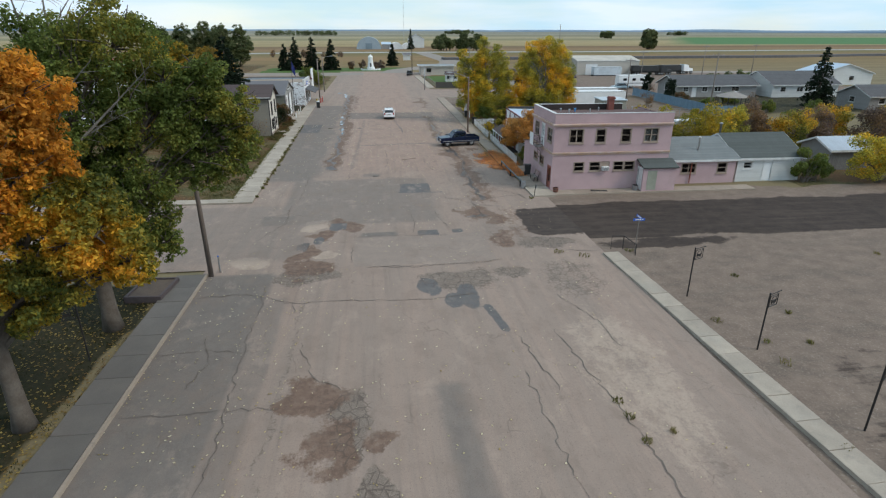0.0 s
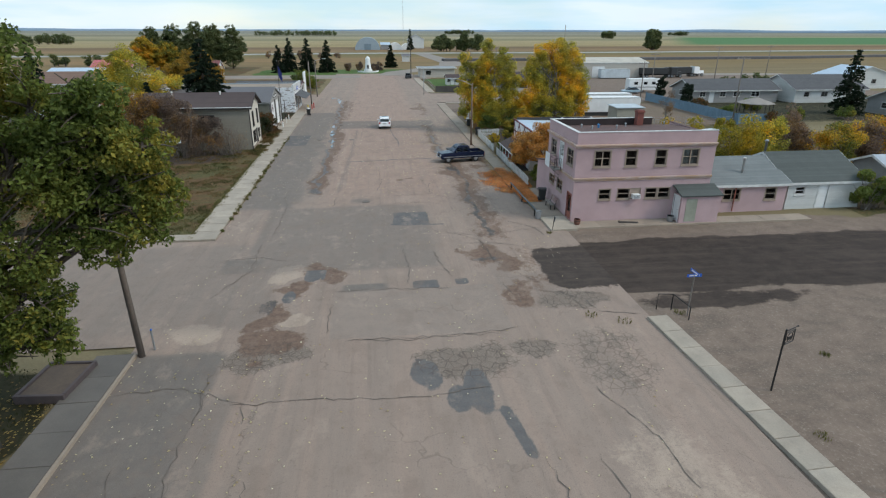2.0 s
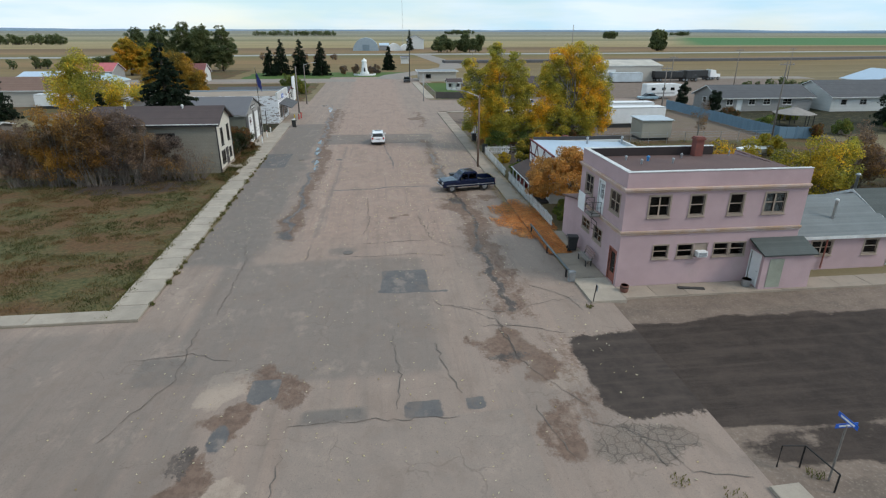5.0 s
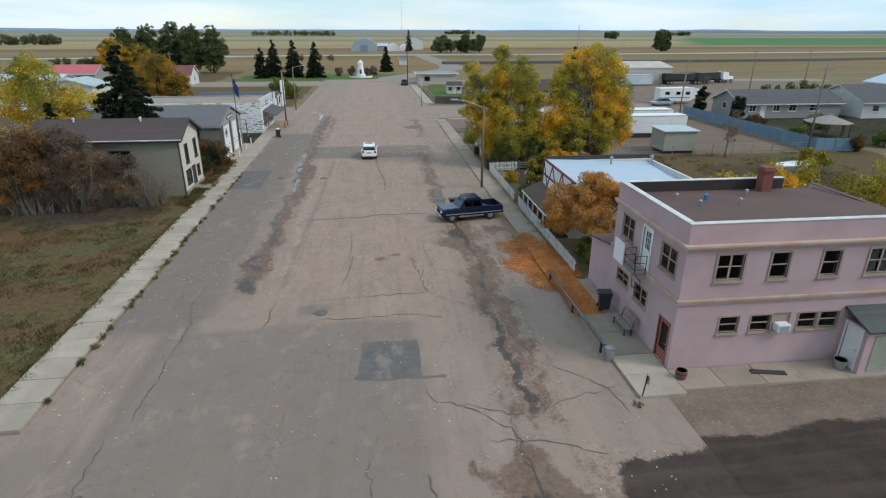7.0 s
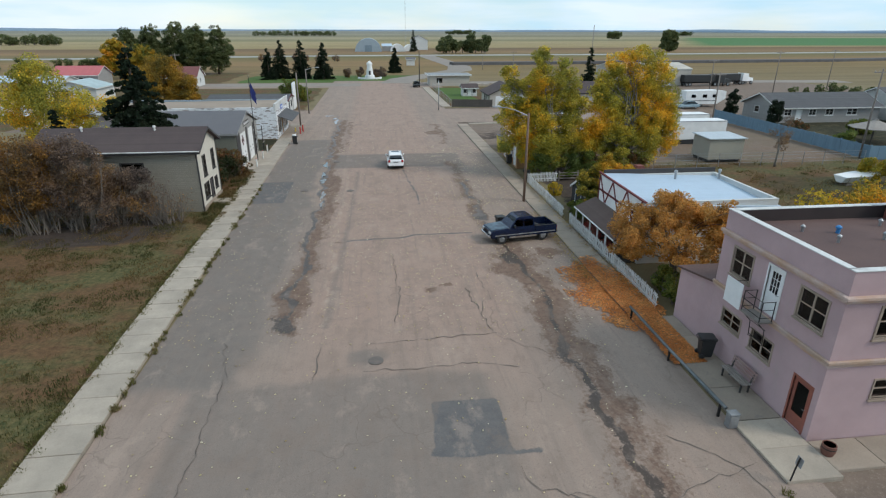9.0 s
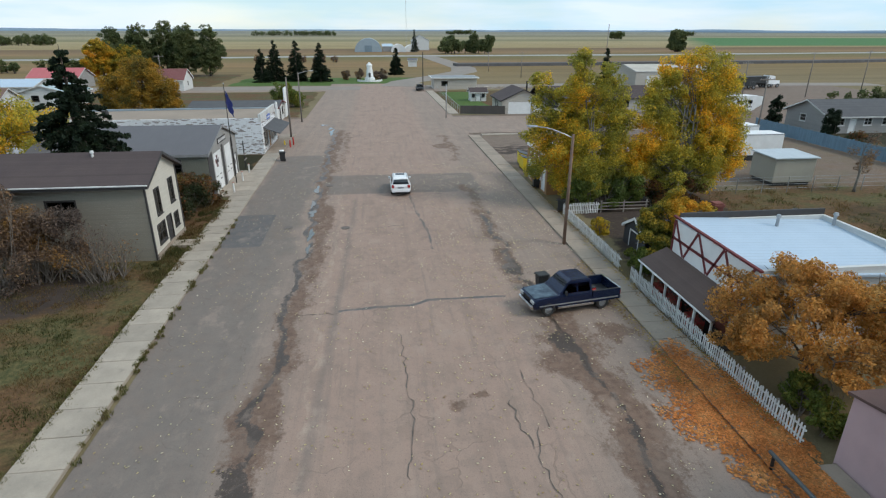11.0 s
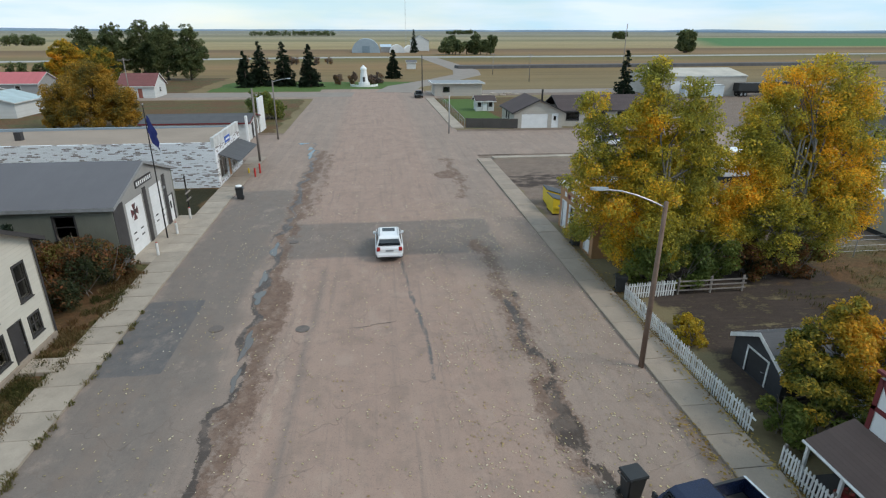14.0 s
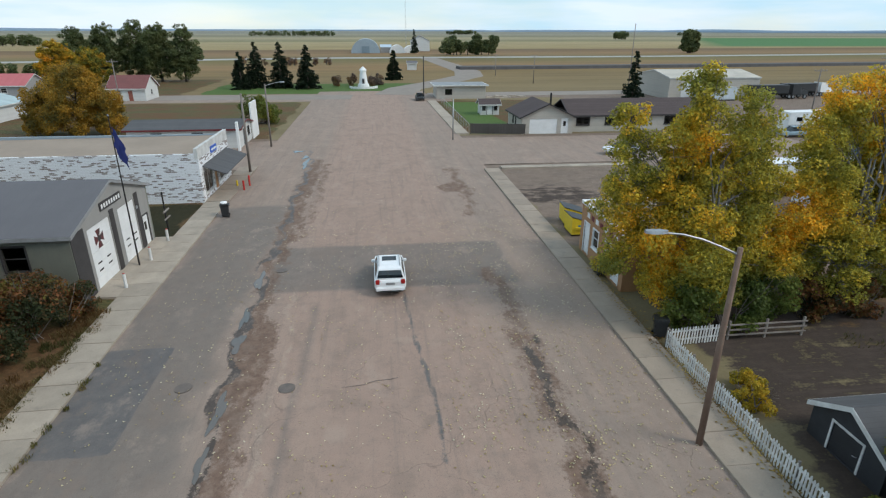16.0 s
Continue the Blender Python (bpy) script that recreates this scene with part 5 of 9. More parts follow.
part("stove_pipe", tube_mesh([(30.9, 56.6, 3.9), (30.9, 56.6, 5.0), (30.9, 56.6, 5.0), (30.9, 56.6, 5.15)], [.1, .1, .2, .12], 12), STEEL, white_house, "", True)

# ---- tan house on the west side ----
th = house("tan_house", "two-storey house, cream front, darker taupe sides, brown roof", -31.5, -19.0, 83.4, 89.3, 5.25, 6.6,
           {"s": TAUPE, "e": CREAM, "n": TAUPE, "w": TAUPE}, SHINGLE_BROWN, "x",
           windows=[("e", 1.2, 2.0, 2.75, 4.4, 1), ("e", 3.9, 4.65, 2.85, 4.45, 1), ("e", .75, 2.05, .85, 2.05, 2), ("e", 4.0, 4.75, 1.0, 1.9, 2), ("s", 6.5, 8.2, 3.0, 4.2, 2)],
           doors=[("e", 2.55, 3.4, 2.1, DOOR_DARK, 0)], over=.4, trim=WOOD_DARK, fascia=DOOR_DARK)
part("corner_trim", box_mesh(-19.06, -18.97, 83.36, 83.5, 0, 5.2), DOOR_DARK, th)
part("corner_trim", box_mesh(-19.06, -18.97, 89.2, 89.34, 0, 5.2), DOOR_DARK, th)
part("foundation", box_mesh(-19.05, -18.9, 83.5, 89.2, -.05, .35), CONCRETE_DULL, th)
part("gutter", tube_mesh([(-31.8, 82.95, 5.2), (-18.6, 82.95, 5.2)], .06, 6), WHITE_DIRTY, th)
for vx in (-28.6, -22.8):
    part("roof_vent", tube_mesh([(vx, 85.9, 6.1), (vx, 85.9, 6.75), (vx, 85.9, 6.75), (vx, 85.9, 6.9)], [.08, .08, .14, .1], 10), WHITE_DIRTY, th)
part("door_step", box_mesh(-18.9, -17.4, 85.7, 86.9, -.05, .16, .02), CONCRETE, th)

# ---- fire hall ----
def fire_hall():
    h = thing("fire_hall", "grey metal-clad hall with two white overhead doors", "fire hall")
    x0, x1, y0, y1, eave, ridge, t = -34.0, -19.1, 97.7, 108.5, 4.1, 5.75, .2
    D1, D2, D3 = (1.7, 4.55, 0.0, 3.75), (5.75, 8.3, 0.0, 3.75), (9.05, 9.95, 0.0, 2.2)
    runs = four_walls(h, x0, x1, y0, y1, -.08, eave, {"s": HALL_OLIVE, "e": HALL_GREY, "n": HALL_OLIVE, "w": HALL_OLIVE}, {"e": [D1, D2, D3], "s": [(11.4, 12.6, 2.2, 3.6)]}, t)
    gable_fill(h, HALL_GREY, "x", x1, y0, y1, eave, ridge, sign=-1)
    gable_fill(h, HALL_OLIVE, "x", x0, y0, y1, eave, ridge, sign=1)
    gable_roof(h, x0, x1, y0, y1, eave, ridge, HALL_ROOF, "x", .2, fascia=PAINT_GREY)
    window(h, *runs["s"], 11.4, 12.6, 2.2, 3.6, DOOR_DARK)
    for D in (D1, D2):
        d = part("overhead_door", bmesh.new(), WHITE, h, "white sectional overhead door")
        for k in range(5):
            z = D[2] + .02 + (D[3] - .04) * k / 5
            part("panel", box_mesh(x1 - .13, x1 - .07, y0 + t + D[0], y0 + t + D[1], z, z + (D[3] - .04) / 5 - .012, .008), WHITE, d)
        for k in (1.0, 1.45):
            for q in (.55, 1.75):
                part("decal_bar", box_mesh(x1 - .068, x1 - .064, y0 + t + D[0] + q, y0 + t + D[0] + q + .5, k, k + .1), DOOR_DARK, d)
    # dark steel pilasters beside the doors, bars for the lettering
    for a, b in ((y0 + .05, y0 + 1.5), (y0 + t + 4.6, y0 + t + 5.15), (y0 + t + 8.35, y0 + t + 8.9)):
        part("dark_panel", box_mesh(x1, x1 + .04, a, b, 0, 4.05), DOOR_DARK, h)
    sign = part("sign_panel", box_mesh(x1, x1 + .06, 101.5, 104.4, 4.28, 4.78, .01), DOOR_DARK, h, "dark name panel with pale bars")
    for k in range(8):
        part("letter_bar", box_mesh(x1 + .06, x1 + .068, 101.65 + k * .34, 101.85 + k * .34, 4.4, 4.66), WHITE, sign)
    # cross-shaped emblem on the first door
    em = bmesh.new()
    cy, cz = y0 + t + 3.0, 2.85
    for a in range(4):
        m = Matrix.Rotation(a * math.pi / 2, 4, "X")
        vs = [Vector(p) for p in ((0, -.1, .12), (0, .1, .12), (0, .3, .55), (0, -.3, .55))]
        rings = [[tuple((m @ v) + Vector((o, cy, cz))) for v in vs] for o in (x1 - .069, x1 - .06)]
        loft(em, rings)
    part("emblem", em, surface("dark_red_emblem", (.14, .02, .02), (.05, .04, .04), 3, 20, .5), h)
    tagged(part("emblem_disc", tube_mesh([(x1 - .069, cy, cz), (x1 - .058, cy, cz)], .2, 20), DOOR_DARK, h), "")
    door(h, *runs["e"], *D3, WHITE, DOOR_DARK, lite=(-.2, .2, 1.1, 1.7), label="white side door")
    part("wall_lamp", box_mesh(x1, x1 + .12, 106.25, 106.4, 3.0, 3.2, .02), STEEL, h)
    return h


fire_hall()

# ---- shop with peeling painted brick ----
def peeling_brick():
    m, nt, bs = tree_of("peeling_white_brick")
    vec = place(nt)
    n = nt.nodes.new("ShaderNodeTexBrick")
    sw = nt.nodes.new("ShaderNodeSeparateXYZ")
    nt.links.new(vec, sw.inputs[0])
    cb = nt.nodes.new("ShaderNodeCombineXYZ")
    put(nt, cb.inputs[0], calc(nt, "ADD", sw.outputs[0], sw.outputs[1]))
    nt.links.new(sw.outputs[2], cb.inputs[1])
    nt.links.new(cb.outputs[0], n.inputs["Vector"])
    n.inputs["Scale"].default_value = 1.0
    n.inputs["Brick Width"].default_value, n.inputs["Row Height"].default_value, n.inputs["Mortar Size"].default_value = .44, .13, .012
    n.inputs["Color1"].default_value, n.inputs["Color2"].default_value = (0, 0, 0, 1), (1, 1, 1, 1)
    n.inputs["Mortar"].default_value = (0.4, 0.4, 0.4, 1)
    worn = calc(nt, "ADD", calc(nt, "MULTIPLY", n.outputs["Color"], .35), noise_at(nt, stretch(nt, vec, .5, .5, 1.6), .9, 5, .7))
    base = blend(nt, noise_at(nt, vec, 3), (0.20, 0.16, 0.145), (0.27, 0.235, 0.22))
    col = blend(nt, span(nt, worn, .74, .79, 1, 0), base, (.72, .73, .75))
    col = blend(nt, calc(nt, "MULTIPLY", n.outputs["Fac"], .5), col, (.40, .39, .38))
    put(nt, bs.inputs["Base Color"], col)
    bs.inputs["Roughness"].default_value = .85
    relief(nt, bs, n.outputs["Fac"], -.5, .02)
    return m


PEEL = peeling_brick()


def brick_shop():
    h = thing("brick_shop", "long flat-roofed shop of peeling white-painted brick", "shop")
    x0, x1, y0, y1, z = -50, -18.1, 117.7, 128.0, 4.35
    holes = {"e": [(.6, 3.2, .6, 2.5), (3.9, 4.9, .1, 2.3), (5.6, 9.2, .6, 2.5)]}
    runs = four_walls(h, x0, x1, y0, y1, -.08, z - .5, PEEL, holes, .3)
    window(h, *runs["e"], .6, 3.2, .6, 2.5, WHITE_DIRTY, lights=2, hung=False)
    window(h, *runs["e"], 5.6, 9.2, .6, 2.5, WHITE_DIRTY, lights=3, hung=False)
    door(h, *runs["e"], 3.9, 4.9, .1, 2.3, ORANGE_STUCCO, WHITE_DIRTY)
    part("roof_deck", sheet_mesh([(x0 + .3, y0 + .3, z - .35), (x1 - .3, y0 + .3, z - .1), (x1 - .3, y1 - .3, z - .1), (x0 + .3, y1 - .3, z - .35)], .15), GRAVEL_ROOF, h)
    part("parapet", box_mesh(x0, x1 - .3, y0, y0 + .3, z - .5, z - .02), PEEL, h)
    part("parapet", box_mesh(x0, x1 - .3, y1 - .3, y1, z - .5, z), surface("blue_grey_flashing", (.25, .31, .36), (.3, .35, .38), .5, 12, .6), h)
    part("false_front", box_mesh(x1 - .3, x1, y0, y1, z - .5, z + .45), WHITE_DIRTY, h)
    aw = part("awning", sheet_mesh([(x1, 118.6, 3.1), (x1, 127.2, 3.1), (x1 + 2.0, 127.2, 2.35), (x1 + 2.0, 118.6, 2.35)], .08), SHINGLE_DARK, h, "shingled sloping awning over the walk")
    for yy in (118.75, 127.05):
        part("awning_end", sheet_mesh([(x1, yy, 3.0), (x1 + 1.9, yy, 2.3), (x1 + 1.9, yy + .05, 2.3), (x1, yy + .05, 3.0)], .05), WHITE_DIRTY, aw)
    sg = part("shop_sign", box_mesh(x1, x1 + .06, 121.6, 123.6, 3.6, 4.2, .01), BLUE_SIGN, h)
    part("letter_bar", box_mesh(x1 + .06, x1 + .067, 121.8, 123.4, 3.8, 3.98), WHITE, sg)
    v = part("roof_vent", box_mesh(-38, -37.4, 122, 122.6, 3.9, 4.9, .03), DOOR_DARK, h)
    return h


brick_shop()

# low white building with a false front
low = house("low_white_building", "low white building with dark trim and brown metal roof", -34, -20.2, 142.5, 149.5, 2.5, 3.2, WHITE_SIDING, SHINGLE_DARK, "x",
            windows=[("e", 4.5, 5.6, 1.0, 2.0, 1), ("s", 3, 4.2, 1, 2, 1), ("s", 8, 9.2, 1, 2, 1)], doors=[("e", 2, 2.9, 2.05, DOOR_DARK)], trim=DOOR_DARK, fascia=RED_TRIM, category="building")
part("false_front", box_mesh(-20.15, -19.95, 149.6, 153.6, -.05, 4.9, .01), WHITE, low, "tall white false-front board")
part("parapet", box_mesh(-20.15, -19.9, 140.6, 141.2, 0, 3.6), WHITE, low)

# ---- timber-striped building with porch, east side ----
def striped_building():
    h = thing("striped_cafe", "white gabled building with dark red cross timbers and porch", "building")
    x0, x1, y0, y1 = 12.7, 22.0, 68.4, 75.9
    runs = four_walls(h, x0, x1, y0, y1, -.08, 4.2, {"s": WHITE_SIDING, "e": WHITE_SIDING, "n": WHITE_SIDING, "w": WHITE}, {"w": [(2.0, 3.6, .8, 1.7), (5.0, 5.9, .05, 1.75)]}, .2)
    window(h, *runs["w"], 2.0, 3.6, .8, 1.7, RED_TRIM, lights=2)
    door(h, *runs["w"], 5.0, 5.9, .05, 1.75, DOOR_RED, RED_TRIM)
    part("roof", sheet_mesh([(x0 + .05, y0 - .2, 4.05), (x0 + .05, y1 - .05, 4.33), (x1 + .2, y1 + .1, 3.95), (x1 + .2, y0 - .2, 3.7)], .1), BLUE_METAL, h, "pale blue ribbed metal roof")
    part("coping", sheet_mesh([(x0 - .06, y0 - .2, 4.3), (x0 - .06, y1 + .15, 4.42), (x0 + .1, y1 + .15, 4.42), (x0 + .1, y0 - .2, 4.3)], .1), RED_TRIM, h)
    part("ridge_flashing", box_mesh(x0 + .3, x1, y1 - .02, y1 + .12, 4.0, 4.55), DOOR_DARK, h)

    def timber(y_a, z_a, y_b, z_b, wd=.16):
        d = Vector((0, y_b - y_a, z_b - z_a)).normalized()
        s = Vector((0, -d.z, d.y)) * wd / 2
        a, b = Vector((x0 - .035, y_a, z_a)), Vector((x0 - .035, y_b, z_b))
        bm = bmesh.new()
        loft(bm, [[tuple(p + Vector((o, 0, 0))) for p in (a - s, a + s, b + s, b - s)] for o in (0, .033)])
        part("timber", bm, RED_TRIM, h)
    timber(y0, 3.15, y1, 3.15)
    for k in range(3):
        a = y1 - .15 - k * 2.4
        timber(a, 4.2, a - 1.18, 2.4)
        timber(a - 2.32, 4.2, a - 1.28, 2.4, .14)
    timber(y1 - .08, 4.2, y1 - .08, 2.2)
    # porch
    pr = part("porch_roof", sheet_mesh([(11.05, 68.6, 1.62), (11.05, 76.3, 1.62), (12.68, 76.3, 2.35), (12.68, 68.6, 2.35)], .08), SHINGLE_PORCH, h, "brown shingled low porch roof")
    part("gutter", tube_mesh([(11.02, 68.6, 1.58), (11.02, 76.3, 1.58)], .05, 6), WHITE_DIRTY, pr)
    for k in range(6):
        y = 68.8 + k * 1.48
        part("porch_post", box_mesh(11.15, 11.25, y - .05, y + .05, -.05, 1.56), WHITE_DIRTY, pr)
    part("porch_floor", box_mesh(11.15, 12.69, 68.6, 76.2, -.06, .12), WOOD_DARK, h)
    ch = bmesh.new()
    quad_box(ch, 17.2, 17.8, 79.2, 79.8, 0, 4.0)
    quad_box(ch, 17.14, 17.86, 79.14, 79.86, 3.75, 3.9)
    part("chimney", ch, BRICK_RED, h, "red brick chimney")
    part("back_roof", sheet_mesh([(15.6, 76.1, 3.0), (15.6, 80.5, 3.0), (20.5, 80.5, 2.8), (20.5, 76.1, 2.8)], .1), SHINGLE_DARK, h)
    runs = four_walls(h, 15.8, 20.3, 76.12, 80.3, -.08, 2.75, WHITE_SIDING)
    for vx in (18, 21.5):
        part("roof_vent", tube_mesh([(vx, 74.5, 4.0), (vx, 74.5, 4.6), (vx, 74.5, 4.6), (vx, 74.5, 4.75)], [.09, .09, .16, .1], 10), STEEL, h)
    return h


striped_building()


def red_flowers():
    bm = bmesh.new()
    rng = random.Random(9)
    for k in range(260):
        y = rng.choice((70.5, 71.0, 72.6, 73.2, 74.4)) + rng.uniform(-.4, .4)
        p = Vector((11.5 + rng.uniform(-.2, .25), y, .9 + rng.uniform(-.2, .2)))
        a = Vector((rng.uniform(-1, 1), rng.uniform(-1, 1), rng.uniform(-1, 1))).normalized() * .05
        b = a.cross(Vector((rng.uniform(-1, 1), rng.uniform(-1, 1), 1))).normalized() * .05
        bm.faces.new([bm.verts.new(p + q) for q in (a, b, -a, -b)])
    for y in (70.7, 72.9, 74.4):
        quad_box(bm, 11.3, 11.75, y - .6, y + .6, .12, .72)
    solid("flower_boxes", bm, surface("red_geranium", (.35, .02, .025), (.12, .05, .02), 4, 20, .7), "red geraniums in boxes under the porch", "flowers", kind="stuff")


red_flowers()

# small dark shed with white edges
sh = house("dark_shed", "small black shed with white-trimmed gable", 13.4, 16.8, 80.3, 83.6, 1.3, 2.2, surface("black_boards", (.035, .036, .04), None, 2, 20, .8), SHINGLE_DARK, "x", over=.15, fascia=WHITE_DIRTY, category="shed",
           doors=[("w", .8, 2.1, 1.2, surface("black_door", (.03, .03, .033), None, 2, 20, .7))])

# ---- orange shop ----
def orange_shop():
    h = thing("orange_shop", "low orange stucco shop with white roof rim", "shop")
    x0, x1, y0, y1 = 11.3, 20.5, 96.2, 103.4
    runs = four_walls(h, x0, x1, y0, y1, -.08, 3.3, ORANGE_STUCCO, {"w": [(.5, 1.4, .08, 2.2), (2.1, 3.0, 1.0, 2.2), (4.2, 5.0, 1.0, 2.2), (5.5, 6.4, .08, 2.2)]}, .2)
    door(h, *runs["w"], .5, 1.4, .08, 2.2, WHITE, WHITE)
    door(h, *runs["w"], 5.5, 6.4, .08, 2.2, WHITE, WHITE)
    window(h, *runs["w"], 2.1, 3.0, 1.0, 2.2, WHITE, lights=1)
    window(h, *runs["w"], 4.2, 5.0, 1.0, 2.2, WHITE, lights=1)
    part("roof_deck", box_mesh(x0 + .2, x1 - .2, y0 + .2, y1 - .2, 3.2, 3.3), GRAVEL_ROOF, h)
    rim = bmesh.new()
    for b in ((x0 - .06, x1 + .06, y0 - .06, y0 + .12), (x0 - .06, x1 + .06, y1 - .12, y1 + .06), (x0 - .06, x0 + .12, y0 + .12, y1 - .12), (x1 - .12, x1 + .06, y0 + .12, y1 - .12)):
        quad_box(rim, *b, 3.3, 3.52)
    part("roof_rim", rim, WHITE, h)
    for k in range(7):
        part("letter_bar", box_mesh(x0 - .02, x0 - .003, 97.4 + k * .75, 97.85 + k * .75, 2.62, 2.95), RED_TRIM if k % 2 else WHITE, h)
    return h


orange_shop()


# ---- trees and shrubs ----
def leaf_cloud(name, centres, radii, count, size, material, parent, seed, flat=0.55, droop=0.0):
    """Leaves as bent quads round clump centres (array of places, array of radii)."""
    rng = np.random.RandomState(seed)
    centres, radii = np.asarray(centres, float), np.asarray(radii, float)
    weight = radii ** 2
    pick = rng.choice(len(centres), count, p=weight / weight.sum())
    d = rng.normal(size=(count, 3))
    d /= np.linalg.norm(d, axis=1)[:, None] + 1e-9
    rad = radii[pick] * rng.uniform(0.25, 1.0, count) ** 0.5
    p = centres[pick] + d * rad[:, None] * np.array([1, 1, 0.8])
    nrm = d * 0.6 + rng.normal(size=(count, 3)) * flat + np.array([0, 0, 0.25 - droop])
    nrm /= np.linalg.norm(nrm, axis=1)[:, None] + 1e-9
    a = np.cross(nrm, rng.normal(size=(count, 3)))
    a /= np.linalg.norm(a, axis=1)[:, None] + 1e-9
    b = np.cross(nrm, a)
    s = size * rng.uniform(0.6, 1.35, count)[:, None]
    verts = np.stack([p - a * s, p - b * s * 0.55 + nrm * s * 0.12, p + a * s, p + b * s * 0.55 + nrm * s * 0.12], 1).reshape(-1, 3)
    verts[:, 2] = np.maximum(verts[:, 2], 0.02)
    me = bpy.data.meshes.new(name)
    me.from_pydata(verts.tolist(), [], np.arange(count * 4).reshape(-1, 4).tolist())
    me.materials.append(material)
    ob = new(name, me)
    ob.parent = parent
    return ob


def clumps(lobes, per, rng, small=0.32):
    """Clump centres on and in the lobes (x, y, z, rx, ry, rz), with radii that vary, leaving gaps."""
    cs, rs = [], []
    for x, y, z, rx, ry, rz in lobes:
        for _ in range(per):
            d = Vector((rng.gauss(0, 1), rng.gauss(0, 1), rng.gauss(0, 1))).normalized()
            k = rng.uniform(0.45, 1.0)
            cs.append((x + d.x * rx * k, y + d.y * ry * k, z + d.z * rz * k))
            rs.append((rx + ry + rz) / 3 * small * rng.uniform(0.5, 1.25))
    return cs, rs


def branch(bm, a, b, r0, r1, rng, bend=0.12, seg=6, steps=4):
    a, b = Vector(a), Vector(b)
    ln = (b - a).length
    pts, rad = [], []
    off = Vector((rng.uniform(-1, 1), rng.uniform(-1, 1), rng.uniform(0, 1))) * ln * bend
    for i in range(steps + 1):
        u = i / steps
        pts.append(a.lerp(b, u) + off * math.sin(u * math.pi))
        rad.append(r0 + (r1 - r0) * u)
    tube(bm, pts, rad, seg)
    return pts


def tree(label, x, y, trunk_top, trunk_r, lobes, leaf_m, count, size, bark=None, per=26, seed=0, name="tree", category="tree", group="", stems=1, small=0.42, lean=(0, 0), bare=0):
    """A tree at x, y: lobes are given relative to its foot."""
    rng = random.Random(seed)
    t = thing(name, label, category, pose(x, y, -0.05), group)
    bm = bmesh.new()
    tops = []
    for s in range(stems):
        fx, fy = (0, 0) if stems == 1 else (rng.uniform(-.5, .5) * stems * .25, rng.uniform(-.5, .5) * stems * .25)
        pts = [(fx, fy, 0), (fx + lean[0] * .2, fy + lean[1] * .2, trunk_top * .12), (fx + lean[0] * .5 + rng.uniform(-.15, .15), fy + lean[1] * .5, trunk_top * .5), (fx + lean[0] + rng.uniform(-.3, .3), fy + lean[1], trunk_top)]
        r = trunk_r / (1 if stems == 1 else 1.5)
        tube(bm, pts, [r * 1.35, r, r * .8, r * .5], 10)
        tops.append(pts)
    tr = part("trunk", bm, bark or BARK, t, smooth=True)
    for i, (lx, ly, lz, rx, ry, rz) in enumerate(lobes):
        pts = tops[i % len(tops)]
        a = Vector(pts[2]).lerp(Vector(pts[3]), rng.uniform(.1, 1))
        if lz < a.z:
            a = Vector(pts[1]).lerp(Vector(pts[2]), rng.uniform(.4, 1))
        limbs = bmesh.new()
        mid = branch(limbs, a, (lx, ly, lz), trunk_r * .42, trunk_r * .13, rng)
        for k in range(7 + bare):
            d = Vector((rng.gauss(0, 1), rng.gauss(0, 1), rng.gauss(.2, 1))).normalized()
            reach = .88 if k < 7 else 1.15
            branch(limbs, mid[rng.choice((2, 3, 4))], (lx + d.x * rx * reach, ly + d.y * ry * reach, lz + d.z * rz * reach), trunk_r * .13, .012, rng, seg=4, steps=3)
        part("limb", limbs, bark or BARK, tr)
    cs, rs = clumps(lobes, per, rng, small)
    leaf_cloud("crown", cs, rs, int(count * 2.1), size * .82, leaf_m, t, seed + 100)
    return t


def shrub(label, x, y, lobes, leaf_m, count, size, seed, name="shrub", twigs=30, per=18, group="", bark=None, small=.4, category="shrub"):
    rng = random.Random(seed)
    t = thing(name, label, category, pose(x, y, -0.05), group)
    bm = bmesh.new()
    for k in range(twigs):
        lx, ly, lz, rx, ry, rz = rng.choice(lobes)
        d = Vector((rng.gauss(0, 1), rng.gauss(0, 1), abs(rng.gauss(0, 1)))).normalized()
        branch(bm, (lx * .7 + rng.uniform(-.4, .4), ly * .7 + rng.uniform(-.4, .4), 0), (lx + d.x * rx, ly + d.y * ry, lz + d.z * rz * 1.08), .035, .008, rng, seg=4, steps=3)
    part("branchwork", bm, bark or TWIG, t)
    cs, rs = clumps(lobes, per, rng, small)
    leaf_cloud("foliage", cs, rs, int(count * 1.7), size * .88, leaf_m, t, seed + 50)
    return t


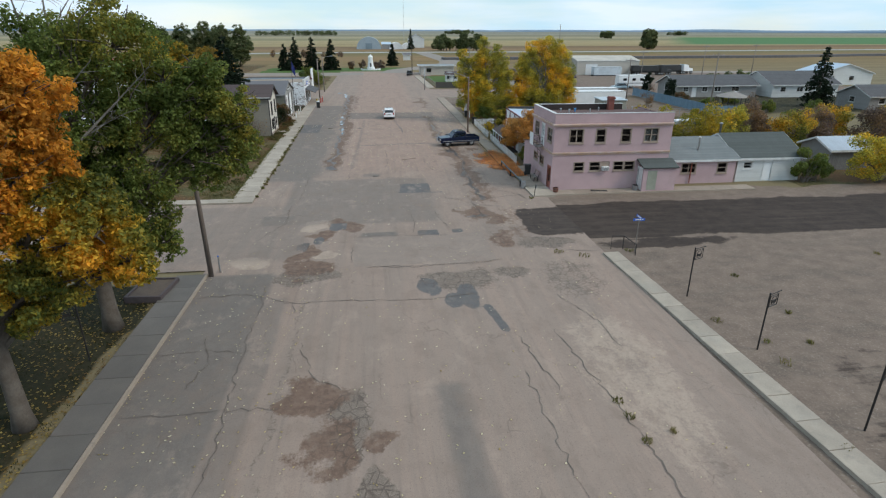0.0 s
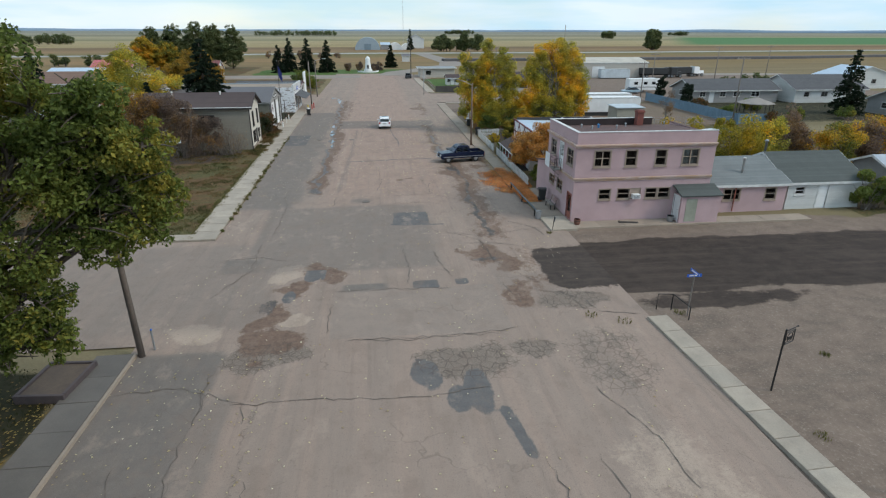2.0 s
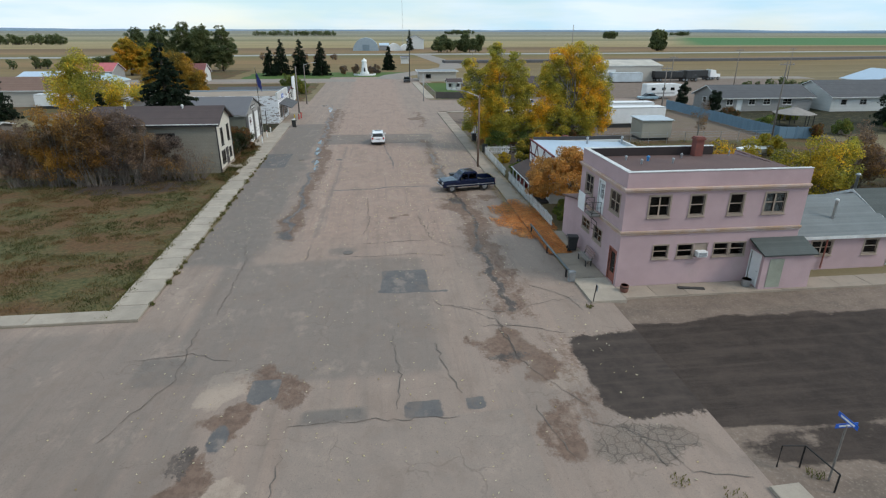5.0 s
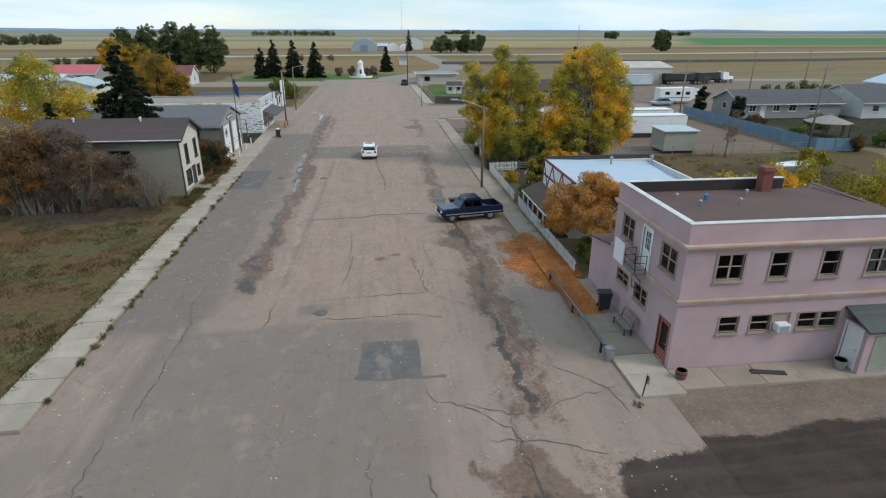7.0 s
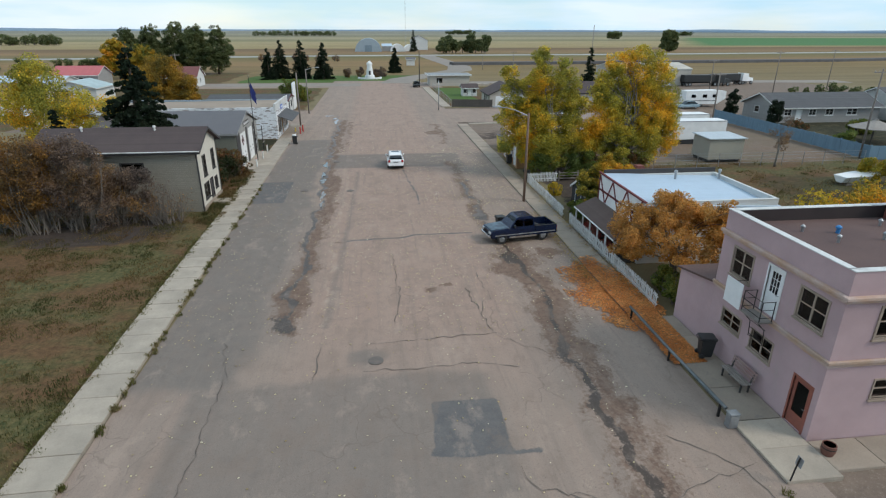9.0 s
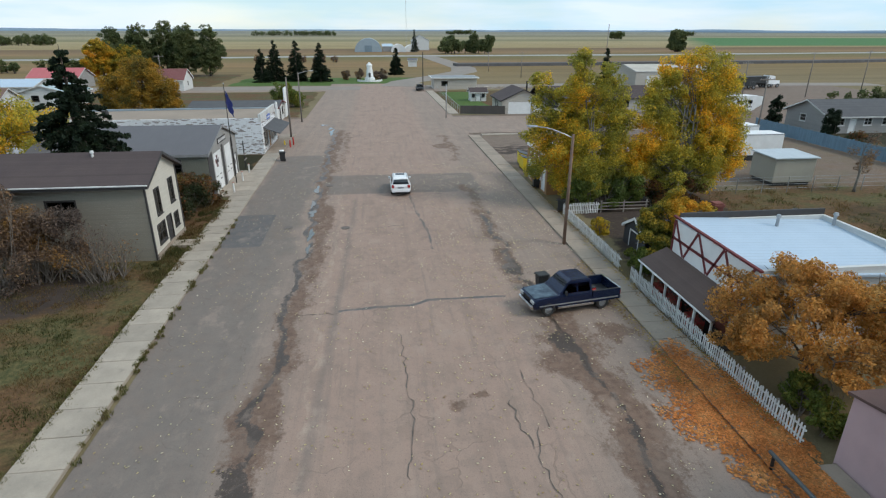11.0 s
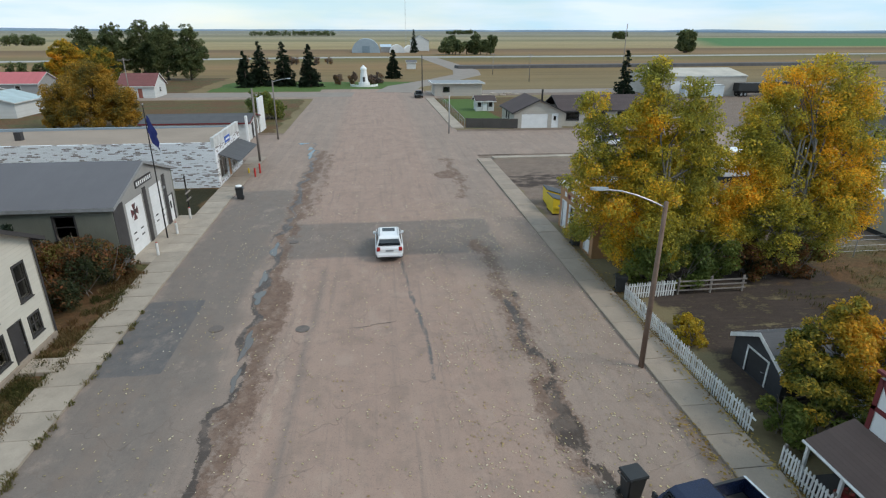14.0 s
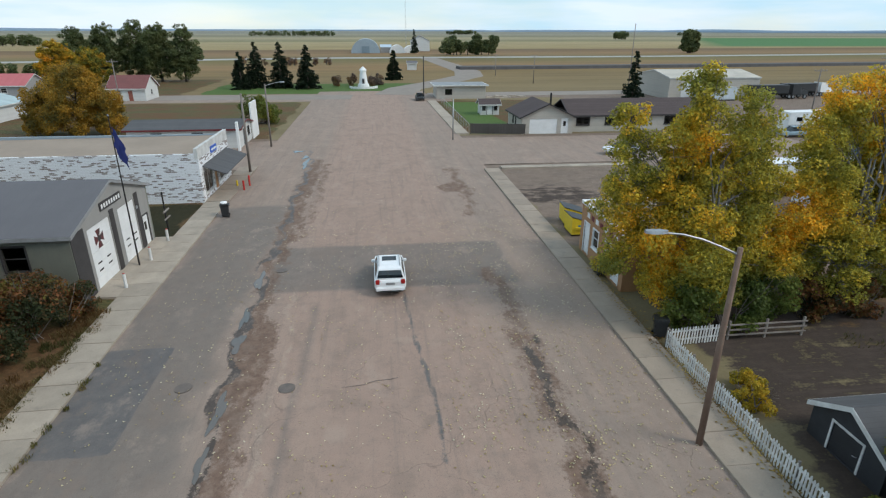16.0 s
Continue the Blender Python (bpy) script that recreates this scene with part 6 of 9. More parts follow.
def spruce(label, x, y, height, radius, seed, count=5200, group="", size=.16, category="spruce"):
    """A conical spruce: drooping whorls of branches, each thick with short needle sprays."""
    rng = random.Random(seed)
    t = thing("spruce_tree", label, category, pose(x, y, -0.05), group)
    bm = bmesh.new()
    tube(bm, [(0, 0, 0), (0, 0, height * .5), (0.05, 0, height)], [radius * .075, radius * .05, .015], 8)
    cs, rs = [], []
    rows = int(height * 2.1)
    for i in range(rows):
        z = height * (.06 + .93 * i / rows)
        r = radius * (1 - z / height) ** .85 + .12
        for k in range(max(4, int(r * 4.2))):
            a = rng.uniform(0, 6.283)
            rr = r * rng.uniform(.72, 1.12)
            tip = (math.cos(a) * rr, math.sin(a) * rr, z - rr * .22 + rng.uniform(-.1, .1))
            branch(bm, (0, 0, z), tip, .03, .008, rng, .06, 4, 2)
            for q in (.35, .6, .82, 1.0):
                cs.append((tip[0] * q, tip[1] * q, z + (tip[2] - z) * q))
                rs.append(.16 + .2 * rr / radius * (1.15 - q * .5))
    part("trunk", bm, BARK, t)
    leaf_cloud("crown", cs, rs, count, size, NEEDLE, t, seed + 7, .7, .3)
    return t


# west side, by the camera's start
tree("tall autumn tree with yellow-green and orange leaves", -17.9, 21.1, 5.5, .33, [(4.1, 0, 7.5, 1.4, 1.5, 1.2), (4.9, .2, 6.5, .9, 1, .8), (2.9, -.2, 8.9, 1.5, 1.6, 1.2), (2.6, .2, 6.2, 1.6, 1.7, 1.1), (1.0, 0, 5.2, 1.5, 1.7, 1.1), (4.0, .5, 8.7, 1.1, 1.1, .9), (-1.5, .5, 7.5, 2.2, 2.2, 2), (.6, -.8, 8.2, 1.8, 1.8, 1.6), (-2, -1, 5.5, 2, 2, 1.5), (1.5, 1.8, 6.6, 1.5, 1.5, 1.2)],
     LEAF_MIX, 34000, .10, per=44, seed=11, group="old street trees", bare=2, small=.3)
tree("autumn tree with bright orange crown", -19.0, 18.2, 7, .25, [(4.5, 2.2, 12.2, 1.2, 1.2, 1.3), (3.6, 2, 11, 1.5, 1.5, 1.5), (4.2, 2.4, 10.2, 1.1, 1.2, 1), (2.4, 1.4, 12.6, 1.6, 1.6, 1.6), (1.2, .6, 10.4, 2, 2, 2), (2.2, 1.2, 9, 1.6, 1.6, 1.3), (0, 0, 8, 2, 2, 1.8)], LEAF_ORANGE, 22000, .10, per=44, seed=15, group="old street trees", bare=2, small=.3)
old_green = tree("old dark green tree with yellowing top and bare limbs", -17.8, 28.6, 7.5, .38, [(2.6, 0, 13.2, 1.9, 2, 2.0), (.4, -.4, 13.0, 2.2, 2.2, 2.2), (4.3, .3, 12.0, 1.3, 1.4, 1.5), (5.4, .6, 11.0, 1.2, 1.3, 1.1), (3.6, 0, 10.4, 1.8, 1.8, 1.6), (6.5, .8, 9.6, 1.2, 1.2, 1.0), (7.3, 1, 9.0, .8, .9, .8), (5.0, .6, 9.2, 1.2, 1.3, .9), (7.2, .4, 10.7, 1.1, 1.2, 1.0), (5.9, .4, 12.0, 1.1, 1.2, 1.0), (6.7, .5, 8.3, .9, 1, .8), (5.6, .4, 7.7, .9, 1, .8), (1.2, 0, 9.8, 2.2, 2.2, 2.0), (2.8, 0, 7.8, 1.7, 1.8, 1.5), (2.6, .1, 5.8, 1.5, 1.6, 1.4),
     (1.8, 0, 4.4, 1.1, 1.2, 1.0), (.2, .4, 7.2, 1.8, 1.8, 1.6), (-1.8, .6, 11, 2.2, 2.2, 2.4), (-2.2, .8, 8, 2, 2, 1.8), (3.2, .2, 4.4, .8, .9, .8)],
     LEAF_GREEN, 52000, .098, per=44, seed=12, group="old street trees", bare=6, small=.32)
dead = random.Random(19)
limb = bmesh.new()
for root, tip in (((.2, -1.2, 9.0), (3.2, -1.9, 10.7)), ((1.2, -1.5, 9.6), (4.4, -1.8, 12.4)), ((.4, -1.2, 10.2), (2.6, -2.2, 12.8)), ((-.6, -.6, 12.6), (-.4, -1.4, 16.2)), ((.6, -.4, 13.2), (1.0, -1.0, 16.0))):
    spine = branch(limb, root, tip, .06, .014, dead, .1, 5, 6)
    for k in range(16):
        q = spine[dead.randint(1, 6)]
        branch(limb, q, q + Vector((dead.uniform(-.2, 1.0), dead.gauss(0, .5), dead.uniform(-.5, .9))) * .9, .014, .004, dead, .15, 4, 3)
part("bare_limb", limb, BARK_PALE, old_green, "pale leafless limbs")
tree("broad green tree beyond the lawn", -27.5, 27, 5, .3, [(0, 0, 8.5, 3.2, 3.2, 3.0), (2.2, -1.5, 6.5, 2.4, 2.4, 2.0), (-2, 2, 7, 2.5, 2.5, 2.2), (1, 2.2, 10, 2.2, 2.2, 1.9)], LEAF_GREEN, 15000, .14, seed=13, group="old street trees")
tree("yellow and green tree beyond the lawn", -25.5, 17, 4.5, .28, [(0, 0, 7.5, 2.8, 2.8, 2.8), (2, 1.5, 5.5, 2.2, 2.2, 1.8), (-1.5, -1, 9.5, 2, 2, 1.8)], LEAF_MIX, 12000, .14, seed=14, group="old street trees")

# poplars behind the picket fence
def spires(columns, seed):
    """Lobes of a poplar crown: columns (x, y, foot, top, r) of leaf masses that narrow upwards."""
    rng = random.Random(seed)
    out = []
    for x, y, foot, top, r in columns:
        n = max(3, round((top - foot) / 1.5))
        for i in range(n):
            u = (i + .5) / n
            w = r * (.85 + .35 * math.sin(u * 2.6)) * (1 if u < .7 else 1 - 1.5 * (u - .7))
            out.append((x + rng.uniform(-.3, .3), y + rng.uniform(-.4, .4), foot + (top - foot) * u, w, w, (top - foot) / n * .8))
    return out


tree("tall poplar turning gold, many stems", 13.6, 92.6, 8.5, .13, spires([(-3.8, 1.2, 2.4, 11.0, 1.15), (-2.0, .2, 1.6, 10.0, 1.25), (-.8, .6, 2, 12.4, 1.3), (1.1, 0, 1.4, 11.8, 1.25), (2.6, .5, 2, 9.8, 1.05), (3.6, 0, 1.6, 5.4, 1.1), (-.4, -.8, 1.4, 6.4, 1.4)], 21),
     LEAF_POPLAR, 50000, .10, BARK_PALE, 16, 21, group="poplars behind the fence", stems=5, small=.52)
tree("broad tall poplar turning gold", 22.3, 93.2, 8.5, .14, spires([(-3.4, 0, 2, 10.4, 1.1), (-2.2, .2, 2, 12.2, 1.35), (-.6, .8, 2.6, 12.6, 1.3), (1.0, .2, 2.4, 12.8, 1.35), (2.6, 0, 2, 12.3, 1.3), (4.0, .4, 2.2, 10.4, 1.25), (4.7, 0, 2.6, 7.4, 1.0), (-1.4, -1, 1.6, 6.2, 1.5), (1.8, -.9, 1.6, 6.6, 1.5)], 22),
     LEAF_POPLAR, 56000, .10, BARK_PALE, 16, 22, group="poplars behind the fence", stems=6, small=.52)
shrub("dark undergrowth at the foot of the poplars", 14.6, 91.6, [(-1.8, 0, 1.4, 1.7, 1.2, 1.4), (.6, -.3, 1.3, 1.8, 1.2, 1.3), (2.6, 0, 1.6, 1.4, 1.2, 1.5)], LEAF_GREEN, 7000, .11, 23)
shrub("dark undergrowth beneath the broad poplar", 21.6, 92.2, [(-1.5, 0, 1.3, 1.5, 1.2, 1.3), (1.2, 0, 1.2, 1.5, 1.2, 1.2)], LEAF_SHRUB, 4500, .11, 24)
# trees by the porch
tree("low spreading tree with rust-orange leaves", 13.4, 65.0, 2.2, .16, [(-1.9, .2, 3.2, 1.6, 1.7, 1.4), (.2, .8, 4.3, 1.9, 1.9, 1.2), (-1.2, 3.0, 3.2, 1.6, 1.6, 1.3), (2.4, -.4, 4.0, 1.7, 1.7, 1.3), (-1.0, -1.9, 2.9, 1.5, 1.5, 1.2), (1.9, -1.8, 3.1, 1.6, 1.4, 1.2), (.6, 2.9, 3.8, 1.6, 1.6, 1.2), (3.4, 1.6, 3.6, 1.6, 1.6, 1.2), (-2.4, 1.6, 2.2, 1.0, 1.2, 1.0), (4.4, -.6, 3.0, 1.2, 1.3, 1.1)], LEAF_RUST, 24000, .085, per=26, seed=25, stems=3, small=.34)
shrub("dark green shrub under the rust-coloured tree", 12.5, 63.4, [(0, -.8, .9, .8, .9, .8), (0, .9, .9, .8, .9, .8)], LEAF_GREEN, 3200, .09, 26)
tree("small tree half turned yellow by the porch", 14.3, 78.9, 2.0, .12, [(-.4, .2, 3.5, 1.3, 1.3, 1.1), (.9, -.4, 2.7, 1.5, 1.3, 1.1), (-1.2, -.4, 2.1, 1.4, 1.3, 1.0), (.2, .4, 4.6, .8, .8, .8), (1.8, .2, 3.5, 1.0, 1.0, .8), (-1.5, .2, 3.2, .9, .9, .7), (2.0, -1.0, 2.6, 1.0, 1.0, .8), (.4, -1.4, 1.8, 1.4, 1.2, 1.0)], LEAF_MIX, 16000, .09, per=30, small=.34, seed=27, stems=3)
shrub("dark green shrub by the fence", 12.6, 77.6, [(0, 0, .9, 1.0, 1.0, .9), (-.4, 1.2, .7, .7, .7, .7)], LEAF_GREEN, 3600, .09, 28)
shrub("low yellowing shrub inside the fence", 12.3, 85.2, [(0, 0, .6, .8, .8, .6), (.3, 1.0, .5, .6, .7, .5)], LEAF_YELLOW, 2400, .08, 29)
# west side shrubs
shrub("dense dark shrubs with reddish tops", -20.3, 94.2, [(.6, 0, 1.5, 1.8, 1.8, 1.5), (-1.6, .8, 1.6, 1.8, 1.8, 1.6), (1.6, 2.0, 1.1, 1.2, 1.3, 1.1), (-3, -1, 1.6, 1.8, 1.6, 1.5), (0, -2.2, 1.2, 1.6, 1.3, 1.1), (-.4, .6, 2.5, 1.5, 1.5, .9), (-2.4, 0, 2.5, 1.4, 1.4, .9)], LEAF_SHRUB, 13000, .10, 31, twigs=50)
thicket_rng = random.Random(44)
for k, (bx, by, hh, mm) in enumerate(((-21.2, 81.0, 3.6, LEAF_BROWN), (-24.4, 80.6, 4.8, LEAF_BROWN), (-27.0, 79.8, 7.0, LEAF_BROWN), (-30, 79.4, 7.6, LEAF_THICKET), (-33.2, 79.4, 7.2, LEAF_THICKET), (-36.5, 79.8, 6.2, LEAF_BROWN))):
    lobes = [(thicket_rng.uniform(-1.7, 1.7), thicket_rng.uniform(-.9, .9), hh * thicket_rng.uniform(.25, .95), thicket_rng.uniform(.8, 1.4), thicket_rng.uniform(.7, 1.2), hh * thicket_rng.uniform(.13, .22)) for _ in range(14)]
    shrub("leggy autumn thicket, grey stems, brown leaves, beside the tan house" if mm is LEAF_BROWN else "leggy autumn thicket with orange-brown leaves by the tan house", bx, by, lobes, mm, 400 if k == 0 else 12000, .085, 40 + k, twigs=70, group="thicket by the tan house", small=.55, per=12)
tree("spreading yellow-green tree behind the thicket", -38.5, 102, 6, .25, [(0, 0, 7.4, 3.2, 3.0, 2.9), (3.4, 0, 5.8, 2.7, 2.6, 2.6), (-3.2, 0, 6.6, 2.8, 2.6, 2.8), (-1.8, 0, 10.0, 2.0, 2.0, 1.9), (4.2, -1, 3.6, 2.2, 2.2, 1.9), (0, -1, 4, 3, 2.4, 2.2)], LEAF_POPLAR, 17000, .14, BARK_PALE, seed=51, stems=3)
spruce("tall dark spruce behind the tan house", -26.1, 91.4, 13.4, 5.4, 52, 52000, size=.17)
spruce("small dark spruce at the tan house roof", -33.5, 91.6, 8.0, 1.7, 53, 4200)
tree("round golden tree behind the shop", -46, 156, 3.5, .3, [(0, 0, 5.6, 4.8, 4.2, 3.6), (-3.6, 0, 4.0, 3.4, 3.2, 3.2), (3.6, 0, 4.0, 3.4, 3.2, 3.2), (0, -2.4, 3, 4.6, 3, 2.6), (-4.4, -1, 2, 2.6, 2.4, 1.9), (4.6, -1, 2, 2.6, 2.4, 1.9), (1.2, 0, 7.6, 2.6, 2.6, 1.7)], LEAF_OLD_GOLD, 30000, .16, seed=54, stems=3, per=50, small=.3)
for k, (sx, sy, hh) in enumerate(((-36.8, 222, 9.5), (-33.6, 226, 11.8), (-27.2, 225, 11.8), (-20.0, 222, 11.2), (3.2, 248, 9.0))):
    spruce("dark conical spruce standing in the park", sx, sy, hh, hh * .30, 60 + k, 11000, "spruces in the park", .22)
spruce("dark spruce behind a grey garage house", 55.5, 193, 10.5, 2.4, 66, 3600, size=.24)
spruce("dark spruce beside a bungalow", 82, 106, 11.5, 3.2, 67, 5000, size=.24)
for k, (px_, py_, mm, s) in enumerate(((-87, 246, LEAF_GREEN, 1.25), (-80, 249, LEAF_GREEN, 1.35), (-72, 250, LEAF_GREEN, 1.4), (-65, 248, LEAF_GREEN, 1.35), (-58, 247, LEAF_GREEN, 1.3), (-83, 228, LEAF_GOLD, 1.0), (-77, 231, LEAF_MIX, .85))):
    tree("big leafy windbreak tree beyond the park", px_, py_, 6, .35, [(0, 0, 7.0 * s, 4.4, 4, 4.4 * s), (-2.0, 0, 5.0 * s, 3.4, 3, 3.6 * s), (2.2, 0, 5.2 * s, 3.4, 3, 3.8 * s), (.5, 0, 9.6 * s, 3.0, 2.6, 2.6 * s), (0, -1, 2.8 * s, 3.8, 2.6, 2.2 * s)], LEAF_FAR if mm is LEAF_GREEN else mm, 13000, .25, seed=70 + k, per=50, small=.26, group="windbreak beyond the park")
shrub("big dark green bush at the street's end", -21.5, 163, [(0, 0, 2.2, 2.6, 2.4, 2.2), (-1.5, 1, 2.5, 2.2, 2.2, 2.1), (1.4, .6, 1.8, 1.8, 1.8, 1.8)], LEAF_GREEN, 5200, .16, 80)
for k, (bx, by) in enumerate(((-13, 228), (-9, 230), (-3.5, 229), (-1.5, 231))):
    shrub("small brownish park shrub", bx, by, [(0, 0, 1.6, 1.4, 1.4, 1.6)], LEAF_BROWN, 700, .22, 84 + k, group="park shrubs", twigs=12)
# gold shrub row behind the pink building
for k in range(11):
    bx, by = 23.5 + k * 3.9, 66.5 + (k % 3) * 1.6
    hh = (2.6, 2.9, 2.6, 3.0, 3.3, 3.4, 2.9, 3.1, 3.3, 3.1, 3.0)[k]
    shrub("tall autumn shrub in gold, green and brown", bx, by, [(0, 0, hh * .95, 2.1, 1.8, hh * .95), (1.5, .6, hh * .8, 1.6, 1.5, hh * .8), (-1.4, .5, hh * .8, 1.6, 1.5, hh * .8)], (LEAF_YELLOW, LEAF_MIX, LEAF_YELLOW, LEAF_YELLOW, LEAF_POPLAR, LEAF_BROWN)[k % 6] if k < 6 else (LEAF_MIX, LEAF_BROWN)[k % 2], 4600, .13, 90 + k, group="autumn shrubs behind the pink building", small=.45)
tree("round green tree turning yellow by a shed", 44.5, 50.8, 1.8, .18, [(0, 0, 3.0, 2.4, 2.2, 2.2), (2.4, .5, 3.0, 2.0, 2.0, 2.2), (-1.6, -.4, 2.0, 1.6, 1.6, 1.6), (3.6, 0, 1.8, 2, 1.8, 1.6)], LEAF_POPLAR, 9000, .12, seed=110, stems=3)
shrub("dark bush against the white cottage", 37.6, 51.8, [(0, 0, 1.7, 1.8, 1.5, 1.7), (1.4, .4, 1.4, 1.4, 1.3, 1.4)], LEAF_GREEN, 5200, .11, 111)
for k, (bx, by, hh) in enumerate(((86, 88, 7.5), (93, 92, 8), (79, 80, 6))):
    tree("brown and orange tree by the eastern houses", bx, by, 3, .2, [(0, 0, hh * .6, 3.2, 3, hh * .4), (2.4, 0, hh * .5, 2.4, 2.4, hh * .35), (-2.2, 0, hh * .45, 2.4, 2.4, hh * .35)], (LEAF_RUST, LEAF_ORANGE, LEAF_GREEN)[k], 5000, .2, seed=115 + k, group="eastern trees")
# bare ash in the yard and clipped cedars
tree("thin nearly bare tree in a yard", 41, 94, 3.5, .12, [(0, 0, 4.2, 1.2, 1.2, 1.6), (.5, .3, 2.8, 1.0, 1.0, 1.0)], LEAF_BROWN, 700, .09, BARK_PALE, 10, 118, bare=8)
for k, (bx, by) in enumerate(((58.5, 130.5), (57.5, 117.5))):
    shrub("dark clipped cedar by the blue fence", bx, by, [(0, 0, 1.6, 1.2, 1.2, 1.6), (0, 0, 3.4, 1.05, 1.05, 1.5)], NEEDLE, 3000, .14, 120 + k, group="cedars", name="cedar", category="cedar", twigs=6)
for k, (bx, by) in enumerate(((57.2, 103), (56.8, 112), (68, 112.5), (60, 96), (77, 100), (46, 86), (66, 98))):
    shrub("low dark shrub in a back garden", bx, by, [(0, 0, 1.2, 1.6, 1.5, 1.2)], (LEAF_GREEN, LEAF_SHRUB)[k % 2] if k != 5 else LEAF_YELLOW, 1500, .14, 130 + k, group="garden shrubs", twigs=8)
# far trees on the plain
def far_wood(label, x, y, wide, deep, tall, seed, count=2200, material=None):
    rng = random.Random(seed)
    bm = bmesh.new()
    cs, rs = [], []
    for k in range(int(max(10, wide / 2.2))):
        cx, cy, hh = x + rng.uniform(-wide, wide) / 2, y + rng.uniform(-deep, deep) / 2, tall * rng.uniform(.6, 1)
        tube(bm, [(cx, cy, -.1), (cx, cy, hh * .7)], [.3, .1], 5)
        for q in range(9):
            cs.append((cx + rng.uniform(-1, 1) * tall * .24, cy, hh * rng.uniform(.22, .92)))
            rs.append(tall * rng.uniform(.1, .24))
    ob = solid("far_wood", bm, BARK, label, "far trees", kind="stuff")
    leaf_cloud("crowns", cs, rs, count * 5, tall * .06, material or LEAF_FAR, ob, seed)


far_wood("clump of trees by the farm yard", 56, 430, 30, 10, 12, 1)
far_wood("distant dark shelter belt", -190, 1500, 200, 30, 14, 2)
far_wood("distant dark shelter belt on the plain", 300, 2100, 100, 30, 16, 3)
far_wood("lone tree on the plain", 214, 455, 3, 3, 15, 4, 1500)
far_wood("round lone tree on the plain", 420, 1050, 22, 12, 15, 5, 900)
far_wood("distant shelter belt far to the east", 900, 1700, 60, 20, 14, 6, 900)
far_wood("distant shelter belt to the west", -330, 640, 60, 14, 11, 7, 1500)
far_wood("trees and bushes beside the western road", -120, 265, 46, 8, 5, 8, 1600)
far_wood("bushes beside the farm track", -40, 330, 40, 10, 4, 9, 900, LEAF_BROWN)
far_wood("low trees by the western yards", -150, 215, 40, 8, 6, 10, 1400)
far_wood("bushes by the eastern yards", 96, 150, 20, 6, 4, 11, 900)


# ---- vehicles ----
def wheel(parent, x, y, r, w, side):
    """A wheel on the y axis: tyre with rounded shoulders and a rim with a hub."""
    bm = bmesh.new()
    prof = [(.62 * r, -w / 2), (.9 * r, -w / 2), (r, -w / 2 + .05), (r, w / 2 - .05), (.9 * r, w / 2), (.62 * r, w / 2)]
    n = 24
    loft(bm, [[(x + q * math.cos(2 * math.pi * k / n), y + o, r + q * math.sin(2 * math.pi * k / n)) for q, o in prof] for k in range(n + 1)], False)
    bmesh.ops.remove_doubles(bm, verts=bm.verts, dist=.0005)
    wh = part("wheel", bm, RUBBER, parent, "", True)
    rim = bmesh.new()
    tube(rim, [(x, y - w * .3, r), (x, y + w * .3, r)], [.61 * r, .61 * r], 20)
    tube(rim, [(x, y + side * w * .28, r), (x, y + side * w * .45, r)], [.2 * r, .16 * r], 12)
    for k in range(6):
        a = 2 * math.pi * k / 6
        tube(rim, [(x + .15 * r * math.cos(a), y + side * w * .4, r + .15 * r * math.sin(a)), (x + .58 * r * math.cos(a), y + side * w * .34, r + .58 * r * math.sin(a))], [.07 * r, .07 * r], 5)
    part("rim", rim, STEEL, wh)


def ring(x, pts):
    """A closed cross-section at x from half-profile points (half-width, z), mirrored."""
    return [(x, -w, z) for w, z in pts] + [(x, w, z) for w, z in reversed(pts)]


def car_body(sections):
    bm = bmesh.new()
    loft(bm, [ring(x, pts) for x, pts in sections])
    bmesh.ops.recalc_face_normals(bm, faces=bm.faces)
    sharp = [e for e in bm.edges if len(e.link_faces) == 2 and e.calc_face_angle(0) > .5]
    bmesh.ops.bevel(bm, geom=sharp, offset=.035, segments=2, affect="EDGES")
    return bm


def glass_panel(parent, corners, name="side_window", material=None):
    part(name, sheet_mesh(corners, .012), material or GLASS_DARK, parent)


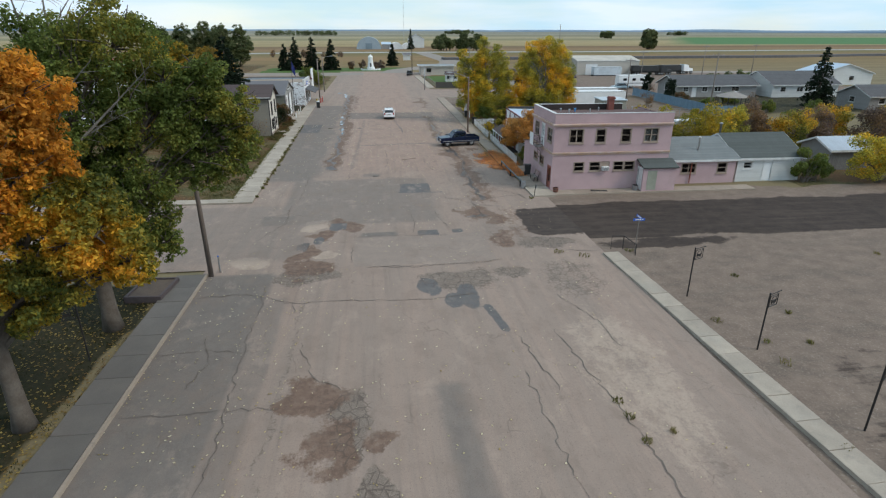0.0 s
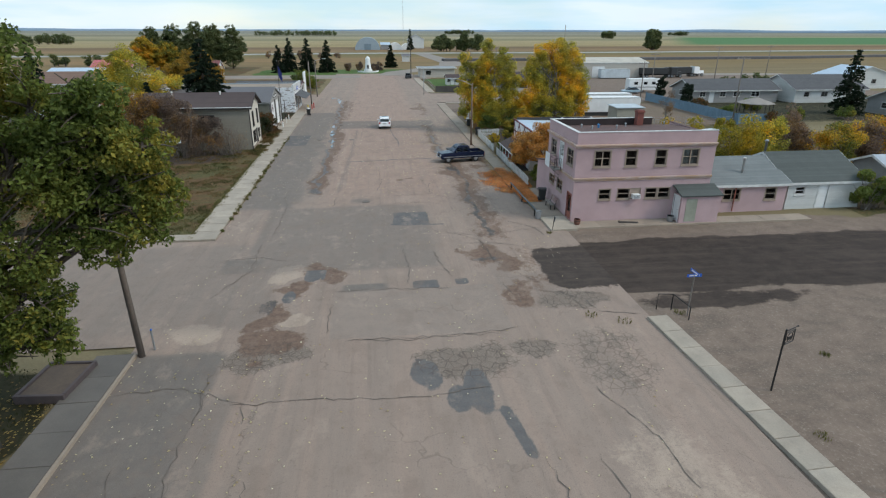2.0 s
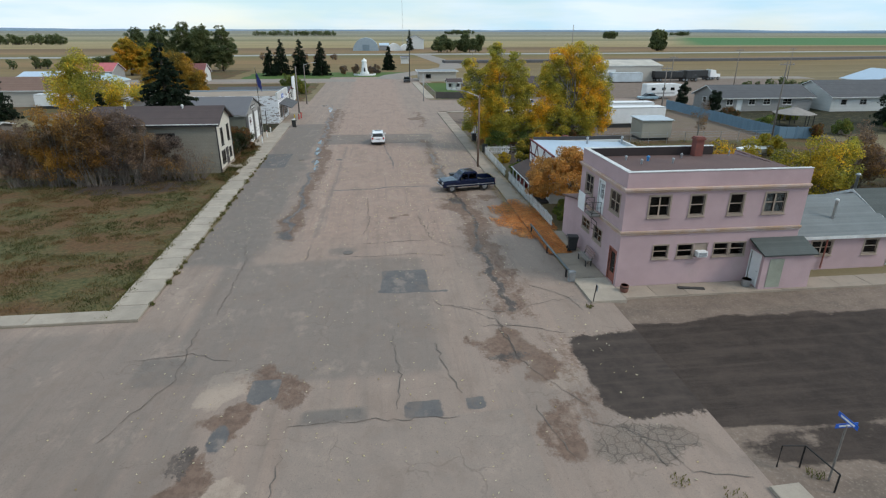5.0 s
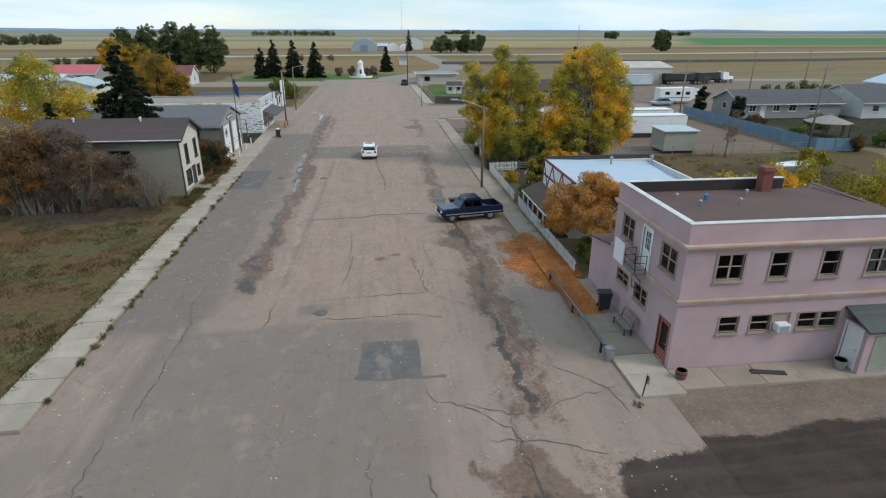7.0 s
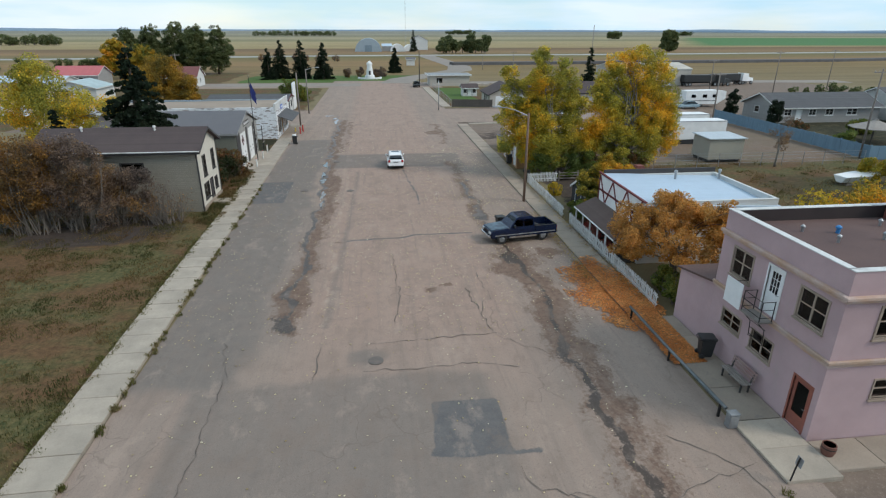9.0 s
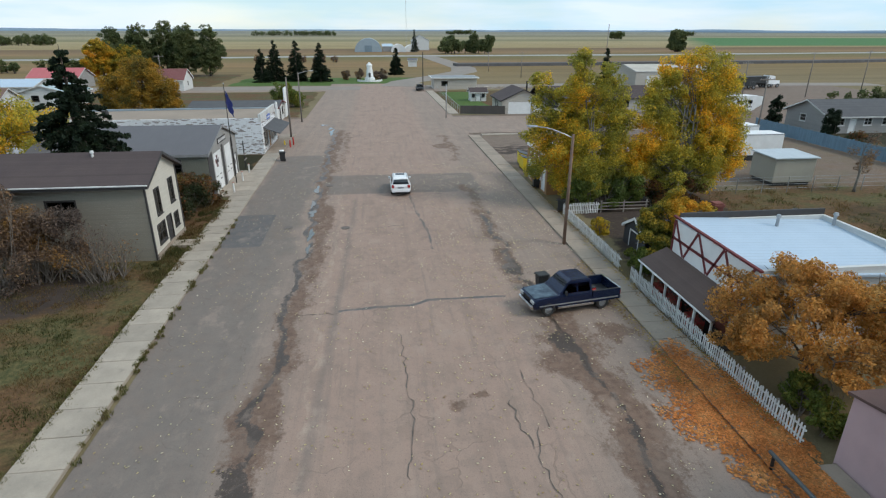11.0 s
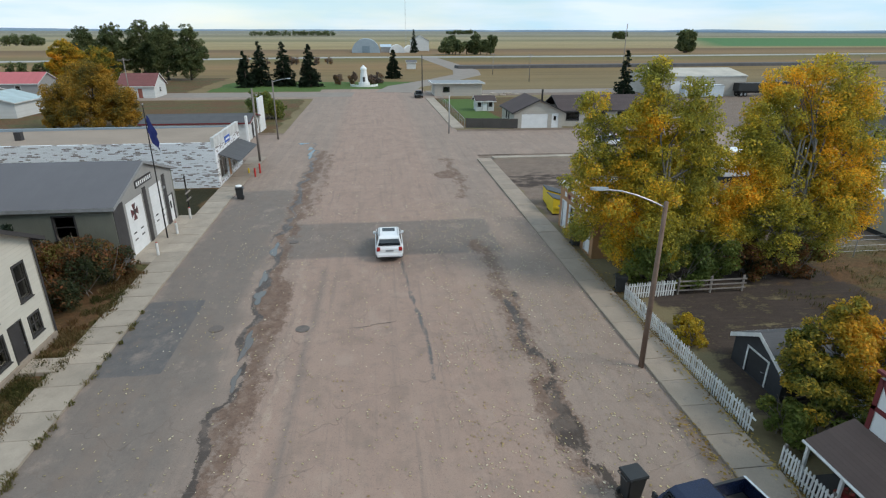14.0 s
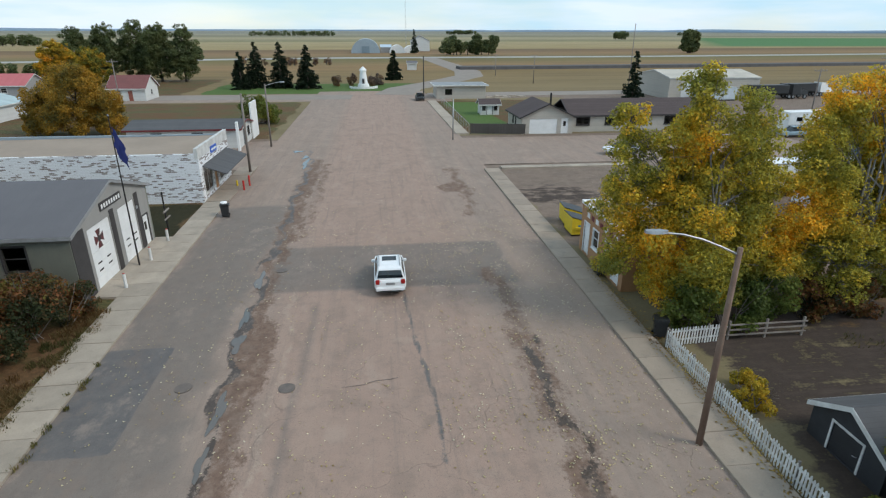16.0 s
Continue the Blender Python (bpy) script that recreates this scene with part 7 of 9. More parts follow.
def pickup(m):
    t = thing("pickup_truck", "dark navy extended-cab pickup truck with faded hood", "truck", m @ pose(-.08, 0, 0) @ Matrix.Diagonal((.93, .98, 1.04, 1)))
    low = lambda w, a, b: [(w * .93, .42), (w, .55), (w, a), (w * .97, b)]
    body = part("body", car_body([(2.72, [(.78, .5), (.86, .6), (.88, .82), (.82, .9)]), (2.6, low(.93, .88, 1.0)), (1.2, low(.96, .98, 1.1)), (1.1, low(.97, 1.02, 1.14)), (-.95, low(.97, 1.02, 1.14))]), NAVY, t)
    part("hood", car_body([(2.62, [(.72, .99), (.72, 1.03)]), (2.2, [(.78, 1.03), (.74, 1.075)]), (1.22, [(.84, 1.08), (.8, 1.135)])]), NAVY_FADED, t, "sun-faded patchy hood")
    cab = part("cab", car_body([(1.12, [(.9, 1.1), (.88, 1.15)]), (.55, [(.9, 1.1), (.72, 1.72)]), (.35, [(.9, 1.1), (.72, 1.8)]), (-.75, [(.9, 1.1), (.72, 1.8)]), (-.95, [(.9, 1.1), (.74, 1.68)])]), NAVY, t)
    glass_panel(t, [(1.03, -.78, 1.2), (1.03, .78, 1.2), (.6, .66, 1.7), (.6, -.66, 1.7)], "windscreen", GLASS_DARK)
    glass_panel(t, [(-.955, -.66, 1.22), (-.955, .66, 1.22), (-.925, .62, 1.62), (-.925, -.62, 1.62)], "rear_window")
    for s in (-1, 1):
        glass_panel(t, [(.95, s * .905, 1.18), (.05, s * .905, 1.18), (.05, s * .765, 1.64), (.55, s * .765, 1.64)])
        glass_panel(t, [(-.05, s * .905, 1.18), (-.8, s * .905, 1.18), (-.8, s * .765, 1.64), (-.05, s * .765, 1.64)])
        mir = part("mirror", box_mesh(.72, .84, s * 1.0 - .1, s * 1.0 + .1, 1.12, 1.34, .03), BLACK, t)
        part("side_moulding", box_mesh(-2.7, 2.4, s * .975 - .012, s * .975 + .012, .62, .69, .005), STEEL, t, "pale side moulding")
        part("sill", box_mesh(-1.1, 1.2, s * .94 - .03, s * .94 + .03, .38, .5, .01), CHROME, t)
        part("headlight", box_mesh(2.66, 2.76, s * .66 - .18, s * .66 + .18, .74, .92, .02), LAMP_CLEAR, t)
        part("tail_light", box_mesh(-2.86, -2.8, s * .88 - .08, s * .88 + .08, .72, 1.0, .015), TAIL_RED, t)
    # bed
    bed = bmesh.new()
    for b in ((-2.82, -.98, -.97, -.87, .5, 1.12), (-2.82, -.98, .87, .97, .5, 1.12), (-2.82, -2.74, -.87, .87, .52, 1.1), (-1.06, -.98, -.87, .87, .52, 1.1), (-2.74, -1.06, -.87, .87, .52, .6)):
        quad_box(bed, *b)
    bd = part("bed", bed, NAVY, t)
    part("bed_liner", box_mesh(-2.72, -1.08, -.85, .85, .602, .63), BLACK, bd)
    part("bed_rail", box_mesh(-2.83, -2.73, -.98, .98, 1.12, 1.145, .006), CHROME, bd)
    for s in (-1, 1):
        part("bed_rail", box_mesh(-2.73, -.98, s * .93 - .05, s * .93 + .05, 1.12, 1.14, .006), BLACK, bd)
    part("front_bumper", car_body([(2.74, [(.9, .46), (.9, .68)]), (2.86, [(.84, .48), (.84, .66)])]), CHROME, t)
    part("rear_bumper", box_mesh(-3.0, -2.84, -.92, .92, .46, .64, .03), CHROME, t)
    g = bmesh.new()
    for k in range(4):
        quad_box(g, 2.68, 2.745, -.46, .46, .74 + k * .05, .765 + k * .05)
    part("grille", g, IRON, t)
    part("number_plate", box_mesh(-3.012, -3.0, -.2, .2, .5, .6), WHITE, t)
    for x in (1.78, -1.72):
        for s in (-1, 1):
            wheel(t, x, s * .82, .4, .27, s)
    part("wheel_housing", box_mesh(-2.2, 2.3, -.66, .66, .3, .6), BLACK, t)
    return t


TRUCK_AT = pose(5.95, 74.0, 0.02, 0, 0, 190)
pickup(TRUCK_AT)
can = thing("fuel_can", "red plastic fuel can lying in the truck bed", "can", TRUCK_AT @ pose(-1.35, .45, .63))
part("body", box_mesh(-.18, .18, -.12, .12, 0, .34, .04), RED_PLASTIC, can)
part("spout", tube_mesh([(.1, 0, .34), (.2, 0, .46)], [.035, .02], 8), BLACK, can)
can2 = thing("tool_box", "red tool box in the truck bed", "tool box", TRUCK_AT @ pose(-1.45, -.1, .63, 0, 0, 20))
part("body", box_mesh(-.15, .15, -.3, .3, 0, .3, .02), RED_PLASTIC, can2)
part("lid", box_mesh(-.16, .16, -.31, .31, .3, .36, .02), BLACK, can2)
coil = bmesh.new()
for k in range(3):
    tube(coil, [(.2 * math.cos(a), .2 * math.sin(a), .03 + k * .05) for a in (2 * math.pi * q / 16 for q in range(17))], [.025] * 17, 6)
solid("hose_coil", coil, BLUE_PLASTIC, "coil of blue hose in the truck bed", "hose", m=TRUCK_AT @ pose(-1.4, -.55, .63))


def suv(m):
    t = thing("white_suv", "white compact SUV with tinted rear glass", "car", m)
    s1 = lambda w, a, b: [(w * .9, .32), (w, .48), (w, a), (w * .96, b)]
    part("body", car_body([(2.2, [(.6, .42), (.74, .5), (.76, .68), (.66, .76)]), (2.0, s1(.88, .75, .86)), (1.0, s1(.92, .92, 1.0)), (.9, s1(.92, .94, 1.02)), (-1.9, s1(.92, .98, 1.06)), (-2.15, [(.74, .42), (.88, .5), (.88, .95), (.82, 1.02)]), (-2.24, [(.7, .46), (.8, .54), (.8, .88), (.74, .95)])]), WHITE_CAR, t)
    part("cabin", car_body([(1.05, [(.86, .98), (.84, 1.02)]), (.4, [(.86, 1.0), (.68, 1.54)]), (.1, [(.86, 1.0), (.68, 1.63)]), (-1.5, [(.86, 1.0), (.67, 1.64)]), (-1.85, [(.86, 1.0), (.67, 1.56)]), (-2.12, [(.84, 1.0), (.78, 1.1)])]), WHITE_CAR, t)
    glass_panel(t, [(-1.895, -.63, 1.5), (-1.895, .63, 1.5), (-2.125, .74, 1.12), (-2.125, -.74, 1.12)], "rear_window")
    glass_panel(t, [(.95, -.74, 1.1), (.95, .74, 1.1), (.46, .64, 1.52), (.46, -.64, 1.52)], "windscreen")
    for s in (-1, 1):
        glass_panel(t, [(.75, s * .862, 1.06), (-1.75, s * .862, 1.06), (-1.55, s * .725, 1.5), (.4, s * .725, 1.5)])
        part("tail_light", box_mesh(-2.27, -2.12, s * .72 - .12, s * .72 + .12, .78, 1.04, .03), TAIL_RED, t)
        part("mirror", box_mesh(.55, .75, s * .98 - .1, s * .98 + .1, 1.0, 1.16, .04), WHITE_CAR, t)
        part("roof_rail", tube_mesh([(.1, s * .6, 1.66), (-.1, s * .6, 1.7), (-1.4, s * .6, 1.7), (-1.6, s * .6, 1.66)], .022, 6), STEEL, t)
        part("headlight", box_mesh(2.06, 2.2, s * .6 - .16, s * .6 + .16, .62, .78, .03), LAMP_CLEAR, t)
        for x in (1.35, -1.35):
            wheel(t, x, s * .78, .35, .23, s)
    part("sunroof", box_mesh(-.75, -.1, -.42, .42, 1.645, 1.655), GLASS_DARK, t)
    part("rear_bumper", box_mesh(-2.34, -2.18, -.84, .84, .38, .62, .05), WHITE_CAR, t)
    part("bumper_insert", box_mesh(-2.36, -2.33, -.6, .6, .34, .42, .01), BLACK, t)
    part("number_plate", box_mesh(-2.275, -2.262, -.26, .26, .76, .88), STEEL, t)
    part("underbody", box_mesh(-2.0, 2.0, -.7, .7, .2, .42), BLACK, t)
    return t


suv(pose(-2.2, 99.2, 0.02, 0, 0, 90))


def parked_car(label, m, paint):
    t = thing("parked_car", label, "car", m)
    s1 = lambda w, a, b: [(w * .9, .3), (w, .45), (w, a), (w * .95, b)]
    part("body", car_body([(2.2, [(.6, .42), (.76, .5), (.76, .65), (.66, .72)]), (1.9, s1(.88, .72, .82)), (-1.9, s1(.9, .85, .92)), (-2.2, [(.6, .42), (.78, .5), (.78, .75), (.66, .85)])]), paint, t)
    part("cabin", car_body([(1.0, [(.82, .84), (.8, .9)]), (.3, [(.82, .86), (.62, 1.42)]), (-1.1, [(.82, .86), (.62, 1.44)]), (-1.8, [(.82, .86), (.76, .95)])]), GLASS_DARK, t)
    part("roof", box_mesh(-1.15, .35, -.6, .6, 1.42, 1.47, .02), paint, t)
    for s in (-1, 1):
        part("headlight", box_mesh(2.08, 2.2, s * .6 - .14, s * .6 + .14, .56, .7, .02), LAMP_CLEAR, t)
        for x in (1.3, -1.35):
            wheel(t, x, s * .76, .32, .21, s)
    return t


parked_car("dark car parked at the end of the street", pose(7.0, 193.5, 0.03, 0, 0, -90), BLACK)
parked_car("silver car parked in a western yard", pose(-73.5, 172, 0.0, 0, 0, 10), STEEL)
parked_car("white car parked behind the poplars", pose(27.5, 134, 0.02, 0, 0, 180), WHITE_CAR)


# ---- poles, lamps, signs ----
def lamp_pole(label, x, y, height, r, material, arm=None, lean=(0, 0), group="street poles", name="street_lamp", bar=False):
    t = thing(name, label, "pole", pose(x, y, -.05), group)
    part("pole", tube_mesh([(0, 0, 0), (lean[0] * .5, lean[1] * .5, height / 2), (lean[0], lean[1], height)], [r, r * .88, r * .72], 12), material, t, smooth=True)
    if arm:
        dx, dy, dz = arm
        top = Vector((lean[0], lean[1], height - .25))
        pts = [top + Vector((dx * u, dy * u, dz * math.sin(u * math.pi / 2))) for u in (0, .25, .5, .75, 1)]
        a = part("arm", tube_mesh(pts, .035, 8), STEEL, t)
        d = Vector((dx, dy, 0)).normalized()
        e = pts[-1]
        side = Vector((-d.y, d.x, 0))
        bm = bmesh.new()
        loft(bm, [[tuple(e + d * u + side * w * s + Vector((0, 0, h))) for s, h in ((-1, 0), (1, 0), (.8, .09), (-.8, .09))] for u, w in ((-.1, .06), (.1, .15), (.45, .15), (.62, .07))])
        head = part("lamp_head", bm, STEEL, t)
        part("lens", box_mesh(-.16, .16, -.1, .1, -.03, 0, .01), LAMP_CLEAR, head).matrix_basis = Matrix.Translation(e + d * .28) @ Matrix.Rotation(math.atan2(d.y, d.x), 4, "Z")
    if bar:
        part("crossarm", box_mesh(-1.1, 1.1, -.05, .05, height - .5, height - .38), WOOD_GREY, t)
        for k in (-.95, -.4, .4, .95):
            part("insulator", tube_mesh([(k, 0, height - .38), (k, 0, height - .2)], [.05, .03], 8), PAINT_GREY, t)
    return t


lamp_pole("weathered timber street lamp pole leaning a little", -14.6, 34.5, 9.0, .15, surface("grey_pole_wood", (.155, .125, .105), (.12, .095, .08), 1.5, 22, .9, contrast=.4), (2.3, 1.5, .8), (-.12, 0))
lamp_pole("brown timber pole with curved street lamp arm", 8.85, 83.35, 7.9, .125, WOOD_POLE, (-2.5, .3, .75))
lamp_pole("grey timber utility pole by the shop", -16.3, 128.6, 8.3, .14, WOOD_GREY, None, group="utility poles", name="utility_pole")
lamp_pole("grey lamp pole at the street's end", -16.5, 143.2, 8.0, .12, WOOD_GREY, (1.8, .3, .4))
lamp_pole("slim grey pole at the fenced yard", 7.9, 145.5, 5.7, .09, STEEL, None, group="utility poles", name="utility_pole")
lamp_pole("dark timber pole beside the white building", 8.0, 195.2, 9.2, .14, WOOD_DARK, None, group="utility poles", name="utility_pole")
for ux, uy, hh in ((50, 122, 8.5), (54.3, 97, 10.5), (67, 152, 9), (62.5, 211, 16), (43, 232, 8), (-53, 188, 9), (95, 170, 10), (118, 180, 10), (-84, 240, 9), (38, 262, 7)):
    lamp_pole("thin timber utility pole in the yards", ux, uy, hh, .12, WOOD_GREY, None, group="utility poles", name="utility_pole", bar=hh < 11)
mast = bmesh.new()
for a in (0, 2.09, 4.19):
    tube(mast, [(.5 * math.cos(a), .5 * math.sin(a), -.1), (.2 * math.cos(a), .2 * math.sin(a), 44)], [.05, .04], 5)
for k in range(30):
    tube(mast, [(.4 * math.cos(k * 2.09), .4 * math.sin(k * 2.09), k * 1.45), (.4 * math.cos(k * 2.09 + 2.09), .4 * math.sin(k * 2.09 + 2.09), k * 1.45 + 1.4)], [.03, .03], 4)
solid("radio_mast", mast, STEEL, "thin lattice radio mast on the plain", "mast", m=pose(24, 560, 0))

flag = thing("flagpole", "dark flagpole with a hanging dark blue flag", "flagpole", pose(-18.25, 103.2, .08))
part("pole", tube_mesh([(0, 0, 0), (0, 0, 9.5)], [.055, .03], 10), IRON, flag)
fb = bmesh.new()
cols = [[fb.verts.new((.05 + u * .09 + .05 * math.sin(v * 2.2 + u), .05 * math.sin(u * 1.7 + v), 8.9 - v * .22 - u * .18)) for v in range(8)] for u in range(7)]
for a, b in zip(cols, cols[1:]):
    for k in range(7):
        fb.faces.new((a[k], b[k], b[k + 1], a[k + 1]))
part("flag_cloth", fb, surface("flag_blue", (.015, .025, .13), (.02, .03, .16), 1.2, 20, .8), flag, "limp dark blue flag", True)
part("finial", tube_mesh([(0, 0, 9.5), (0, 0, 9.56), (0, 0, 9.62)], [.03, .06, .01], 8), STEEL, flag)


def ornate_sign(x, y, rz, mirror=1):
    t = thing("banner_sign", "black iron post with a small ornamental hanging panel", "sign", pose(x, y, -.04, 0, 0, rz), "ornamental posts")
    part("post", tube_mesh([(0, 0, 0), (0, 0, 2.95)], .04, 8), IRON, t)
    part("arm", tube_mesh([(0, 0, 2.85), (.85 * mirror, 0, 2.85), (.9 * mirror, 0, 2.85)], [.022, .022, .04], 8), IRON, t)
    p = bmesh.new()
    for a, b in (((.1, 2.75), (.75, 2.75)), ((.75, 2.75), (.75, 2.2)), ((.75, 2.2), (.1, 2.2)), ((.1, 2.2), (.1, 2.75))):
        tube(p, [(a[0] * mirror, 0, a[1]), (b[0] * mirror, 0, b[1])], [.02, .02], 6)
    tube(p, [((.425 + .2 * math.cos(k * .3927)) * mirror, 0, 2.47 + .2 * math.sin(k * .3927)) for k in range(17)], [.018] * 17, 6)
    quad_box(p, min(.27 * mirror, .58 * mirror), max(.27 * mirror, .58 * mirror), -.012, .012, 2.36, 2.5)
    tube(p, [(.12 * mirror, 0, 2.22), (.3 * mirror, 0, 2.33)], [.015, .015], 5)
    tube(p, [(.73 * mirror, 0, 2.73), (.57 * mirror, 0, 2.61)], [.015, .015], 5)
    part("panel", p, IRON, t, "pierced ornamental panel")
    return t


for sx, sy, rz, mi in ((12.7, 28.8, 25, 1), (13.05, 23.1, 25, 1), (13.4, 17.3, 25, 1), (-17.6, 25.6, 25, -1)):
    ornate_sign(sx, sy, rz, mi)

st = thing("street_sign", "small blue street name sign on a grey post", "sign", pose(12.65, 35.5, -.03))
part("post", tube_mesh([(0, 0, 0), (0, 0, 2.35)], .035, 8), WOOD_GREY, st)
bl = part("blade", box_mesh(-.4, .4, -.012, .012, 2.25, 2.42, .005), BLUE_SIGN, st)
part("letter_bar", box_mesh(-.28, .28, -.016, -.0125, 2.3, 2.37), WHITE, bl)
bl = part("blade", box_mesh(-.012, .012, -.4, .4, 2.43, 2.6, .005), BLUE_SIGN, st)
part("letter_bar", box_mesh(-.016, -.0125, -.28, .28, 2.48, 2.55), WHITE, bl)

hr = thing("handrail", "black iron handrail at the end of the walk", "handrail", pose(0, 0, -.03))
part("rail", tube_mesh([(11.3, 36.3, .02), (11.3, 36.3, .95), (12.1, 36.2, .95), (12.45, 35.0, .75)], .03, 8), IRON, hr)
for p in ((12.1, 36.2, .95), (12.45, 35.0, .75)):
    part("post", tube_mesh([(p[0], p[1], 0), p], .03, 8), IRON, hr)

mk = thing("marker_post", "grey metal marker post beside the lamp pole", "post", pose(-14.2, 35.0, -.02))
part("post", tube_mesh([(0, 0, 0), (0, 0, 1.1)], .05, 8), STEEL, mk)
part("cap", tube_mesh([(0, 0, 1.1), (0, 0, 1.16)], [.06, .03], 8), BLUE_SIGN, mk)

pl = thing("planter", "low timber planter with dry soil on the lawn", "planter", pose(-17.3, 32.6, 0, 0, 0, -4))
for b in ((-1.0, 1.0, -1.3, -1.15, -.06, .34), (-1.0, 1.0, 1.15, 1.3, -.06, .34), (-1.0, -.85, -1.15, 1.15, -.06, .34), (.85, 1.0, -1.15, 1.15, -.06, .34)):
    part("board", box_mesh(*b, .015), surface("planter_wood", (.10, .075, .075), (.07, .055, .055), 2, 20, .9), pl)
part("soil", box_mesh(-.85, .85, -1.15, 1.15, -.05, .26), SOIL, pl)


# ---- street furniture ----
def wheelie_bin(x, y, rz, label, z=.0, lidopen=False):
    t = thing("wheeled_bin", label, "bin", pose(x, y, z, 0, 0, rz), "wheeled bins")
    bm = bmesh.new()
    loft(bm, [[(-.22, -.26, .06), (.22, -.26, .06), (.22, .26, .06), (-.22, .26, .06)], [(-.3, -.32, .98), (.3, -.32, .98), (.3, .32, .98), (-.3, .32, .98)]])
    bmesh.ops.bevel(bm, geom=list(bm.edges), offset=.03, segments=2, affect="EDGES")
    part("body", bm, BLACK, t)
    part("rim", box_mesh(-.33, .33, -.35, .35, .95, 1.0, .015), BLACK, t)
    part("lid", box_mesh(-.34, .34, -.36, .38, 1.0, 1.07, .03), BLACK, t)
    part("handle", tube_mesh([(-.25, .36, .98), (-.25, .44, .98), (.25, .44, .98), (.25, .36, .98)], .018, 6), BLACK, t)
    for s in (-1, 1):
        part("wheel", tube_mesh([(s * .26 - .04, .24, .12), (s * .26 + .04, .24, .12)], .12, 14), RUBBER, t)
    part("emblem", tube_mesh([(0, -.318, .62), (0, -.326, .62)], .09, 16), PAINT_GREY, t)
    return t


wheelie_bin(10.85, 57.0, 80, "black wheeled bin beside the pink wall", .12)
wheelie_bin(5.1, 76.1, 100, "black wheeled bin standing by the pickup truck", .02)
wheelie_bin(11.0, 98.6, 90, "black wheeled bin outside the orange shop", .0)
wheelie_bin(11.1, 91.0, 70, "black wheeled bin at the end of the picket fence", -.02)
wb = wheelie_bin(-15.25, 113.3, -80, "overfull black bin with a white bag on top", .02)
bag = bmesh.new()
bmesh.ops.create_icosphere(bag, subdivisions=2, radius=.28)
for v in bag.verts:
    v.co = Vector((v.co.x * 1.1, v.co.y, v.co.z * .5)) * (1 + .25 * noise.noise(v.co * 6)) + Vector((0, 0, 1.18))
solid("rubbish_bag", bag, WHITE, "white plastic bag lying on the bin lid", "bag", m=pose(-15.25, 113.3, .02))

be = thing("bench", "weathered bench with faded red backrest", "bench", pose(10.95, 54.75, .125, 0, 0, 0))
for k in range(3):
    part("seat_slat", box_mesh(-.25 + k * .15, -.12 + k * .15, -.8, .8, .42, .46, .01), WOOD_GREY, be)
for k in range(3):
    part("back_slat", box_mesh(.24 + k * .03, .27 + k * .03, -.8, .8, .55 + k * .14, .67 + k * .14, .01), BENCH_RED, be)
for s in (-.65, .65):
    part("leg", box_mesh(-.22, -.16, s - .03, s + .03, 0, .42), WOOD_DARK, be)
    part("leg", box_mesh(.14, .2, s - .03, s + .03, 0, .42), WOOD_DARK, be)
    part("back_post", sheet_mesh([(.17, s - .03, .42), (.33, s - .03, .95), (.33, s + .03, .95), (.17, s + .03, .42)], .05), WOOD_DARK, be)

pt = thing("flower_pot", "rusty brown barrel pot with dry soil", "pot", pose(11.75, 50.35, .085))
part("barrel", tube_mesh([(0, 0, 0), (0, 0, .2), (0, 0, .42), (0, 0, .42), (0, 0, .34)], [.2, .25, .24, .2, .19], 16), TERRACOTTA, pt, smooth=False)
part("hoop", tube_mesh([(0, 0, .28), (0, 0, .32)], .252, 16), IRON, pt)
lb = bmesh.new()
quad_box(lb, -.75, .75, -.15, .15, 0, .05)
solid("loose_board", lb, WOOD_DARK, "dark loose board lying on the concrete", "board", m=pose(15.9, 50.3, .085, 0, 0, -12))
sp = thing("small_sign_post", "thin leaning sign post at the corner", "sign", pose(9.45, 49.25, 0, 3, 4, 0))
part("post", tube_mesh([(0, 0, 0), (0, 0, 1.15)], .028, 8), IRON, sp)
part("plate", box_mesh(-.01, .01, -.14, .14, .78, 1.15, .004), PAINT_GREY, sp).location.x = .045
pb = thing("grey_bucket", "grey metal tub by the porch door", "tub", pose(19.35, 50.3, .085))
part("tub", tube_mesh([(0, 0, 0), (0, 0, .45), (0, 0, .45), (0, 0, .1)], [.22, .28, .25, .2], 14), STEEL, pb)

pr = thing("pipe_rail", "long low steel pipe rail beside the walk", "rail", pose(0, 0, 0))
part("pipe", tube_mesh([(9.1, 52.6, .62), (9.05, 57, .6), (9.05, 61.3, .62)], .075, 10), surface("dark_pipe", (.12, .135, .14), (.2, .21, .21), 1, 20, .5, metal=.5), pr, smooth=True)
for yy in (52.9, 57, 61.1):
    part("post", tube_mesh([(9.07, yy, -.05), (9.07, yy, .6)], .06, 8), IRON, pr)
eb = thing("electrical_box", "battered galvanised box strapped to the rail end", "box", pose(9.2, 52.25, .0))
part("box", box_mesh(-.2, .2, -.16, .16, 0, .62, .03), STEEL, eb)
part("cover", box_mesh(-.22, .22, -.18, .18, .62, .68, .02), PAINT_GREY, eb)

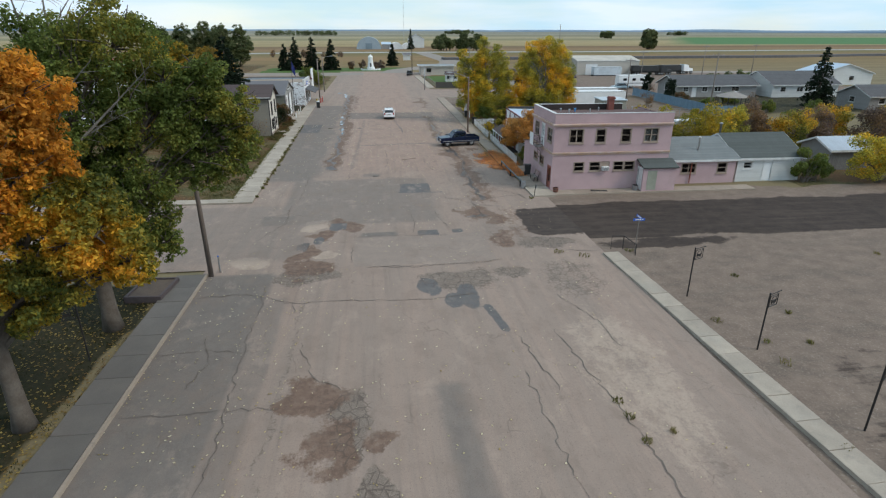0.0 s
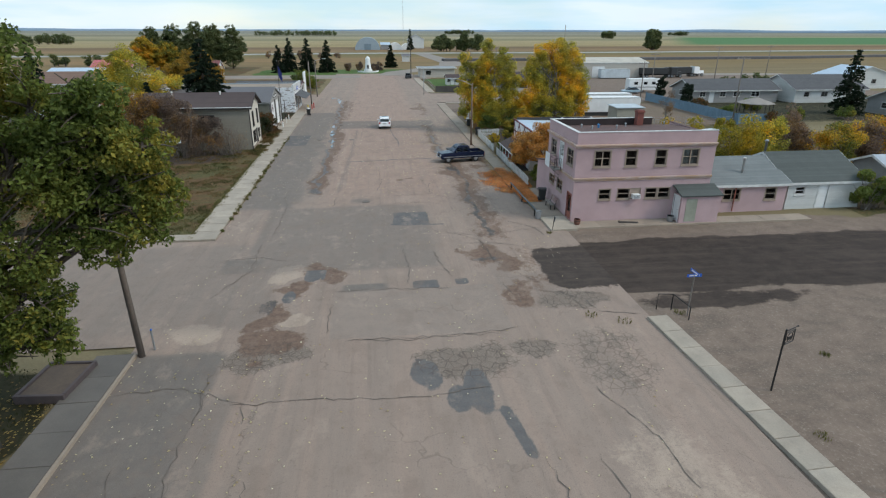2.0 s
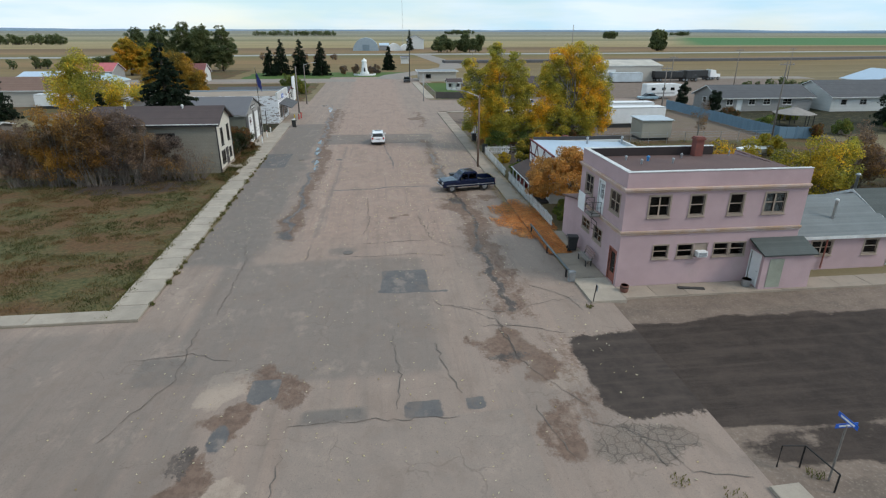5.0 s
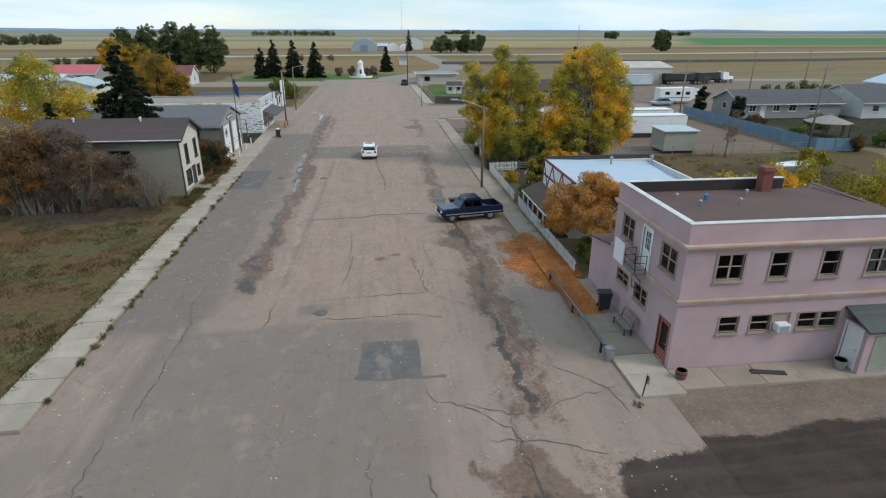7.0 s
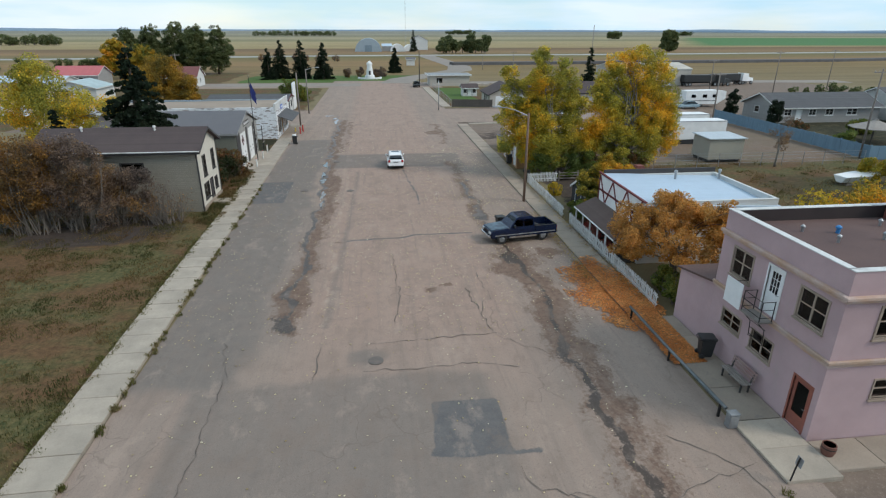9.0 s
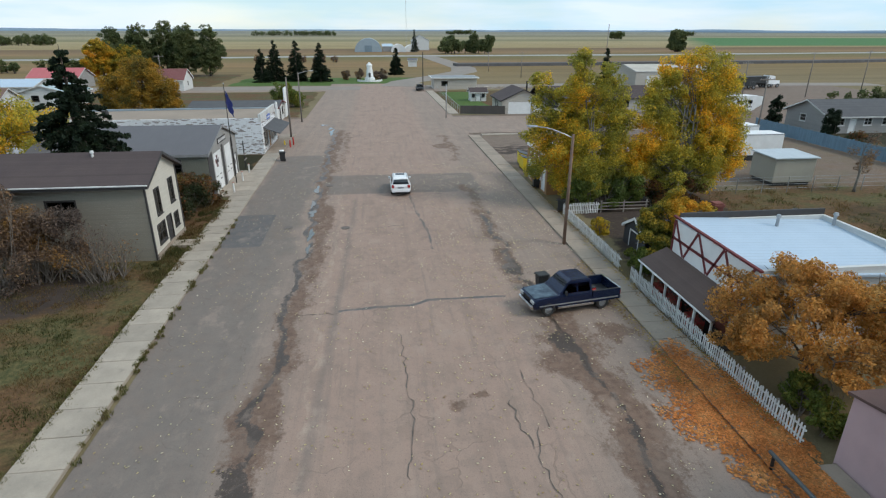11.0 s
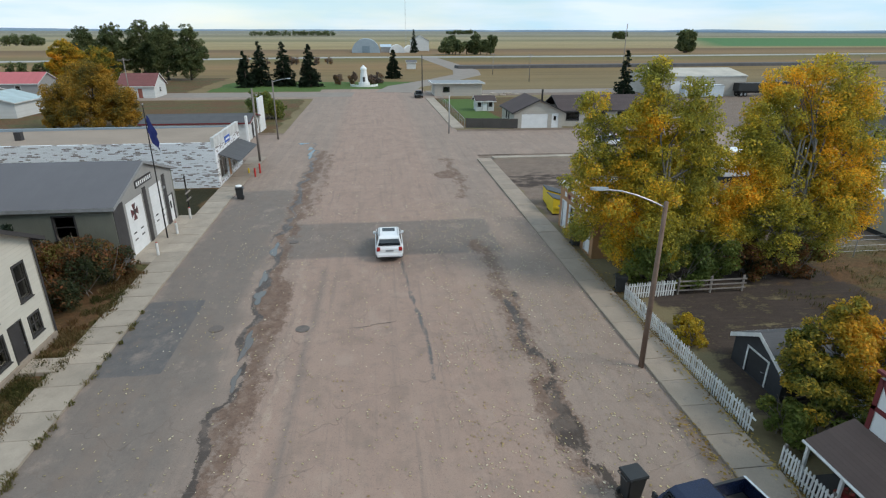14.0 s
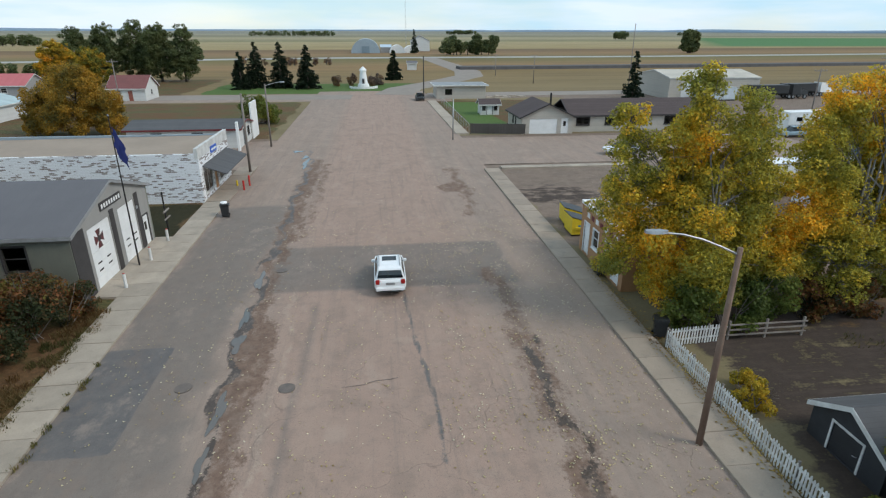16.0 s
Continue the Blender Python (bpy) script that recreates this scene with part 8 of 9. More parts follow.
for k, (x, y, hh, mt, lab) in enumerate(((-17.7, 99.7, 1.0, WHITE_DIRTY, "stubby pale bollard before the hall doors"), (-17.8, 104.0, 1.0, WHITE_DIRTY, "stubby pale bollard before the hall doors"), (-17.9, 107.6, 1.0, WHITE_DIRTY, "stubby pale bollard before the hall doors"),
                                         (-15.3, 123.2, 1.0, RED_PLASTIC, "red marker post by the shop"), (-15.5, 121.6, .9, RED_PLASTIC, "red marker post by the shop"), (-16.4, 122.9, .6, YELLOW, "short yellow hydrant by the shop"))):
    t = thing("bollard", lab, "bollard", pose(x, y, .0), "bollards")
    part("post", tube_mesh([(0, 0, 0), (0, 0, hh)], .09, 10), mt, t)
    part("cap", tube_mesh([(0, 0, hh), (0, 0, hh + .06)], [.09, .03], 10), mt if k > 2 else surface("red_cap", (.4, .06, .04), None, 3, 20, .6), t)

nb = thing("notice_post", "black post with crossed grey boards on the grass", "post", pose(-18.9, 110.6, -.05))
part("post", tube_mesh([(0, 0, 0), (0, 0, 3.0)], .06, 8), IRON, nb)
for z in (.9, 1.5):
    part("board", box_mesh(-.03, .03, -.6, .6, z, z + .12), WOOD_GREY, nb).location.x = .095


def dumpster(x, y, rz):
    t = thing("dumpster", "yellow steel dumpster with black lid and blue mark", "dumpster", pose(x, y, -.02, 0, 0, rz), "dumpsters")
    bm = bmesh.new()
    loft(bm, [[(-.9, -.75, .12), (.9, -.75, .12), (.9, .75, .12), (-.9, .75, .12)], [(-.9, -.85, .95), (.9, -.85, .95), (.9, .8, 1.45), (-.9, .8, 1.45)]])
    part("body", bm, YELLOW, t)
    part("lid", sheet_mesh([(-.92, -.9, 1.0), (.92, -.9, 1.0), (.92, .84, 1.52), (-.92, .84, 1.52)], .05), BLACK, t)
    part("mark", box_mesh(-.912, -.902, -.3, .3, .55, .85), BLUE_PLASTIC, t)
    for s in (-1, 1):
        part("lift_sleeve", box_mesh(s * .96 - .06, s * .96 + .06, -.5, .5, .55, .7, .01), YELLOW, t)
        part("skid", box_mesh(s * .7 - .06, s * .7 + .06, -.75, .75, 0, .12), BLACK, t)
    return t


dumpster(12.3, 106.6, 90)
dumpster(12.6, 109.0, 85)

MANHOLE = surface("dusty_iron", (.12, .10, .09), (.16, .13, .11), 4, 30, .8)
for x, y in ((-6.9, 88.6), (-11.3, 89.1), (-9.0, 101.5), (-4.6, 58.5)):
    bm = bmesh.new()
    tube(bm, [(x, y, -.02), (x, y, .028)], [.36, .36], 20)
    tube(bm, [(x, y, .028), (x, y, .034)], [.3, .3], 20)
    solid("manhole_cover", bm, MANHOLE, "round iron manhole cover set in the asphalt", "manhole", "manholes")


# ---- fences ----
def picket_fence(label, a, b, material, step=.155, tall=.95, group="picket fences"):
    a, b = Vector((*a, 0)), Vector((*b, 0))
    ln = (b - a).length
    t = thing("picket_fence", label, "fence", Matrix.Translation(a) @ Matrix.Rotation(math.atan2(b.y - a.y, b.x - a.x), 4, "Z"), group)
    rng = random.Random(int(ln * 100))
    bm = bmesh.new()
    loft(bm, [[(-.04, o, -.02), (.04, o, -.02), (.04, o, tall - .06), (0, o, tall), (-.04, o, tall - .06)] for o in (-.01, .01)])
    me = mesh_of("picket", bm, material)
    for k in range(int(ln / step)):
        ob = new("picket", me)
        ob.parent = t
        ob.matrix_basis = pose(.06 + k * step, -.032, rng.uniform(-.02, .03), rng.uniform(-1, 1), rng.uniform(-2.2, 2.2), rng.uniform(-3, 3))
    for z in (.25, .7):
        part("rail", box_mesh(0, ln, -.018, .02, z, z + .07), material, t)
    for k in range(int(ln / 2.2) + 1):
        part("post", box_mesh(min(k * 2.2, ln - .08), min(k * 2.2, ln - .08) + .08, .022, .1, -.06, tall), WOOD_GREY, t)
    return t


picket_fence("white picket fence along the walk by the porch", (10.95, 76.9), (10.95, 62.0), WHITE_DIRTY)
picket_fence("white picket fence along the walk below the poplars", (10.95, 90.0), (10.95, 78.4), WHITE_DIRTY)
picket_fence("weathered white picket fence across the yard", (11.0, 90.1), (14.2, 90.3), WHITE_DIRTY)
rf = thing("rail_fence", "brown weathered rail fence beneath the poplars", "fence", pose(14.3, 90.3, -.04))
for k in range(3):
    part("rail", box_mesh(0, 4.2, -.02, .02, .25 + k * .28, .33 + k * .28), WOOD_GREY, rf)
for k in range(3):
    part("post", box_mesh(k * 2.0, k * 2.0 + .1, .022, .12, 0, 1.05), WOOD_GREY, rf)


def board_fence(label, pts, tall, material, name="board_fence"):
    t = thing(name, label, "fence")
    for a, b in zip(pts, pts[1:]):
        a, b = Vector((*a, 0)), Vector((*b, 0))
        ln = (b - a).length
        ang = math.atan2(b.y - a.y, b.x - a.x)
        n = max(1, round(ln / 2.4))
        for k in range(n):
            m = Matrix.Translation(a.lerp(b, k / n)) @ Matrix.Rotation(ang, 4, "Z")
            p = part("fence_panel", box_mesh(.06, ln / n - .06, -.025, .025, .05, tall), material, t)
            p.matrix_basis = m
            q = part("post", box_mesh(-.06, .06, -.06, .06, -.06, tall + .1), material, t)
            q.matrix_basis = m
    return t


board_fence("blue-grey board fence round the back gardens", [(54.6, 129), (54.6, 96), (59.5, 95.4)], 1.7, BLUE_FENCE)
board_fence("dark board fence of the corner yard", [(11.2, 150.3), (19.2, 148.9)], 1.5, DARK_FENCE)
cl = thing("chain_link_fence", "thin grey chain-link fence of the corner yard", "fence")
for k in range(15):
    part("post", tube_mesh([(11.15, 151.5 + k * 2.8, -.05), (11.15, 151.5 + k * 2.8, 1.25)], .035, 6), STEEL, cl)
part("top_rail", tube_mesh([(11.15, 151.5, 1.25), (11.15, 190.7, 1.25)], .025, 6), STEEL, cl)
part("mid_wire", tube_mesh([(11.15, 151.5, .65), (11.15, 190.7, .65)], .012, 4), STEEL, cl)
cl = thing("wire_fence", "wire fence on steel posts round the yard", "fence")
for k in range(12):
    x = 24 + k * 2.6
    part("post", tube_mesh([(x, 94.5, -.05), (x, 94.5, 1.5)], .035, 6), STEEL, cl)
for z in (.4, .8, 1.2, 1.5):
    part("wire", tube_mesh([(24, 94.5, z), (52.6, 94.5, z)], .012, 4), STEEL, cl)

# ---- yards and buildings to the east ----
def trailer(label, x0, x1, y0, y1, z0, z1, material, name="white_trailer"):
    t = thing(name, label, "trailer")
    part("box", box_mesh(x0, x1, y0, y1, z0, z1, .08), material, t)
    part("skirt", box_mesh(x0 + .1, x1 - .1, y0 + .08, y1 - .08, -.05, z0), BLACK, t)
    part("roof_edge", box_mesh(x0 - .02, x1 + .02, y0 - .02, y1 + .02, z1 - .12, z1 - .04, .01), PAINT_GREY, t)
    return t


trailer("long white box trailer parked in the yard", 32.6, 43.4, 107.8, 110.4, .6, 3.1, WHITE)
trailer("second white box trailer behind the first", 31.8, 44.5, 114, 116.6, .6, 3.1, WHITE)
bx = thing("utility_hut", "beige metal utility hut with ribbed pale roof", "hut", pose(0, 0, 0))
part("body", box_mesh(34.3, 38.6, 96.6, 100.2, .35, 2.7, .03), surface("beige_metal", (.36, .34, .28), (.33, .31, .26), 1, 20, .6), bx)
part("roof", sheet_mesh([(34.1, 96.4, 2.82), (38.8, 96.4, 2.82), (38.8, 100.4, 2.95), (34.1, 100.4, 2.95)], .1), lined("pale_ribbed_roof", (.5, .55, .58), (.45, .5, .53), 0, .4, .7, .5), bx)
part("base", box_mesh(34.5, 38.4, 96.8, 100, -.05, .35), BLACK, bx)
part("cooling_unit", box_mesh(38.62, 39.2, 97.6, 98.8, .3, 1.5, .03), PAINT_GREY, bx)

rv = thing("motorhome", "white fifth-wheel camper with dark window band", "camper", pose(62, 146, 0, 0, 0, 0))
part("body", car_body([(-4.2, [(1.2, .6), (1.2, 3.2)]), (2.6, [(1.2, .6), (1.2, 3.3)]), (4.4, [(1.2, 1.7), (1.15, 3.1)])]), WHITE, rv)
part("stripe", box_mesh(-4.1, 2.5, -1.222, -1.205, 1.2, 1.4), PAINT_GREY, rv)
for k in (-3, -.6, 1.5):
    part("window_pane", box_mesh(k, k + .9, -1.225, -1.207, 1.9, 2.5), GLASS_DARK, rv)
for k in (-1.6, -.7):
    wheel(rv, k, -1.0, .4, .25, -1)
    wheel(rv, k, 1.0, .4, .25, 1)
pk = parked_car("pale blue pickup parked by the camper", pose(57.5, 143.2, 0, 0, 0, 180), surface("pale_blue_paint", (.35, .48, .56), None, 1, 30, .3, bump=0))

gb = house("grey_bungalow", "long grey bungalow with charcoal roof", 62.5, 81.5, 124, 133, 2.6, 4.4, GREY_SIDING, SHINGLE_DARK, "x",
           windows=[("s", 1.5, 2.7, 1.2, 2.2, 2), ("s", 6, 7.2, 1.2, 2.2, 2), ("s", 9, 10.4, 1.2, 2.2, 2), ("s", 13, 14.8, 1.2, 2.2, 2), ("w", 3, 4.2, 1.2, 2.2, 1)], doors=[("s", 3.6, 4.6, 2.1, WHITE, 2)], over=.5)
hb = house("dark_roofed_house", "cream house with wide charcoal roof", 84, 100, 122, 134, 2.8, 5.2, WHITE_SIDING, SHINGLE_DARK, "x", windows=[("s", 2, 3.2, 1.2, 2.2, 1), ("s", 6, 7.4, 1.2, 2.2, 2), ("w", 4, 5.2, 1.2, 2.2, 1)], over=.5)
house("white_farmhouse", "white house with pale blue-grey roof", 118, 134, 150, 160, 3.0, 5.4, WHITE_SIDING, BLUE_METAL, "y", windows=[("s", 3, 4.4, 1.2, 2.3, 1), ("s", 9, 10.4, 1.2, 2.3, 1)])
house("small_grey_house", "small grey house behind the garden fence", 88, 98, 100, 108, 2.5, 4.2, GREY_SIDING, SHINGLE_DARK, "x", windows=[("s", 2, 3.2, 1.1, 2.1, 1), ("w", 3, 4.2, 1.1, 2.1, 1)])
house("grey_board_shed", "weathered grey board shed with tin roof", 43.6, 48.6, 56, 60.5, 2.2, 3.1, lined("grey_planks", (.22, .215, .21), (.17, .165, .16), 0, .2, .4, .9, rand=.3), lined("tin_roof", (.42, .47, .52), (.36, .4, .45), 0, .3, .7, .5), "x", category="shed")
gz = thing("gazebo", "round garden gazebo with pale shingled cone roof", "gazebo", pose(64.5, 106.5, 0))
gbm = bmesh.new()
loft(gbm, [[(r * math.cos(k * .7854), r * math.sin(k * .7854), z) for k in range(8)] for r, z in ((3.2, 2.0), (3.2, 2.08), (.25, 3.0), (.2, 3.2))])
part("roof", gbm, surface("pale_shingle", (.30, .27, .24), (.25, .22, .2), 1, 12, .9), gz)
for k in range(8):
    part("post", tube_mesh([(2.9 * math.cos(k * .7854), 2.9 * math.sin(k * .7854), -.05), (2.9 * math.cos(k * .7854), 2.9 * math.sin(k * .7854), 2.02)], .07, 8), WOOD_DARK, gz)
bt = thing("covered_boat", "white covered boat lying in the yard", "boat", pose(44.5, 86, 0, 0, 0, 8))
part("hull", car_body([(-2.6, [(.3, .25), (.8, .9)]), (0, [(.5, .2), (1.1, 1.0)]), (1.8, [(.4, .3), (.9, 1.05)]), (2.9, [(.05, .8), (.12, 1.1)])]), WHITE, bt)
part("cradle", box_mesh(-2, 1.5, -.4, .4, -.05, .3), WOOD_GREY, bt)
ds = thing("satellite_dish", "small grey satellite dish on a post", "dish", pose(27.2, 84.5, 0))
part("post", tube_mesh([(0, 0, -.05), (0, 0, 1.2)], .04, 8), STEEL, ds)
dbm = bmesh.new()
loft(dbm, [[(r * math.cos(k * .524), -d, 1.4 + r * math.sin(k * .524)) for k in range(12)] for r, d in ((.02, .0), (.25, .04), (.42, .14), (.42, .16), (.25, .06), (.02, .02))])
part("dish", dbm, PAINT_GREY, ds)

# big shed, vehicles and the corner houses to the north-east
bs_ = house("steel_shed", "big beige steel shed with pale roof", 62.5, 84, 190, 206, 4.5, 5.8, BEIGE_SIDING, surface("cream_roof", (.55, .50, .42), None, .3, 10, .6), "x", category="shed", doors=[("s", 3, 7, 3.4, WHITE, 4), ("s", 9, 10, 2.1, WHITE, 1)], over=.15)
trailer("white freight container against the steel shed", 67, 76.5, 186.3, 188.8, .2, 2.8, surface("pale_blue_white", (.6, .66, .7), None, .6, 12, .6), "freight_container")
def semi(label, x, y, paint, rz=0):
    t = thing("semi_truck", label, "truck", pose(x, y, 0, 0, 0, rz), "parked semi trucks")
    part("trailer_box", box_mesh(-9, 0, -1.2, 1.2, 1.2, 3.0, .05), BLACK, t)
    part("cab", car_body([(1.0, [(1.1, .9), (1.05, 3.2)]), (3.0, [(1.1, .9), (1.0, 3.0)]), (3.4, [(1.0, .9), (.9, 1.9)]), (5.0, [(.9, .9), (.8, 1.8)])]), paint, t)
    part("windscreen", sheet_mesh([(3.45, -.85, 1.95), (3.45, .85, 1.95), (3.06, .85, 2.8), (3.06, -.85, 2.8)], .02), GLASS_DARK, t)
    for wx in (-8, -7, 0.4, 1.4, 4.2):
        wheel(t, wx, -1.0, .5, .3, -1)
        wheel(t, wx, 1.0, .5, .3, 1)
    part("frame_rail", box_mesh(-9, 4.6, -.45, .45, .75, 1.15), IRON, t)
semi("black semi truck with dark trailer in the gravel yard", 90, 189, BLACK)
semi("parked truck with white cab in the gravel yard", 100, 193, WHITE_CAR, 10)

gh = thing("grey_garage_house", "beige bungalow with white garage door and dark roof", "house")
def garage_house():
    x0, x1, y0, y1 = 18.6, 26.4, 149.2, 158
    runs = four_walls(gh, x0, x1, y0, y1, -.08, 2.5, BEIGE_SIDING, {"s": [(1.2, 5.4, 0, 2.15), (6.1, 7.0, 0, 2.1)], "w": [(3, 3.6, 1, 2), (4.6, 5.2, 1, 2)]}, .2)
    gable_fill(gh, BEIGE_SIDING, "y", y0, x0, x1, 2.5, 4.3, sign=1)
    gable_roof(gh, x0, x1, y0, y1, 2.5, 4.3, SHINGLE_BROWN, "y", .4, fascia=DOOR_DARK)
    d = part("overhead_door", box_mesh(x0 + 1.2, x0 + 5.4, y0 + .06, y0 + .12, 0, 2.15), WHITE, gh, "wide white garage door")
    for k in range(1, 4):
        part("panel", box_mesh(x0 + 1.25, x0 + 5.35, y0 + .05, y0 + .059, k * .54 - .5, k * .54 - .03), WHITE, d)
    door(gh, *runs["s"], 6.1, 7.0, 0, 2.1, WHITE, WHITE, lite=(-.2, .2, 1.1, 1.8))
    window(gh, *runs["w"], 3, 3.6, 1, 2, DOOR_DARK)
    window(gh, *runs["w"], 4.6, 5.2, 1, 2, DOOR_DARK)
    x0, x1, y0, y1 = 26.42, 48, 150.4, 159
    runs = four_walls(gh, x0, x1, y0, y1, -.08, 2.5, BEIGE_SIDING, {"s": [(1, 3, 1, 2.1), (5.5, 7.3, 1, 2.1), (9.5, 11.3, 1, 2.1), (15, 16.8, 1, 2.1)]}, .2)
    for a in (1, 5.5, 9.5, 15):
        window(gh, *runs["s"], a, a + 1.8 + (.2 if a == 1 else 0), 1, 2.1, DOOR_DARK, lights=2, hung=False)
    gable_fill(gh, BEIGE_SIDING, "x", x1, y0, y1, 2.5, 4.3, sign=-1)
    gable_roof(gh, x0, x1, y0, y1, 2.5, 4.3, SHINGLE_BROWN, "x", .35, fascia=DOOR_DARK)
    part("stove_pipe", tube_mesh([(24.6, 155, 3.2), (24.6, 155, 5.3)], .16, 8), IRON, gh)
garage_house()
house("garden_shed", "small white garden shed with dark trim", 16.2, 19.6, 169.6, 172.6, 1.9, 2.6, WHITE_SIDING, SHINGLE_BROWN, "x", windows=[("s", .35, .8, .9, 1.5, 1), ("s", 2.5, 2.95, .9, 1.5, 1)], doors=[("s", 1.15, 2.15, 1.8, WHITE, 2)], trim=DOOR_DARK, category="shed")
wbld = thing("flat_white_building", "low cream building with flat overhanging roof", "building")
runs = four_walls(wbld, 10.9, 22.0, 195.5, 203, -.08, 2.7, BEIGE_SIDING, {"s": [(2, 3.4, 1, 2)]}, .2)
window(wbld, *runs["s"], 2, 3.4, 1, 2, DOOR_DARK)
part("roof", box_mesh(10.2, 22.6, 194.9, 203.6, 2.7, 2.95, .02), WHITE_DIRTY, wbld)
part("roof_deck", box_mesh(10.4, 22.4, 195.1, 203.4, 2.954, 2.97), surface("grey_roof_felt", (.28, .3, .31), None, .4, 12, .8), wbld)
rub = bmesh.new()
rr = random.Random(4)
for k in range(26):
    cx, cy = 26 + rr.uniform(-4, 5), 197 + rr.uniform(-2, 2)
    quad_box(rub, cx, cx + rr.uniform(.4, 1.6), cy, cy + rr.uniform(.3, .9), -.05, rr.uniform(.1, .35))
solid("rubble_heap", rub, CONCRETE, "pale concrete rubble scattered in the lot", "rubble", kind="stuff")

# park monument
mo = thing("park_monument", "white tapered monument with low ring wall", "monument", pose(-5.7, 223, 0))
mb = bmesh.new()
tube(mb, [(0, 0, -.05), (0, 0, 1.0), (0, 0, 1.05), (0, 0, 4.2), (0, 0, 4.25), (0, 0, 4.6), (0, 0, 5.4)], [1.6, 1.45, 1.15, .75, .95, .9, .1], 12)
part("tower", mb, WHITE, mo)
part("door_panel", box_mesh(-.3, .3, -1.12, -.9, 1.1, 2.4), DOOR_DARK, mo)
for k in range(14):
    a = math.pi + k * math.pi / 13
    part("wall_block", box_mesh(-.45, .45, -.12, .12, -.05, .5), WHITE, mo).matrix_basis = Matrix.Translation((3.6 * math.cos(a), 3.2 * math.sin(a), 0)) @ Matrix.Rotation(a + math.pi / 2, 4, "Z")

# farm yard on the plain
qh = thing("quonset_hut", "big grey corrugated quonset hut", "hut", pose(-8, 463, 0))
qb = bmesh.new()
loft(qb, [[(9.5 * math.cos(math.pi * k / 20), yy, -.1 + 9 * math.sin(math.pi * k / 20)) for k in range(21)] for yy in (-1, 22)])
part("shell", qb, lined("corrugated_grey", (.33, .40, .45), (.28, .34, .39), 1, .8, .7, .5), qh)
part("front_wall", box_mesh(-2.5, 2.5, -1.2, -1.02, 0, 4.2), surface("dull_blue_steel", (.2, .27, .32), None, .3, 10, .5), qh)
for x, y, r in ((13, 462, 5.2), (22, 466, 4.6)):
    g = bmesh.new()
    loft(g, [[(r * math.cos(math.pi * k / 14), yy, -.1 + r * math.sin(math.pi * k / 14)) for k in range(15)] for yy in (0, 12)])
    solid("white_dome_shed", g, WHITE, "white arched fabric shed at the farm yard", "shed", "arched sheds", m=pose(x, y, 0))
house("far_white_barn", "tall white barn at the farm yard", 25, 38, 500, 515, 7, 10.5, WHITE_SIDING, HALL_ROOF, "y", category="barn")
house("low_farm_shed", "low pale shed beside the hut", 2, 9, 470, 480, 3.5, 5, GREY_SIDING, BLUE_METAL, "x", category="shed")
house("white_kiosk", "small white hut by the curved road", 10, 13.5, 293, 296, 2.6, 3.2, WHITE_SIDING, HALL_ROOF, "x", category="hut")
spruce("dark spruce at the farm yard", 24, 458, 15, 3, 68, 1500, "", .4)

# ---- houses to the west ----
house("red_roofed_house", "small white house with dull red roof", -59, -51.5, 197.5, 205, 2.7, 5.0, WHITE_SIDING, lined("dull_red_roof", (.20, .065, .06), (.16, .055, .05), 1, .2, .7), "x", windows=[("s", 1.5, 2.5, 1.1, 2.1, 1), ("e", 3, 4, 1.1, 2.1, 1)], doors=[("s", 4, 4.9, 2.1, DOOR_RED)])
house("pink_roofed_house", "pale house with bright pinkish-red roof", -92, -80, 206, 215, 2.7, 4.8, GREY_SIDING, lined("pink_red_roof", (.50, .13, .14), (.45, .12, .12), 0, .4, .8), "x", windows=[("s", 2, 3.2, 1.1, 2.1, 1), ("s", 7, 8.2, 1.1, 2.1, 1)])
house("blue_roofed_house", "white house with pale blue-green roof", -74, -64, 168, 177, 2.6, 4.0, WHITE_SIDING, surface("pale_teal_roof", (.42, .52, .53), None, .5, 12, .6), "y", windows=[("s", 3, 4.2, 1.1, 2.1, 1)], trim=DOOR_DARK)
house("long_brown_building", "long low beige building with faded brown roof", -84, -63.5, 144, 152, 3.2, 5.3, {"s": BEIGE_SIDING, "e": WHITE_SIDING, "n": BEIGE_SIDING, "w": BEIGE_SIDING}, lined("faded_brown_roof", (.20, .125, .095), (.17, .105, .08), 1, .2, .7, .9, .5, .2), "x", windows=[("e", 2, 3.4, 1.0, 2.0, 1), ("e", 6, 7.4, 1.0, 2.0, 1), ("s", 18, 20, 1.0, 2.0, 2)])
house("pale_far_house", "pale house with grey metal roof", -92, -77, 180, 189, 2.8, 4.0, WHITE_SIDING, BLUE_METAL, "x")


trailer("small white camper trailer beside the long building", -67.4, -63.6, 140.4, 142.6, .5, 2.7, WHITE, "camper_trailer")
parked_car("white pickup parked behind the thicket", pose(-47.2, 92.8, 0, 0, 0, 6), WHITE_CAR)
house("low_grey_shed", "low shed with weathered grey roof", -61, -53.2, 103, 108, 2.0, 2.5, WOOD_GREY, SHINGLE_GREY, "x", category="shed")
spruce("dark spruce in a western yard", -66, 126, 10.5, 3.6, 58, 9000, size=.22)


